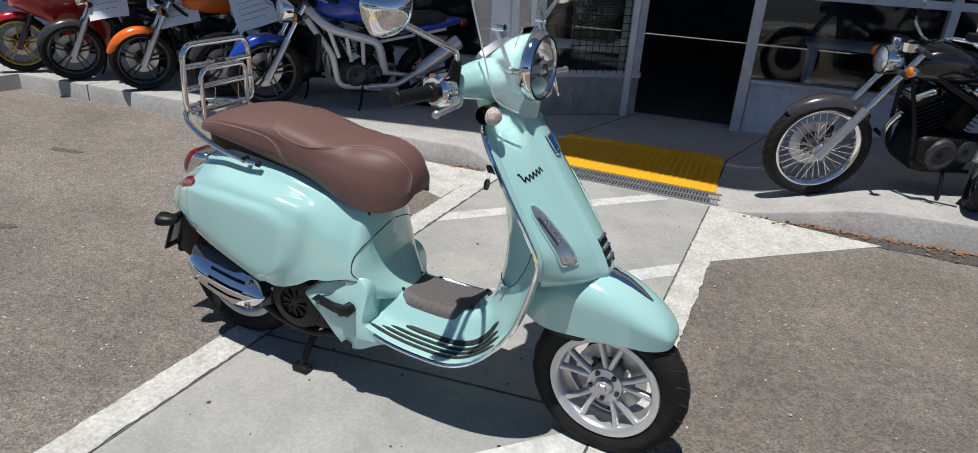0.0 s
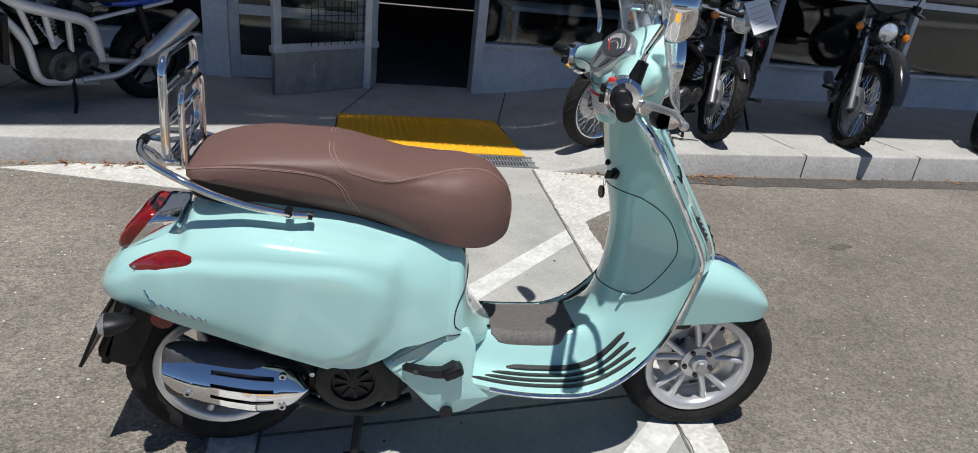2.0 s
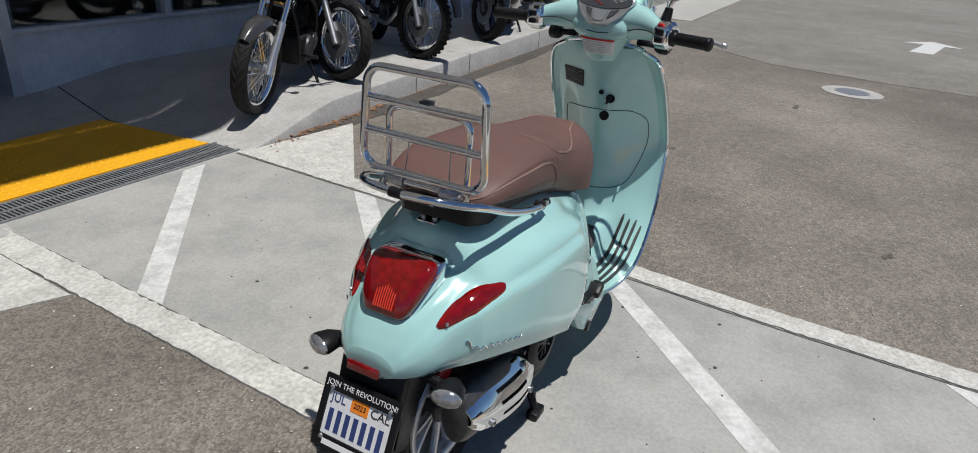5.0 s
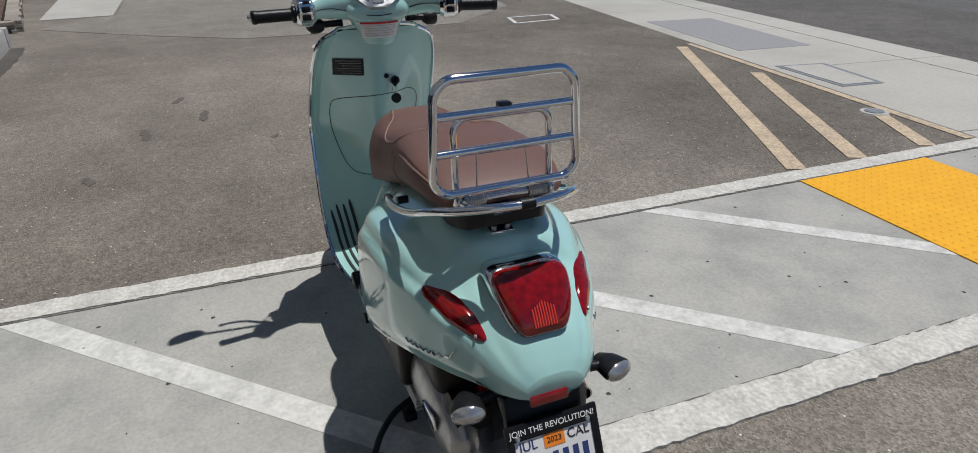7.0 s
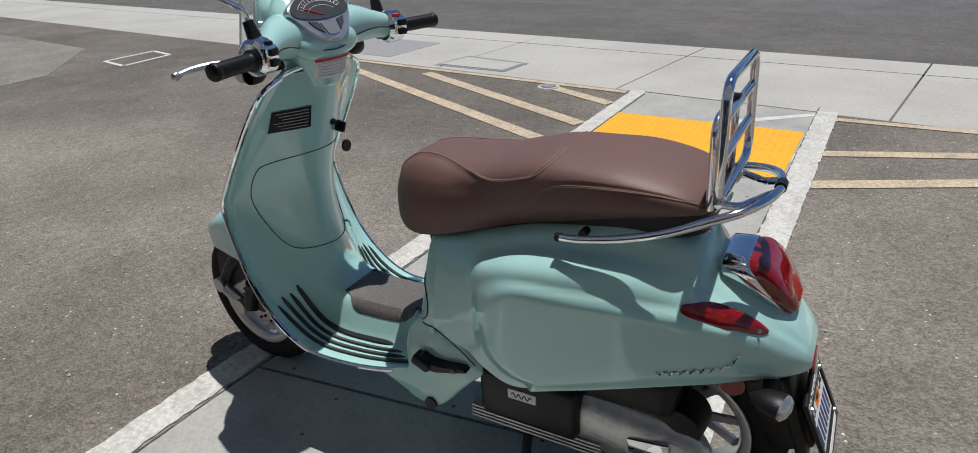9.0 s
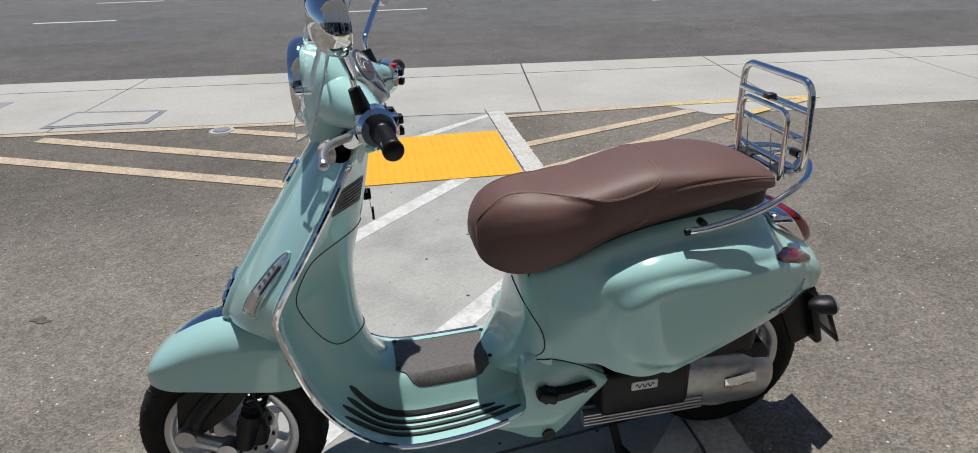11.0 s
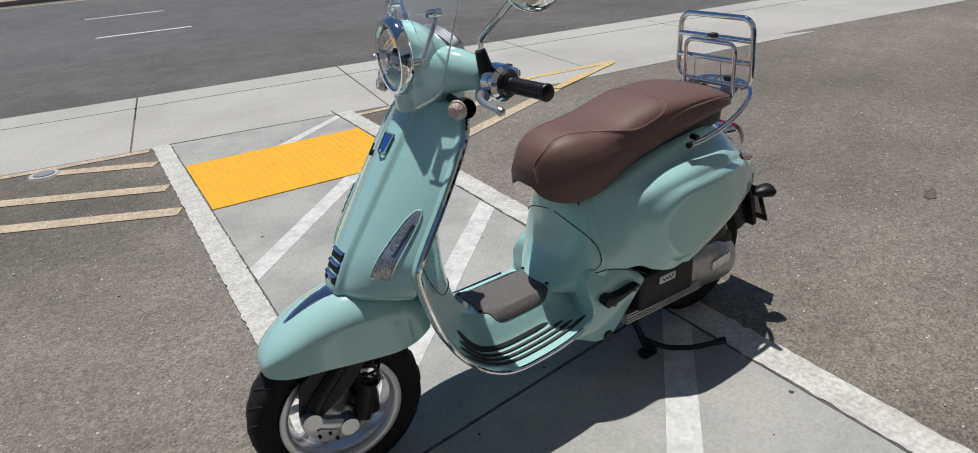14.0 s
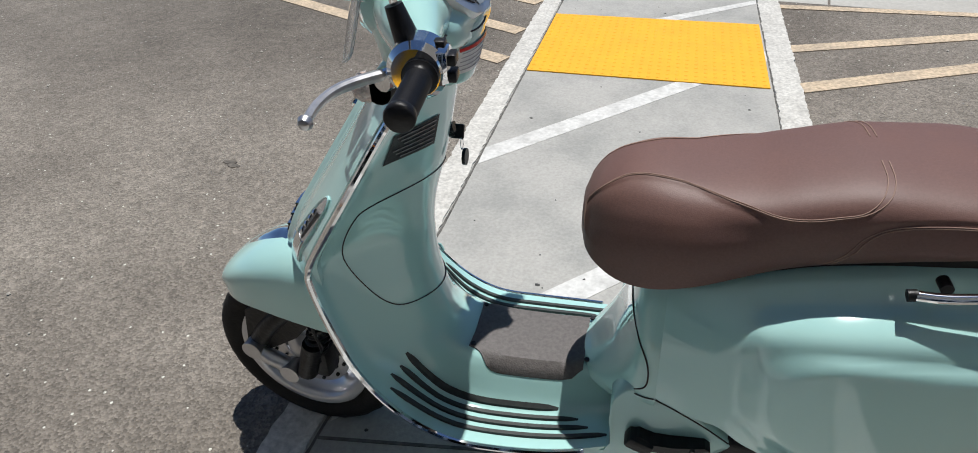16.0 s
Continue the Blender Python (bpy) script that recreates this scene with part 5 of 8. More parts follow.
# single-sided suspension on the left
susp = new("front_suspension")
susp.parent = SC
susp.location = (-0.006, -0.003, 0)
part("swing_arm", tube(bent([(0.668, 0.085, 0.228), (0.735, 0.090, 0.262), (0.760, 0.088, 0.285)], 0.02), 0.019, 14), SATIN, susp, "cast alloy suspension arm")
part("pivot_cap", cyl((0.668, 0.07, 0.228), (0.668, 0.108, 0.228), 0.024, n=20), SATIN, susp)
part("pivot_cap", cyl((0.755, 0.06, 0.282), (0.755, 0.108, 0.282), 0.024, n=20), SATIN, susp)
part("caliper", box(0.575, 0.645, 0.028, 0.085, 0.215, 0.295, 0.014), ENGINE, susp, "black brake caliper")
part("shock_absorber", cyl((0.630, 0.088, 0.232), (0.598, 0.084, 0.325), 0.024, n=20), ENGINE, susp, "black shock absorber")
coil = []
for k in range(100):
    f = k / 99
    a = f * 2 * math.pi * 7
    c = Vector((0.617, 0.073, 0.265)).lerp(Vector((0.565, 0.062, 0.41)), f)
    coil.append(c + Vector((0.026 * math.cos(a), 0.026 * math.sin(a), 0)))
part("spring", tube(coil, 0.0045, 6), BLACK, susp)
part("fork_tube", tube(bent([(0.755, 0.075, 0.285), (0.70, 0.080, 0.36), (0.60, 0.065, 0.45), (0.52, 0.02, 0.52)], 0.06), 0.022, 14), ENGINE, susp, "black steering tube")
fork_plate = [(0.778, 0.292), (0.742, 0.262), (0.705, 0.285), (0.640, 0.330), (0.585, 0.395), (0.580, 0.425), (0.690, 0.430), (0.760, 0.385)]
part("fork_casting", extruded(fork_plate, Matrix(((1, 0, 0, 0), (0, 0, -1, 0.070), (0, 1, 0, 0), (0, 0, 0, 1))), 0.012, 0.006), ENGINE, susp, "black cast suspension leg")
part("brake_hose", tube([tuple(p) for p in spline([(0.60, 0.07, 0.28), (0.57, 0.095, 0.33), (0.58, 0.09, 0.40), (0.55, 0.06, 0.46)], 20)], 0.004, 6), BLACK, susp)
part("inner_guard", box(0.47, 0.60, -0.085, 0.085, 0.36, 0.54, 0.03), BLACK, fender)

for k in range(5):
    part("disc_arm", moved(box(0.03, 0.075, 0.018, 0.023, -0.009, 0.009, 0.002), Matrix.Translation(FW) @ Matrix.Rotation(2 * math.pi * k / 5, 4, "Y")), GREY_CAST, disc)
# the front turned slightly to the right
STEER = Matrix.Translation((0.60, 0, 0)) @ Matrix.Rotation(radians(-5.0), 4, "Z") @ Matrix.Translation((-0.60, 0, 0))
for ob in (front_wheel, fender):
    ob.matrix_local = STEER
susp.matrix_local = STEER @ Matrix.Translation((-0.006, -0.003, 0))

rear_wheel = new("rear_wheel")
rear_wheel.parent = SC
RW = (-0.682, 0.0, 0.236)
tyre(rear_wheel, RW, 0.236, 0.160, 0.124)
rrim = part("rim", lathe([(h * 1.1, r) for h, r in rim_prof], 72, "y", RW), RIM_SILVER, rear_wheel, "silver cast rim", autosmooth=50)
spoke_pair(rrim, RW, -0.042, 5, 0.034, 0.143, 0.9)
part("hub", lathe([(-0.055, 0.0), (-0.055, 0.03), (-0.04, 0.05), (0.05, 0.06), (0.06, 0.0)], 32, "y", RW), GREY_CAST, rear_wheel)
# ---- handlebar cover and lamp, turned with the wheel ----
TURN = Matrix.Translation((0.272, 0, 0)) @ Matrix.Rotation(radians(-5.0), 4, "Z") @ Matrix.Translation((-0.272, 0, 0))
def oval_rows(secs, n=40, p=2.3):
    """Rings of (x, z middle, half width, half height) across the scooter."""
    rows = []
    for x, zc, w, h in secs:
        row = []
        for k in range(n):
            a = 2 * math.pi * k / n
            c, s = math.cos(a), math.sin(a)
            row.append((x, w * math.copysign(abs(c) ** (2 / p), c), zc + h * math.copysign(abs(s) ** (2 / p), s)))
        rows.append(row)
    return rows


headset = new("handlebar_cover")
headset.parent = SC
headset.matrix_local = TURN
HS = [(0.203, 1.038, 0.050, 0.020), (0.206, 1.040, 0.074, 0.025), (0.214, 1.042, 0.090, 0.035), (0.230, 1.051, 0.100, 0.049), (0.256, 1.067, 0.104, 0.063), (0.300, 1.086, 0.101, 0.082), (0.340, 1.094, 0.094, 0.086), (0.356, 1.097, 0.090, 0.086)]
part("shell", grid_mesh(oval_rows([tuple(p) for p in spline(HS, 30)]), close_v=True, cap=True), MINT, headset, "mint handlebar cover", autosmooth=60)
arm = [(0.0, 0.290, 1.064, 0.069, 0.053), (0.05, 0.287, 1.065, 0.069, 0.054), (0.09, 0.276, 1.067, 0.060, 0.054), (0.13, 0.257, 1.067, 0.050, 0.047), (0.165, 0.236, 1.062, 0.040, 0.037), (0.190, 0.217, 1.056, 0.035, 0.032)]
rows = []
for y, x, z, rx, rz in [(-q[0],) + tuple(q[1:]) for q in arm[:0:-1]] + arm:
    rows.append((y, x, z, rx, rz))
rows = [[(x + rx * math.cos(a), y, z + rz * math.sin(a)) for a in [2 * math.pi * k / 32 for k in range(32)]] for y, x, z, rx, rz in [tuple(p) for p in spline(rows, 44)]]
part("shell_arm", grid_mesh(rows, close_v=True, cap=True), MINT, headset, "mint cover round the handlebar", autosmooth=60)
chin = [(0.939, 0.284, 0.046, 0.030), (0.940, 0.284, 0.058, 0.042), (0.943, 0.284, 0.0635, 0.049), (0.950, 0.283, 0.0665, 0.0535), (0.972, 0.2815, 0.0715, 0.0625), (1.000, 0.279, 0.0765, 0.0760), (1.025, 0.278, 0.0785, 0.0900), (1.045, 0.279, 0.0745, 0.0985), (1.065, 0.282, 0.062, 0.0985)]
chin_keys = [tuple(p) for p in spline(chin, 44)]


def chin_x(y, z, out=0.0):
    """Rear surface of the chin."""
    zs = [k[0] for k in chin_keys]
    x, rx, ry = (float(np.interp(z, zs, [k[i] for k in chin_keys])) for i in (1, 2, 3))
    return x - rx * (1 - min(1.0, abs(y) / ry) ** 2.3) ** (1 / 2.3) - out


rows = []
for z, x, rx, ry in chin_keys:
    ring = []
    for a in [2 * math.pi * k / 48 for k in range(48)]:
        c, q = math.cos(a), math.sin(a)
        ring.append((x + rx * math.copysign(abs(c) ** 0.87, c) * (1.0 if c < 0 else 1.25), ry * math.copysign(abs(q) ** 0.87, q), z))
    rows.append(ring)
part("chin", grid_mesh(rows, close_v=True, cap=True), MINT, headset, autosmooth=60)
part("steering_neck", cyl((0.302, 0, 0.90), (0.290, 0, 0.96), 0.040, 0.040, 24), MINT, headset)
# split line of the cover
seam = []
for k in range(-30, 31):
    y = 0.188 * k / 30
    x, z, rx, rz = (float(np.interp(abs(y), [q[0] for q in arm], [q[i] for q in arm])) for i in (1, 2, 3, 4))
    low = -0.40 - 0.25 * math.cos(math.pi * y / 0.188)
    zz = z + rz * low
    seam.append((min(x - rx * math.cos(math.asin(low)) - 0.0008, chin_x(y, zz, 0.0006) if abs(y) < 0.085 else 1.0), y, zz))
part("cover_seam", tube(seam, 0.0014, 5), BLACK_INK, headset)
# warning label on the rear of the chin
PALE_PRINT = mat("pale_grey_print", (0.36, 0.36, 0.36), 0.6)
rows = [[(chin_x(w * q / 8, z, 0.0012), w * q / 8, z) for q in range(-8, 9)] for z, w in ((1.011, 0.057), (0.996, 0.0555), (0.980, 0.053), (0.963, 0.050))]
label = part("warning_label", grid_mesh(rows), LABEL_WHITE, headset, "white warning label with a red bar and small print")
part("red_bar", grid_mesh([[(x - 0.0012, y, z - d) for x, y, z in rows[0]] for d in (0.0, 0.0055)]), RED_PLASTIC, label, smooth=False)
for k in range(5):
    f = (k + 1.4) / 6.4
    a, b = rows[0], rows[3]
    line = [tuple((1 - f) * np.array(p) + f * np.array(q) + np.array((-0.0012, 0, 0))) for p, q in zip(a[1:-1], b[1:-1])]
    part("print_bar", tube(line, 0.0007, 4), PALE_PRINT, label)

# instrument panel on the slanting top
CL = Matrix.Translation((0.2325, 0.0, 1.1010)) @ Matrix.Rotation(radians(-55), 4, "Y") @ Matrix.Scale(0.94, 4, (1, 0, 0)) @ Matrix.Scale(1.06, 4, (0, 1, 0))
cluster = part("instrument_panel", extruded([tuple(p) for p in spline([(0.062, -0.045), (0.066, 0.0), (0.062, 0.045), (0.030, 0.088), (0.004, 0.080), (-0.030, 0.062), (-0.062, 0.030), (-0.066, 0.0), (-0.062, -0.030), (-0.030, -0.062), (0.004, -0.080), (0.030, -0.088), (0.062, -0.045)], 60)[:-1]], CL @ Matrix.Translation((0, 0, 0.0)), 0.010, 0.003), SATIN, headset, "silver-rimmed instrument panel")
part("dial_face", extruded([tuple(p) for p in spline([(0.057, -0.042), (0.0605, 0.0), (0.057, 0.042), (0.029, 0.081), (0.002, 0.070), (-0.010, 0.0), (0.002, -0.070), (0.029, -0.081), (0.057, -0.042)], 48)[:-1]], CL @ Matrix.Translation((0, 0, 0.0105)), 0.002), DIAL, cluster)
part("display", extruded([(-0.019, -0.022), (-0.016, 0.0), (-0.019, 0.022), (-0.052, 0.015), (-0.055, 0.0), (-0.052, -0.015)], CL @ Matrix.Translation((0, 0, 0.0105)), 0.002), mat("grey_display", (0.20, 0.22, 0.23), 0.2, coat=0.6), cluster)
for s in (-1, 1):
    part("lamp_window", extruded([(-0.016, s * 0.028), (-0.010, s * 0.052), (-0.030, s * 0.042), (-0.046, s * 0.024)][::s], CL @ Matrix.Translation((0, 0, 0.0105)), 0.002), DIAL, cluster)
for k in range(3):
    part("dial_arc", moved(tube([((0.050 - 0.012 * k) * math.cos(a) + 0.002, (0.070 - 0.014 * k) * math.sin(a), 0.0128) for a in [-1.1 + 2.2 * q / 16 for q in range(17)]], 0.0007, 4), CL), WHITE_INK, cluster)
for k in range(13):
    a = -1.15 + 2.3 * k / 12
    p, q = (0.046 * math.cos(a) * 1.0 + 0.004, 0.062 * math.sin(a)), (0.036 * math.cos(a) + 0.004, 0.054 * math.sin(a))
    part("dial_mark", moved(cyl((p[0], p[1], 0.0130), (q[0], q[1], 0.0130), 0.0011, n=5), CL), WHITE_INK, cluster)
part("needle", moved(cyl((0.0, 0.0, 0.0134), (0.024, 0.05, 0.0134), 0.0012, n=5), CL), RED_PLASTIC, cluster)

# headlamp
HL = (0.0, 0.0, 1.097)
lamp = part("headlamp", lathe([(0.350, 0.0), (0.350, 0.088), (0.358, 0.092), (0.372, 0.090), (0.382, 0.083), (0.382, 0.076), (0.372, 0.072), (0.360, 0.060), (0.356, 0.0)], 56, "x", HL), CHROME, SC, "round headlamp with chrome ring", autosmooth=40)
lens = part("lens", lathe([(0.372, 0.0755), (0.383, 0.060), (0.390, 0.035), (0.393, 0.0)], 48, "x", HL), mat("headlamp_glass", (0.92, 0.94, 0.96), 0.02, transmission=1.0, ior=1.25), lamp, "clear lamp lens")
lens.visible_shadow = False
part("reflector", lathe([(0.362, 0.070), (0.357, 0.045), (0.353, 0.01)], 40, "x", HL), SATIN, lamp)
part("lamp_bar", box(0.360, 0.374, -0.072, 0.072, 1.088, 1.106, 0.004), SATIN, lamp)
part("bulb_cover", lathe([(0.384, 0.0), (0.382, 0.012), (0.366, 0.018)], 20, "x", HL), CHROME, lamp)
lamp.matrix_local = TURN
part("side_screw", cyl((0.285, -0.10, 1.06), (0.285, -0.107, 1.06), 0.007, n=12), BLACK, headset)
part("side_screw", cyl((0.285, 0.10, 1.06), (0.285, 0.107, 1.06), 0.007, n=12), BLACK, headset)

# grips, switches, levers, mirrors
RIBBED_LENS = mat("ribbed_indicator_lens", (0.52, 0.47, 0.43), 0.22, coat=1.0, noise_scale=160, noise_amount=0.35, bump=0.6, bump_scale=220, second=(0.62, 0.34, 0.22), second_scale=60, second_amount=0.5)
for s in (-1, 1):
    bar = new("handlebar")
    bar.parent = SC
    sw = part("switch_housing", lathe([(s * 0.184, 0.0), (s * 0.184, 0.033), (s * 0.194, 0.041), (s * 0.228, 0.040), (s * 0.238, 0.032), (s * 0.238, 0.0)], 26, "y", (0.182, 0, 1.050)), CHROME, bar, "chrome switch housing")
    part("switch_pod", box(0.140, 0.176, s * 0.213 - 0.022, s * 0.213 + 0.022, 1.030, 1.078, 0.009), CHROME, sw)
    part("switch_button", box(0.146, 0.166, s * 0.208 - 0.009, s * 0.208 + 0.009, 1.072, 1.084, 0.003), RED_PLASTIC if s < 0 else BLACK, sw)
    part("switch_button", box(0.132, 0.145, s * 0.214 - 0.012, s * 0.214 + 0.012, 1.054, 1.070, 0.003), BLACK, sw)
    part("switch_button", box(0.132, 0.145, s * 0.214 - 0.012, s * 0.214 + 0.012, 1.032, 1.047, 0.003), BLACK, sw)
    bar.matrix_local = TURN @ Matrix.Translation((0.176, s * 0.355, 0)) @ Matrix.Rotation(s * radians(11), 4, "Z") @ Matrix.Translation((-0.176, -s * 0.355, 0))
    grip_prof = [(s * 0.236, 0.0), (s * 0.236, 0.023), (s * 0.244, 0.024), (s * 0.246, 0.0195)]
    for k in range(24):
        y = 0.250 + k * 0.0038
        grip_prof += [(s * y, 0.0178), (s * (y + 0.0019), 0.0168)]
    grip_prof += [(s * 0.346, 0.0188), (s * 0.354, 0.0192), (s * 0.358, 0.0165), (s * 0.358, 0.0)]
    part("grip", lathe(grip_prof, 24, "y", (0.176, 0, 1.047)), BLACK, bar, "black ribbed rubber grip", autosmooth=60)
    part("clamp", tube([tuple(p) for p in spline([(0.195, s * 0.18, 1.035), (0.225, s * 0.200, 1.030), (0.235, s * 0.215, 1.030)], 8)], 0.016, 10), CHROME, bar)
    lever = [(0.228, s * 0.205, 1.036), (0.258, s * 0.235, 1.038), (0.280, s * 0.268, 1.039), (0.291, s * 0.305, 1.037), (0.293, s * 0.340, 1.033)]
    lv = part("brake_lever", tube([tuple(p) for p in spline(lever, 18)], 0.0085, 10, r_end=0.006), SATIN, bar, "bare aluminium brake lever")
    part("ball_end", lathe([(-0.010, 0.0), (-0.007, 0.007), (0, 0.010), (0.007, 0.007), (0.010, 0.0)], 14, "y", (0.293, s * 0.342, 1.033)), SATIN, lv)
    # mirror
    c = Vector((0.272, 0.412, 1.272)) if s > 0 else Vector((0.165, -0.415, 1.25))
    mirror = new("mirror")
    mirror.parent = SC
    foot = TURN @ Vector((0.228, s * 0.196, 1.062))
    knee = TURN @ Vector((0.245, s * 0.200, 1.125))
    part("boot", tube([foot, foot.lerp(knee, 0.5), foot.lerp(knee, 0.95)], 0.019, 14, r_end=0.012), BLACK, mirror, "black rubber boot")
    into = c + Vector((0.012, -s * 0.040, -0.028))
    part("stem", tube(bent([foot.lerp(knee, 0.8), knee + Vector((0, s * 0.004, 0.02)), into], 0.03), 0.0056, 12, r_end=0.0075), CHROME, mirror, "chrome mirror stem")
    facing = (Vector((-0.97, -s * 0.24, 0.03)) if s > 0 else Vector((-0.90, 0.42, 0.0))).normalized()
    M = Matrix.Translation(c) @ facing.to_track_quat("Z", "Y").to_matrix().to_4x4() @ Matrix.Rotation(s * 0.35, 4, "Z")
    shape = [(0.062, 0.0), (0.052, 0.040), (0.010, 0.058), (-0.040, 0.045), (-0.066, 0.0), (-0.040, -0.045), (0.010, -0.058), (0.052, -0.040), (0.062, 0.0)]
    ring = [(p[0] * 0.94, p[1] * 0.92) for p in spline(shape, 41)[:-1]]
    rows = [[(x * g, y * g, h) for x, y in ring] for g, h in ((0.97, 0.004), (1.0, 0.0), (0.99, -0.010), (0.92, -0.022), (0.75, -0.034), (0.45, -0.042), (0.12, -0.045))]
    shell = part("shell", moved(grid_mesh(rows, close_v=True, cap=True), M), CHROME, mirror, "chrome mirror shell", autosmooth=60)
    part("mirror_glass", extruded([(x * 0.94, y * 0.94) for x, y in ring], M @ Matrix.Translation((0, 0, 0.0045)), 0.0015), MIRROR, shell)
    # front indicator pod under the cover
    pod = part("indicator", moved(lathe([(-0.026, 0.0), (-0.022, 0.014), (-0.010, 0.022), (0.010, 0.024), (0.018, 0.0225)], 24, "y"), Matrix.Translation((0.300, s * 0.178, 1.000)) @ Matrix.Rotation(s * radians(-12), 4, "Z") @ (Matrix.Identity(4) if s > 0 else Matrix.Rotation(math.pi, 4, "Z"))), BLACK, SC, "black indicator pod with clear lens")
    part("lens", moved(lathe([(0.012, 0.0235), (0.024, 0.0205), (0.034, 0.012), (0.037, 0.0)], 24, "y"), Matrix.Translation((0.310, s * 0.180, 1.000)) @ Matrix.Rotation(s * radians(-62), 4, "Z") @ (Matrix.Identity(4) if s > 0 else Matrix.Rotation(math.pi, 4, "Z"))), RIBBED_LENS, pod, "ribbed clear lens")
    part("stalk", cyl((0.29, s * 0.10, 1.005), (0.297, s * 0.17, 1.002), 0.010, n=10), BLACK, pod)

# clear fly screen
screen = new("fly_screen")
screen.parent = SC
screen.matrix_local = TURN


def screen_x(y, z):
    return 0.384 - 0.33 * (z - 1.10) - 2.4 * y * y


def screen_half(z):
    """Half width of the screen at a height."""
    if z > 1.24:
        return 0.172 * math.sqrt(max(0.0, 1 - ((z - 1.24) / 0.108) ** 2.4)) ** 0.9 if z < 1.348 else 0.0
    if z < 1.06:
        return 0.172 - 0.02 * ((1.06 - z) / 0.07) ** 2
    return 0.172


def screen_inner(z):
    """The cut-out round the headlamp."""
    d = z - 1.097
    if d > 0.10:
        return 0.0
    return math.sqrt(max(0.0, 0.112 ** 2 - min(0.112, max(d, -0.06)) ** 2)) if d > -0.06 else 0.100 + (-0.06 - d) * 0.6


zs = [1.004 + (1.346 - 1.004) * k / 44 for k in range(45)]
top_zs = [z for z in zs if screen_inner(z) == 0.0]
rows = [[Vector((screen_x(q * screen_half(z), z), q * max(screen_half(z), 0.004), z)) for q in [v / 14 for v in range(-14, 15)]] for z in top_zs]
back = [[p - Vector((0.0032, 0, 0.001)) for p in r[::-1]] for r in rows]
pane = part("pane", grid_mesh([a + b for a, b in zip(rows, back)], close_v=True, cap=True), SCREEN, screen, "clear plastic screen", autosmooth=40)
pane.visible_shadow = False
for s in (-1, 1):
    rows = []
    for z in zs:
        a, b = screen_inner(z), max(screen_half(z), 0.004)
        if z < 1.05:
            b = min(b, 0.172 - 22.0 * (1.05 - z) ** 2)
            a = min(a + 0.2 * (1.05 - z), b - 0.004)
        rows.append([Vector((screen_x(a + (b - a) * q / 14, z), s * (a + (b - a) * q / 14), z)) for q in range(15)])
    low = rows[:len(zs) - len(top_zs)]
    low.append([Vector((screen_x(p.y, top_zs[0] - 0.0005), p.y, top_zs[0] - 0.0005)) for p in low[-1]])
    back = [[p - Vector((0.0032, 0, 0.001)) for p in r[::-1]] for r in low]
    pane = part("pane", grid_mesh([a + b for a, b in zip(low, back)], close_v=True, cap=True), SCREEN, screen, "clear plastic screen wing", autosmooth=40)
    pane.visible_shadow = False
    edge = [r[-1] for r in rows] + ([] if s > 0 else [])
    part("edge", tube(edge + [Vector((screen_x(0, 1.347), 0, 1.347))], 0.0022, 6), mat("screen_edge", (0.75, 0.78, 0.78), 0.15, transmission=0.6, ior=1.3), screen)
    lo, up = [Vector((screen_x(y, z) - 0.016, s * y, z)) for y, z in ((0.108, 1.100), (0.122, 1.200))]
    part("support_rod", cyl(lo, up, 0.005, n=10), SATIN, screen, "bare metal support rod")
    for p in (lo, up):
        part("knob", cyl(p - Vector((0.006, 0, 0)), p + Vector((0.026, 0, 0)), 0.009, n=14), CHROME, screen)
    part("bracket", cyl(lo, Vector((0.325, s * 0.085, 1.095)), 0.005, n=10), SATIN, screen)

# ---- luggage rack ----
lug = new("luggage_rack")
lug.parent = SC
CY = 0.012
for s in (-1, 1):
    y = lambda v: CY + s * v
    part("side_rail", tube([tuple(p) for p in spline([(-0.455, y(0.165), 0.726), (-0.50, y(0.172), 0.732), (-0.58, y(0.172), 0.748), (-0.66, y(0.166), 0.772), (-0.73, y(0.150), 0.800), (-0.778, y(0.120), 0.814), (-0.812, y(0.075), 0.824), (-0.826, y(0.02), 0.827), (-0.826, CY, 0.827)], 50)], 0.0085, 12), CHROME, lug, "chrome rack side rail")
    part("end_cap", cyl((-0.449, y(0.165), 0.725), (-0.462, y(0.165), 0.727), 0.0092, n=12), BLACK, lug)
part("band", cyl((-0.826, CY - 0.014, 0.827), (-0.826, CY + 0.014, 0.827), 0.011, n=14), BLACK, lug, "black band on the rear loop")


def lean(z):
    """The folded-up frame stands upright."""
    return -0.742 + 0.02 * (z - 0.83)


def rounded(y0, y1, z0, z1, r, off=0.0):
    pts = []
    for cy, cz, a0 in ((y1 - r, z1 - r, 0), (y0 + r, z1 - r, 90), (y0 + r, z0 + r, 180), (y1 - r, z0 + r, 270)):
        for k in range(8):
            a = radians(a0 + 90 * k / 7)
            z = cz + r * math.sin(a)
            pts.append((lean(z) + off, (cy + r * math.cos(a) - CY) * (1.04 - 0.35 * (z - 0.83)) + CY, z))
    return pts


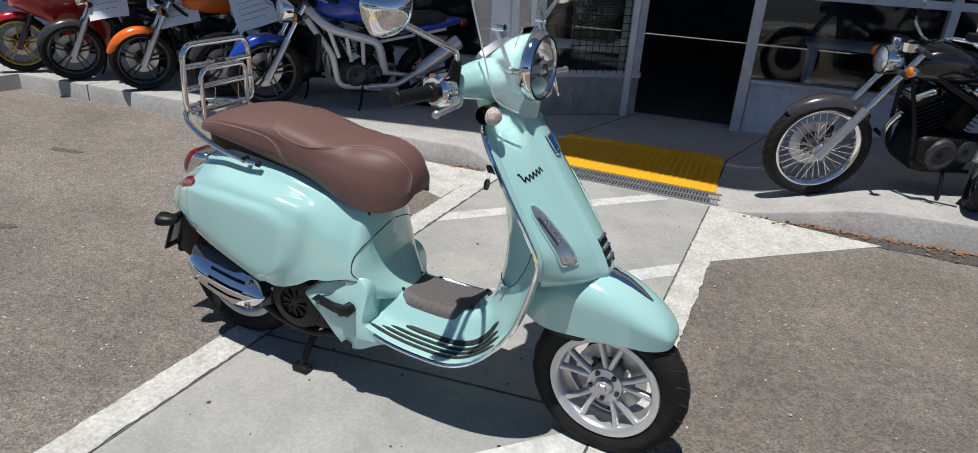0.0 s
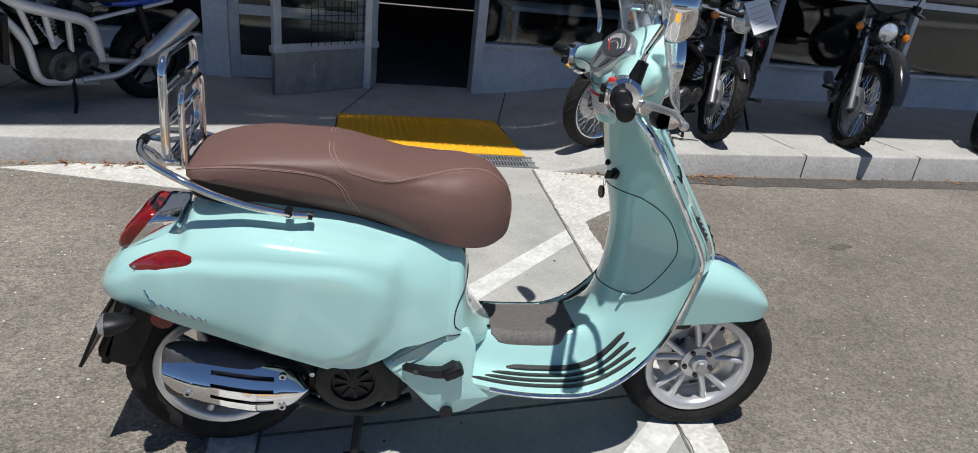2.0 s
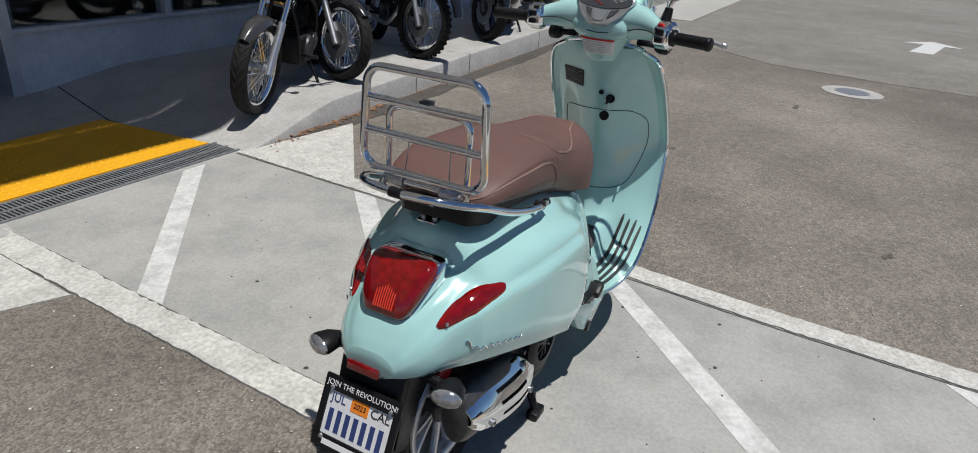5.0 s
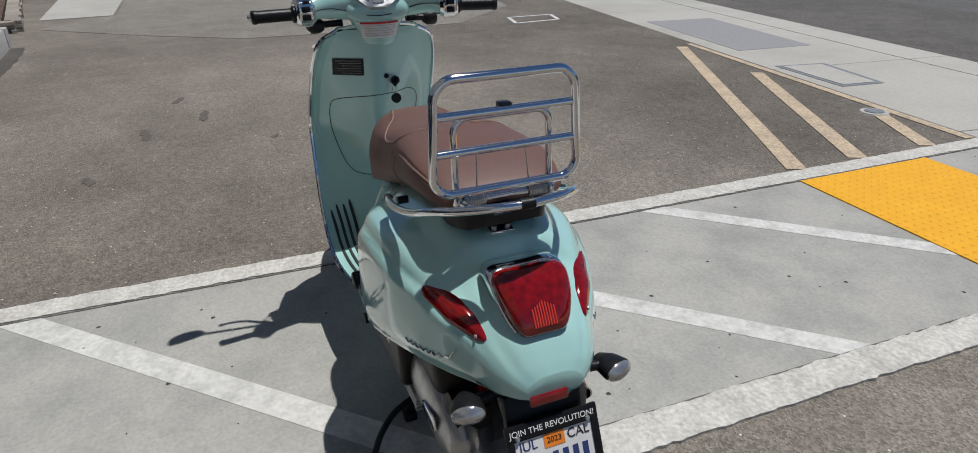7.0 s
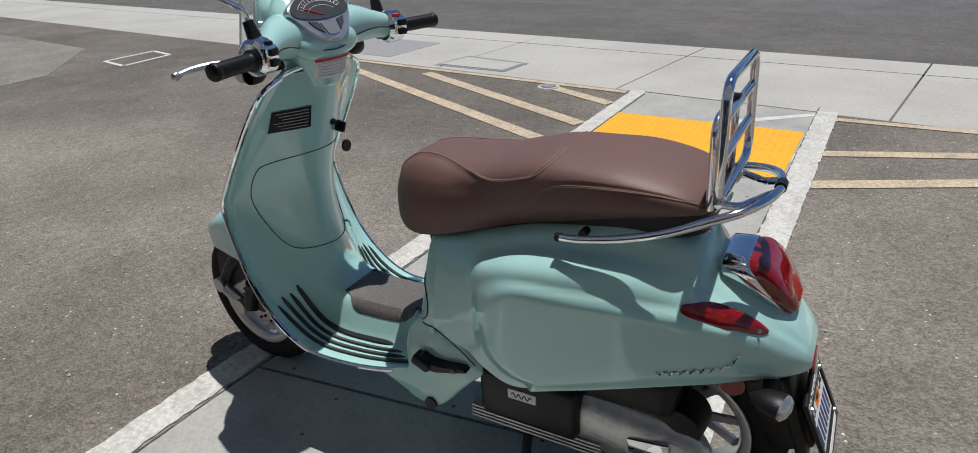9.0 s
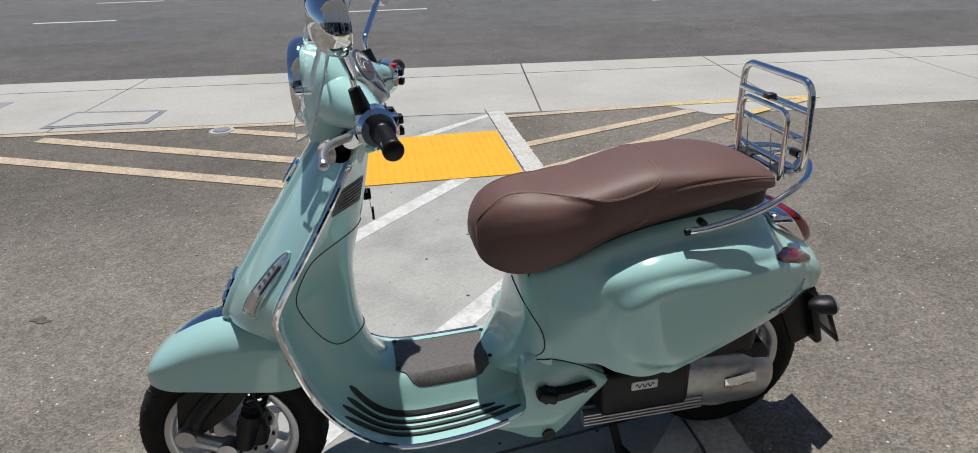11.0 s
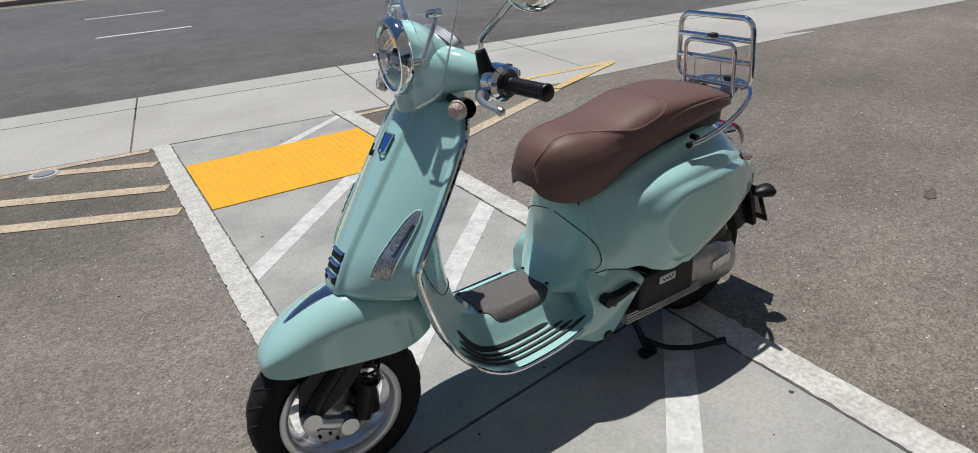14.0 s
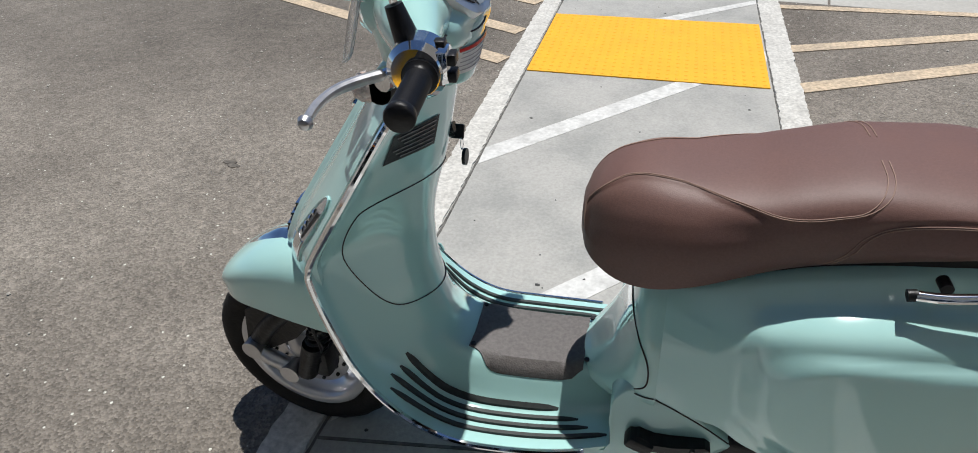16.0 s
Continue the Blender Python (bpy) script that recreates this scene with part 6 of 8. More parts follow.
part("upright_frame", tube(rounded(CY - 0.142, CY + 0.142, 0.832, 1.042, 0.038), 0.0088, 12, closed=True), CHROME, lug, "chrome upright rack frame")
part("inner_frame", tube(rounded(CY - 0.097, CY + 0.097, 0.80, 0.966, 0.028, 0.022)[0:16] + [(lean(0.8) + 0.022, CY - 0.097, 0.80)], 0.0070, 12), CHROME, lug, "chrome inner hoop")
part("inner_frame_leg", cyl((lean(0.8) + 0.022, CY + 0.097, 0.80), (lean(0.94) + 0.022, CY + 0.097, 0.94), 0.0070, n=12), CHROME, lug)
for z in (0.909, 0.977):
    part("cross_bar", cyl((lean(z) + 0.002, CY - 0.140, z), (lean(z) + 0.002, CY + 0.140, z), 0.0082, n=12), CHROME, lug, "chrome cross bar")
part("clip", box(lean(0.977) + 0.0, lean(0.977) + 0.024, CY - 0.012, CY + 0.012, 0.977, 0.990, 0.003), GREY_CAST, lug)
part("hinge_bar", cyl((-0.735, CY - 0.100, 0.812), (-0.735, CY + 0.100, 0.812), 0.0065, n=12), CHROME, lug)
for s in (-1, 1):
    coil = [(-0.735 + 0.0105 * math.cos(k * 0.7), CY + s * (0.045 + 0.045 * k / 110), 0.812 + 0.0105 * math.sin(k * 0.7)) for k in range(111)]
    part("spring", tube(coil, 0.0020, 5), SATIN, lug)
    part("hinge_arm", tube(bent([(-0.735, CY + s * 0.092, 0.812), (-0.77, CY + s * 0.08, 0.806), (-0.79, CY + s * 0.05, 0.812), (-0.824, CY + s * 0.03, 0.825)], 0.02), 0.0075, 10), CHROME, lug)
    part("seat_wire", cyl((lean(0.86) + 0.02, CY + s * 0.055, 0.812), (lean(0.92) + 0.03, CY + s * 0.050, 0.905), 0.0014, n=5), SATIN, lug)
br = part("bracket", joined(moved(box(-0.003, 0.003, -0.020, 0.020, -0.036, 0.036, 0.002), Matrix.Translation((-0.718, CY, 0.766)) @ Matrix.Rotation(radians(-42), 4, "Y")), moved(box(-0.018, 0.018, -0.024, 0.024, -0.003, 0.003, 0.002), Matrix.Translation((-0.700, CY, 0.727)) @ Matrix.Rotation(radians(-12), 4, "Y"))), CHROME, lug, "steel rack bracket on the tail")
for y in (-0.015, 0.015):
    part("bolt", cyl((-0.704, CY + y, 0.725), (-0.706, CY + y, 0.736), 0.006, n=8), SATIN, br)

# ---- rear end: mudguard, number plate, indicators ----
tail_end = new("rear_mudguard")
tail_end.parent = SC
part("tail_tray", box(-0.85, -0.56, -0.085, 0.085, 0.42, 0.475, 0.02), BLACK, tail_end)
part("plate_arm", moved(box(-0.012, 0.012, -0.075, 0.090, -0.115, 0.085, 0.008), Matrix.Translation((-0.912, 0.005, 0.385)) @ Matrix.Rotation(radians(17), 4, "Y")), BLACK, tail_end)
part("inner_flap", moved(box(-0.05, 0.05, -0.07, 0.07, -0.14, 0.10, 0.02), Matrix.Translation((-0.868, 0.0, 0.40)) @ Matrix.Rotation(radians(24), 4, "Y")), BLACK, tail_end)
part("rear_reflector", moved(box(-0.004, 0.004, -0.040, 0.040, -0.011, 0.011, 0.004), Matrix.Translation((-0.932, 0.014, 0.472)) @ Matrix.Rotation(radians(12), 4, "Y")), RED_LENS, tail_end, "red rear reflector")
PL = Matrix.Translation((-0.960, 0.010, 0.354)) @ Matrix.Rotation(radians(24), 4, "Y") @ Matrix(((0, 0, -1, 0), (-1, 0, 0, 0), (0, 1, 0, 0), (0, 0, 0, 1)))
plate = part("number_plate", extruded([(-0.089, -0.058), (0.089, -0.058), (0.089, 0.058), (-0.089, 0.058)], PL, 0.0015), PLATE_WHITE, tail_end, "white number plate in a black frame")
for x0, x1, y0, y1 in ((-0.098, 0.098, 0.046, 0.078), (-0.098, 0.098, -0.080, -0.050), (-0.098, -0.082, -0.050, 0.046), (0.082, 0.098, -0.050, 0.046)):
    part("plate_frame", moved(box(x0, x1, y0, y1, -0.003, 0.0055, 0.002), PL), BLACK, plate)
text_part("frame_text", "JOIN THE REVOLUTION!", 0.0165, WHITE_INK, plate, PL @ Matrix.Translation((0, 0.062, 0.0058)))
text_part("month_text", "JUL", 0.026, INK, plate, PL @ Matrix.Translation((-0.055, 0.032, 0.0022)))
text_part("state_text", "CAL", 0.026, BLACK_INK, plate, PL @ Matrix.Translation((0.052, 0.032, 0.0022)))
sticker = part("year_sticker", moved(box(-0.022, 0.022, 0.018, 0.045, 0.0014, 0.0024), PL), ORANGE_STICKER, plate, smooth=False)
text_part("year_text", "2023", 0.016, BLACK_INK, sticker, PL @ Matrix.Translation((0.0, 0.032, 0.0028)))
for k in range(7):
    part("number_bar", moved(box(-0.072 + k * 0.0215, -0.072 + k * 0.0215 + 0.012, -0.040, 0.008, 0.0014, 0.0024), PL), INK, plate, smooth=False)
part("print_bar", moved(box(-0.07, 0.07, -0.070, -0.058, 0.0055, 0.0062), PL), WHITE_INK, plate, smooth=False)
for x, y in ((-0.075, 0.052), (0.075, 0.052), (-0.075, -0.056), (0.075, -0.056)):
    part("plate_bolt", moved(lathe([(0.005, 0.0), (0.009, 0.0), (0.009, 0.004), (0.005, 0.006)], 8, "z", (x, y, 0)), PL), SATIN, plate)
for s in (-1, 1):
    ind = part("indicator", moved(lathe([(-0.052, 0.0), (-0.045, 0.010), (-0.020, 0.022), (0.008, 0.026), (0.016, 0.025)], 24, "x"), Matrix.Translation((-0.880, s * 0.160, 0.452)) @ Matrix.Rotation(math.pi - s * 0.25, 4, "Z") @ Matrix.Scale(1.35, 4, (0, 1, 0)) @ Matrix.Scale(0.88, 4, (0, 0, 1))), BLACK, SC, "black rear indicator with clear lens")
    part("lens", moved(lathe([(0.010, 0.0255), (0.020, 0.024), (0.028, 0.016), (0.032, 0.0)], 24, "x"), Matrix.Translation((-0.880, s * 0.160, 0.452)) @ Matrix.Rotation(math.pi - s * 0.25, 4, "Z") @ Matrix.Scale(1.35, 4, (0, 1, 0)) @ Matrix.Scale(0.88, 4, (0, 0, 1))), CLEAR_LENS, ind)
    part("stalk", cyl((-0.86, s * 0.075, 0.458), (-0.866, s * 0.150, 0.453), 0.011, n=12), BLACK, ind)
    part("side_reflector", cyl((-0.795, s * 0.088, 0.425), (-0.795, s * 0.100, 0.425), 0.026, n=20), RED_LENS, tail_end, "round red side reflector")

# ---- engine, exhaust, stand ----
engine = new("engine")
engine.parent = SC
part("crankcase", box(-0.66, -0.20, -0.125, 0.12, 0.185, 0.40, 0.045, 4), ENGINE, engine, "black engine case")
part("under_tray", box(-0.60, -0.10, -0.15, 0.15, 0.36, 0.46, 0.03), BLACK, engine)
shroud = part("fan_shroud", lathe([(-0.120, 0.0), (-0.120, 0.098), (-0.148, 0.094), (-0.158, 0.080), (-0.160, 0.055), (-0.150, 0.052), (-0.150, 0.0)], 44, "y", (-0.352, 0, 0.272)), ENGINE, engine, "black fan shroud")
fan = part("fan", lathe([(-0.146, 0.0), (-0.146, 0.050), (-0.148, 0.050), (-0.156, 0.014), (-0.158, 0.0)], 32, "y", (-0.352, 0, 0.272)), ENGINE, shroud)
for k in range(9):
    a = 2 * math.pi * k / 9
    part("fan_blade", moved(box(0.016, 0.048, -0.158, -0.150, -0.003, 0.003, 0.001), Matrix.Translation((-0.352, 0, 0.272)) @ Matrix.Rotation(a, 4, "Y")), BLACK, shroud)
part("shroud_side", box(-0.44, -0.225, -0.145, -0.08, 0.185, 0.325, 0.03, 3), ENGINE, engine)
for x, z in ((-0.452, 0.288), (-0.43, 0.222)):
    part("bolt", cyl((x, -0.12, z), (x, -0.142, z), 0.007, n=6), SATIN, engine)
part("exhaust_pipe", tube([tuple(p) for p in spline([(-0.20, -0.10, 0.175), (-0.30, -0.13, 0.165), (-0.40, -0.14, 0.185), (-0.50, -0.14, 0.225)], 24)], 0.016, 12), ENGINE, engine)
# silencer along the wheel
ms = [(-0.795, 0.300, 0.020, 0.050), (-0.785, 0.302, 0.036, 0.068), (-0.75, 0.298, 0.046, 0.078), (-0.66, 0.288, 0.048, 0.080), (-0.56, 0.270, 0.046, 0.070), (-0.49, 0.250, 0.038, 0.055), (-0.46, 0.240, 0.020, 0.030)]
rows = []
for x, z, ry, rz in [tuple(p) for p in spline(ms, 26)]:
    rows.append([(x, -0.125 + ry * math.cos(a), z + rz * math.sin(a)) for a in [2 * math.pi * k / 28 for k in range(28)]])
silencer = part("silencer", grid_mesh(rows, close_v=True, cap=True), GREY_CAST, engine, "grey silencer", autosmooth=60)


def guard(u, v):
    """A place on the chrome heat guard: u along, v up, both 0 to 1."""
    x = -0.788 + 0.328 * u
    top = np.interp(x, (-0.788, -0.778, -0.753, -0.70, -0.657, -0.515, -0.485, -0.468, -0.460), (0.341, 0.352, 0.359, 0.356, 0.349, 0.322, 0.303, 0.284, 0.270))
    bot = np.interp(x, (-0.788, -0.778, -0.759, -0.694, -0.64, -0.588, -0.54, -0.495, -0.472, -0.460), (0.296, 0.280, 0.262, 0.235, 0.215, 0.202, 0.204, 0.220, 0.244, 0.264))
    z = bot + (top - bot) * v
    y = -0.148 - 0.050 * (1 - abs(2 * v ** 0.6 - 1) ** 2.4) * (1 - 0.5 * abs(2 * u - 1) ** 3.5)
    return Vector((x, y, z))


def guard_rows(u0, u1, v0, v1, n=20, m=10, out=0.0):
    return [[guard(u0 + (u1 - u0) * i / n, v0 + (v1 - v0) * j / m) - Vector((0, out, 0)) for j in range(m + 1)] for i in range(n + 1)]


def shell_of(rows, t=0.004):
    back = [[p + Vector((0, t, 0)) for p in r[::-1]] for r in rows]
    return grid_mesh([a + b for a, b in zip(rows, back)], close_v=True, cap=True)


SLOT = ((0.33, 0.40), (0.54, 0.61), (0.75, 0.82))
us = [0.33 * k / 10 for k in range(10)] + [0.33 + 0.43 * k / 14 for k in range(14)] + [0.76 + 0.24 * k / 8 for k in range(9)]
vs = sorted([0.11 * k for k in range(4)] + [v for ab in SLOT for v in ab] + [0.365, 0.47, 0.575, 0.68, 0.785, 0.88, 0.94, 1.0])


def solid(i, j):
    if not (0 <= i < len(us) - 1 and 0 <= j < len(vs) - 1):
        return False
    u, v = (us[i] + us[i + 1]) / 2, (vs[j] + vs[j + 1]) / 2
    return not (0.33 < u < 0.76 and any(a < v < b for a, b in SLOT))


guard_bm = bmesh.new()
face_v = [[guard_bm.verts.new(guard(u, v)) for v in vs] for u in us]
back_v = [[guard_bm.verts.new(guard(u, v) + Vector((0, 0.004, 0))) for v in vs] for u in us]
for i in range(len(us) - 1):
    for j in range(len(vs) - 1):
        if not solid(i, j):
            continue
        ring = [(i, j), (i + 1, j), (i + 1, j + 1), (i, j + 1)]
        guard_bm.faces.new([face_v[p][q] for p, q in ring])
        guard_bm.faces.new([back_v[p][q] for p, q in ring[::-1]])
        for (p, q), near in zip(zip(ring, ring[1:] + ring[:1]), ((i, j - 1), (i + 1, j), (i, j + 1), (i - 1, j))):
            if not solid(*near):
                guard_bm.faces.new([face_v[q[0]][q[1]], face_v[p[0]][p[1]], back_v[p[0]][p[1]], back_v[q[0]][q[1]]])
for v in [v for v in guard_bm.verts if not v.link_faces]:
    guard_bm.verts.remove(v)
hg = part("heat_guard", guard_bm, CHROME, silencer, "chrome slotted exhaust heat guard", autosmooth=50)
for a, b in SLOT:
    part("slot_liner", shell_of(guard_rows(0.32, 0.77, a - 0.02, b + 0.02, 12, 3, -0.009), 0.003), BLACK, hg)
for u, v in ((0.82, 0.84), (0.18, 0.30), (0.82, 0.22)):
    p = guard(u, v)
    part("guard_bolt", cyl(p + Vector((0, 0.004, 0)), p - Vector((0, 0.006, 0)), 0.009, n=14), SATIN, hg)
    part("bolt_socket", cyl(p - Vector((0, 0.005, 0)), p - Vector((0, 0.0072, 0)), 0.0045, n=6), BLACK_INK, hg)

# transmission on the left
tr = [(-0.30, 0.285, 0.030, 0.045), (-0.36, 0.285, 0.040, 0.070), (-0.46, 0.270, 0.046, 0.080), (-0.58, 0.255, 0.048, 0.086), (-0.68, 0.240, 0.046, 0.086), (-0.745, 0.232, 0.038, 0.070), (-0.775, 0.228, 0.018, 0.040)]
rows = []
for x, z, ry, rz in [tuple(p) for p in spline(tr, 28)]:
    rows.append([(x, 0.125 + ry * math.cos(a), z + rz * math.sin(a)) for a in [2 * math.pi * k / 28 for k in range(28)]])
trans = part("transmission_case", grid_mesh(rows, close_v=True, cap=True), CAST, engine, "bare cast transmission case", autosmooth=60)
part("case_emblem", moved(box(-0.045, 0.045, -0.002, 0.006, -0.018, 0.018, 0.004), Matrix.Translation((-0.655, 0.172, 0.262)) @ Matrix.Rotation(radians(8), 4, "Y") @ Matrix.Rotation(radians(0), 4, "Z")), CHROME, trans, "chrome emblem")
for k in range(4):
    part("cooling_fin", box(-0.55, -0.22, 0.150, 0.176, 0.192 + 0.010 * k, 0.197 + 0.010 * k, 0.001), CAST, trans)
cover = part("belt_cover", box(-0.50, -0.255, 0.10, 0.196, 0.225, 0.365, 0.02, 3), BLACK, engine, "black plastic belt cover")
part("name_tag", box(-0.405, -0.335, 0.1955, 0.199, 0.304, 0.330, 0.003), LABEL_WHITE, cover, "small pale name tag")
part("tag_mark", tube([(-0.345 - 0.05 * t, 0.1995, 0.317 + 0.006 * math.sin(t * 22)) for t in [k / 24 for k in range(25)]], 0.0014, 4), BLACK_INK, cover)
part("air_box", box(-0.70, -0.36, 0.06, 0.165, 0.33, 0.44, 0.03, 3), BLACK, engine)
for x in (-0.44, -0.53):
    part("bolt", cyl((x, 0.16, 0.40), (x, 0.169, 0.40), 0.008, n=6), GREY_CAST, engine)
part("clutch_end", lathe([(0.06, 0.0), (0.06, 0.06), (0.14, 0.052), (0.15, 0.0)], 28, "y", (-0.70, 0, 0.30)), ENGINE, engine)
part("rear_shock", cyl((-0.70, 0.105, 0.30), (-0.62, 0.10, 0.50), 0.022, n=14), ENGINE, engine)

stand = new("centre_stand")
stand.parent = SC
for s in (-1, 1):
    part("stand_leg", tube(bent([(-0.325, s * 0.06, 0.175), (-0.335, s * 0.11, 0.10), (-0.345, s * 0.15, 0.022)], 0.04), 0.012, 12), ENGINE, stand, "black stand leg")
    part("stand_foot", box(-0.375, -0.315, s * 0.15 - 0.018, s * 0.15 + 0.018, 0.004, 0.03, 0.006), BLACK, stand)
part("stand_cross", cyl((-0.335, -0.10, 0.11), (-0.335, 0.10, 0.11), 0.010, n=12), ENGINE, stand)
part("foot_lever", tube(bent([(-0.345, 0.14, 0.06), (-0.37, 0.20, 0.05), (-0.44, 0.255, 0.048), (-0.53, 0.295, 0.055)], 0.03), 0.009, 10), ENGINE, stand, "black stand lever")
part("lever_tip", cyl((-0.515, 0.288, 0.054), (-0.545, 0.302, 0.058), 0.012, n=12), BLACK, stand)
# kick start and side stand stub on the right
part("link", cyl((-0.30, -0.09, 0.17), (-0.27, -0.13, 0.175), 0.010, n=10), SATIN, stand)
# ---- markings beside the path ----
for p, q, w in (((3.90, -4.03), (0.69, -2.345), 0.11), ((2.62, -3.84), (0.68, -2.79), 0.11), ((1.30, -3.68), (0.66, -3.33), 0.10), ((4.0, -4.20), (0.65, -3.686), 0.07)):
    paint("hatch_line", ribbon(p, q, w), PALE_YELLOW, "faded pale hatch line on the asphalt", 0.005)
for p, q, w in (((-0.76, -3.40), (-2.1, -3.34), 0.07), ((-0.78, -2.68), (-2.25, -3.13), 0.09), ((-0.78, -2.18), (-2.35, -2.83), 0.10)):
    paint("hatch_line", ribbon(p, q, w), PALE_YELLOW, "faded pale hatch line on the asphalt", 0.005)
paint("apron", [(-2.05, -3.40), (-2.32, -2.98), (-5.62, -2.60), (-4.7, -3.12)], WALK, "pale concrete driveway apron", 0.0035)
for p, q, z in (((-2.1, -3.34), (-3.36, -3.20), 0.0075), ((-2.35, -2.83), (-3.27, -3.166), 0.0115)):
    paint("hatch_line", ribbon(p, q, 0.08), YELLOW_LINE, "yellow hatch line on the apron", z)

cover = thing("utility_cover", "rectangular concrete utility cover set in the pavement", "utility cover")
part("frame_ring", slab([(2.74, -4.16), (1.92, -4.06), (1.86, -4.45), (2.63, -4.63)], -0.05, 0.008), STEEL_GRATE, cover, smooth=False)
part("lid", slab([(2.69, -4.20), (1.96, -4.11), (1.91, -4.41), (2.60, -4.57)], -0.05, 0.011), WALK, cover, smooth=False)
patch = paint("pavement_patch", [(5.5, -4.70), (3.45, -4.38), (3.34, -5.22), (5.34, -5.58)], mat("grey_slab", (0.27, 0.27, 0.275), 0.85, noise_scale=40, noise_amount=0.1), "darker grey slab let into the pavement", 0.0065)
for sx, sy in ((1.30, -3.66),):
    lid = thing("valve_lid", "small round valve lid in a broken concrete collar", "valve lid")
    part("collar", lathe([(-0.02, 0.0), (0.012, 0.0), (0.012, 0.09), (-0.02, 0.11)], 14, "z", (sx, sy, 0)), KERB, lid)
    part("cap", lathe([(0.010, 0.0), (0.018, 0.0), (0.018, 0.06), (0.010, 0.065)], 20, "z", (sx, sy, 0)), STEEL_GRATE, lid)
drive = paint("driveway", [(8.9, 2.6), (7.6, 1.2), (6.75, 0.1), (6.6, -1.2), (6.62, -2.6), (7.95, -3.85), (60, -12.4), (60, 3.6), (20, 2.0), (10, 1.7)], asphalt_mat("pale_asphalt", (0.22, 0.205, 0.18), (0.27, 0.255, 0.225), (0.14, 0.13, 0.12), 0.3), "paler worn paving of the driveway", 0.0045, "driveway")
paint("paving_strip", [(9.9, 2.72), (9.95, 1.76), (22, 1.95), (22, 3.45)], WALK, "pale concrete strip beside the planter", 0.0085, "paving")
for p, q in (((6.22, -3.21), (6.74, -3.33)), ((6.74, -3.33), (6.72, -3.96)), ((6.72, -3.96), (6.26, -3.84)), ((6.26, -3.84), (6.22, -3.21))):
    paint("box_mark", ribbon(p, q, 0.05), WHITE_PAINT, "white painted box outline on the asphalt", 0.0055)
paint("arrow_mark", [(9.7, -1.45), (10.9, -1.70), (10.9, -1.42), (11.4, -1.85), (10.9, -2.25), (10.9, -1.98), (9.7, -1.75)], WHITE_PAINT, "white arrow painted on the driveway", 0.0095)
mh = thing("manhole_cover", "round iron manhole cover with a pale collar", "manhole cover")
part("collar", lathe([(-0.03, 0.0), (0.006, 0.0), (0.006, 0.285), (-0.03, 0.285)], 32, "z", (5.75, -0.82, 0)), KERB, mh)
part("lid", lathe([(0.0, 0.0), (0.010, 0.0), (0.010, 0.16), (0.0, 0.16)], 32, "z", (5.75, -0.82, 0)), STEEL_GRATE, mh)
rnd = random.Random(3)
gx = [1.15 + 0.13 * k for k in range(49)]
gutter = [(x, kerb_y(x) - 0.02) for x in gx] + [(x, kerb_y(x) - 0.16 - 0.02 * math.sin(x * 3.1) - rnd.uniform(0, 0.03)) for x in gx[::-1]]
paint("gutter_strip", gutter, asphalt_mat("gutter_asphalt", (0.085, 0.078, 0.07), (0.11, 0.10, 0.09), (0.05, 0.045, 0.04), 1.2, False), "darker asphalt strip along the foot of the kerb", 0.0035)
STAIN = mat("oil_stain", (0.105, 0.094, 0.08), 0.8, noise_scale=60, noise_amount=0.35)
for k, (x, y, r) in enumerate(((2.18, 1.24, 0.06), (3.0, 0.99, 0.10), (3.34, 0.62, 0.09), (3.9, 0.8, 0.08), (2.6, 0.2, 0.04), (-1.9, 0.9, 0.05), (-2.3, 0.1, 0.06), (-3.1, 1.0, 0.08), (4.6, -0.4, 0.07), (-1.7, -1.5, 0.04), (1.6, -1.1, 0.04))):
    rnd = random.Random(k + 20)
    pts = []
    for q in range(26):
        a = q / 26 * 2 * math.pi
        rr = r * (0.65 + 0.35 * math.sin(2 * a + k) + rnd.uniform(-0.16, 0.16))
        pts.append((x + 1.5 * rr * math.cos(a), y + 0.7 * rr * math.sin(a)))
    paint("oil_stain", pts, STAIN, "dark oil stain on the asphalt", 0.003, "stain")
GUM = mat("dark_gum", (0.05, 0.05, 0.048), 0.7)
bm = bmesh.new()
rnd = random.Random(23)
for k in range(90):
    y = rnd.uniform(-3.4, 2.1)
    x = strip_x(rnd.uniform(-0.57, 0.56), y)
    r = rnd.choice((0.003, 0.004, 0.005, 0.008))
    a = rnd.uniform(0, 6.3)
    ring = [bm.verts.new((x + r * rnd.uniform(0.7, 1.3) * math.cos(a + q * 0.8976), y + r * rnd.uniform(0.7, 1.3) * math.sin(a + q * 0.8976), 0.0042)) for q in range(7)]
    top = bm.verts.new((x, y, 0.0072))
    for q in range(7):
        bm.faces.new([ring[q], ring[(q + 1) % 7], top])
tagged(part("gum_spots", bm, GUM, smooth=False), "dark gum spots and grit on the concrete path", "grit", kind="stuff")
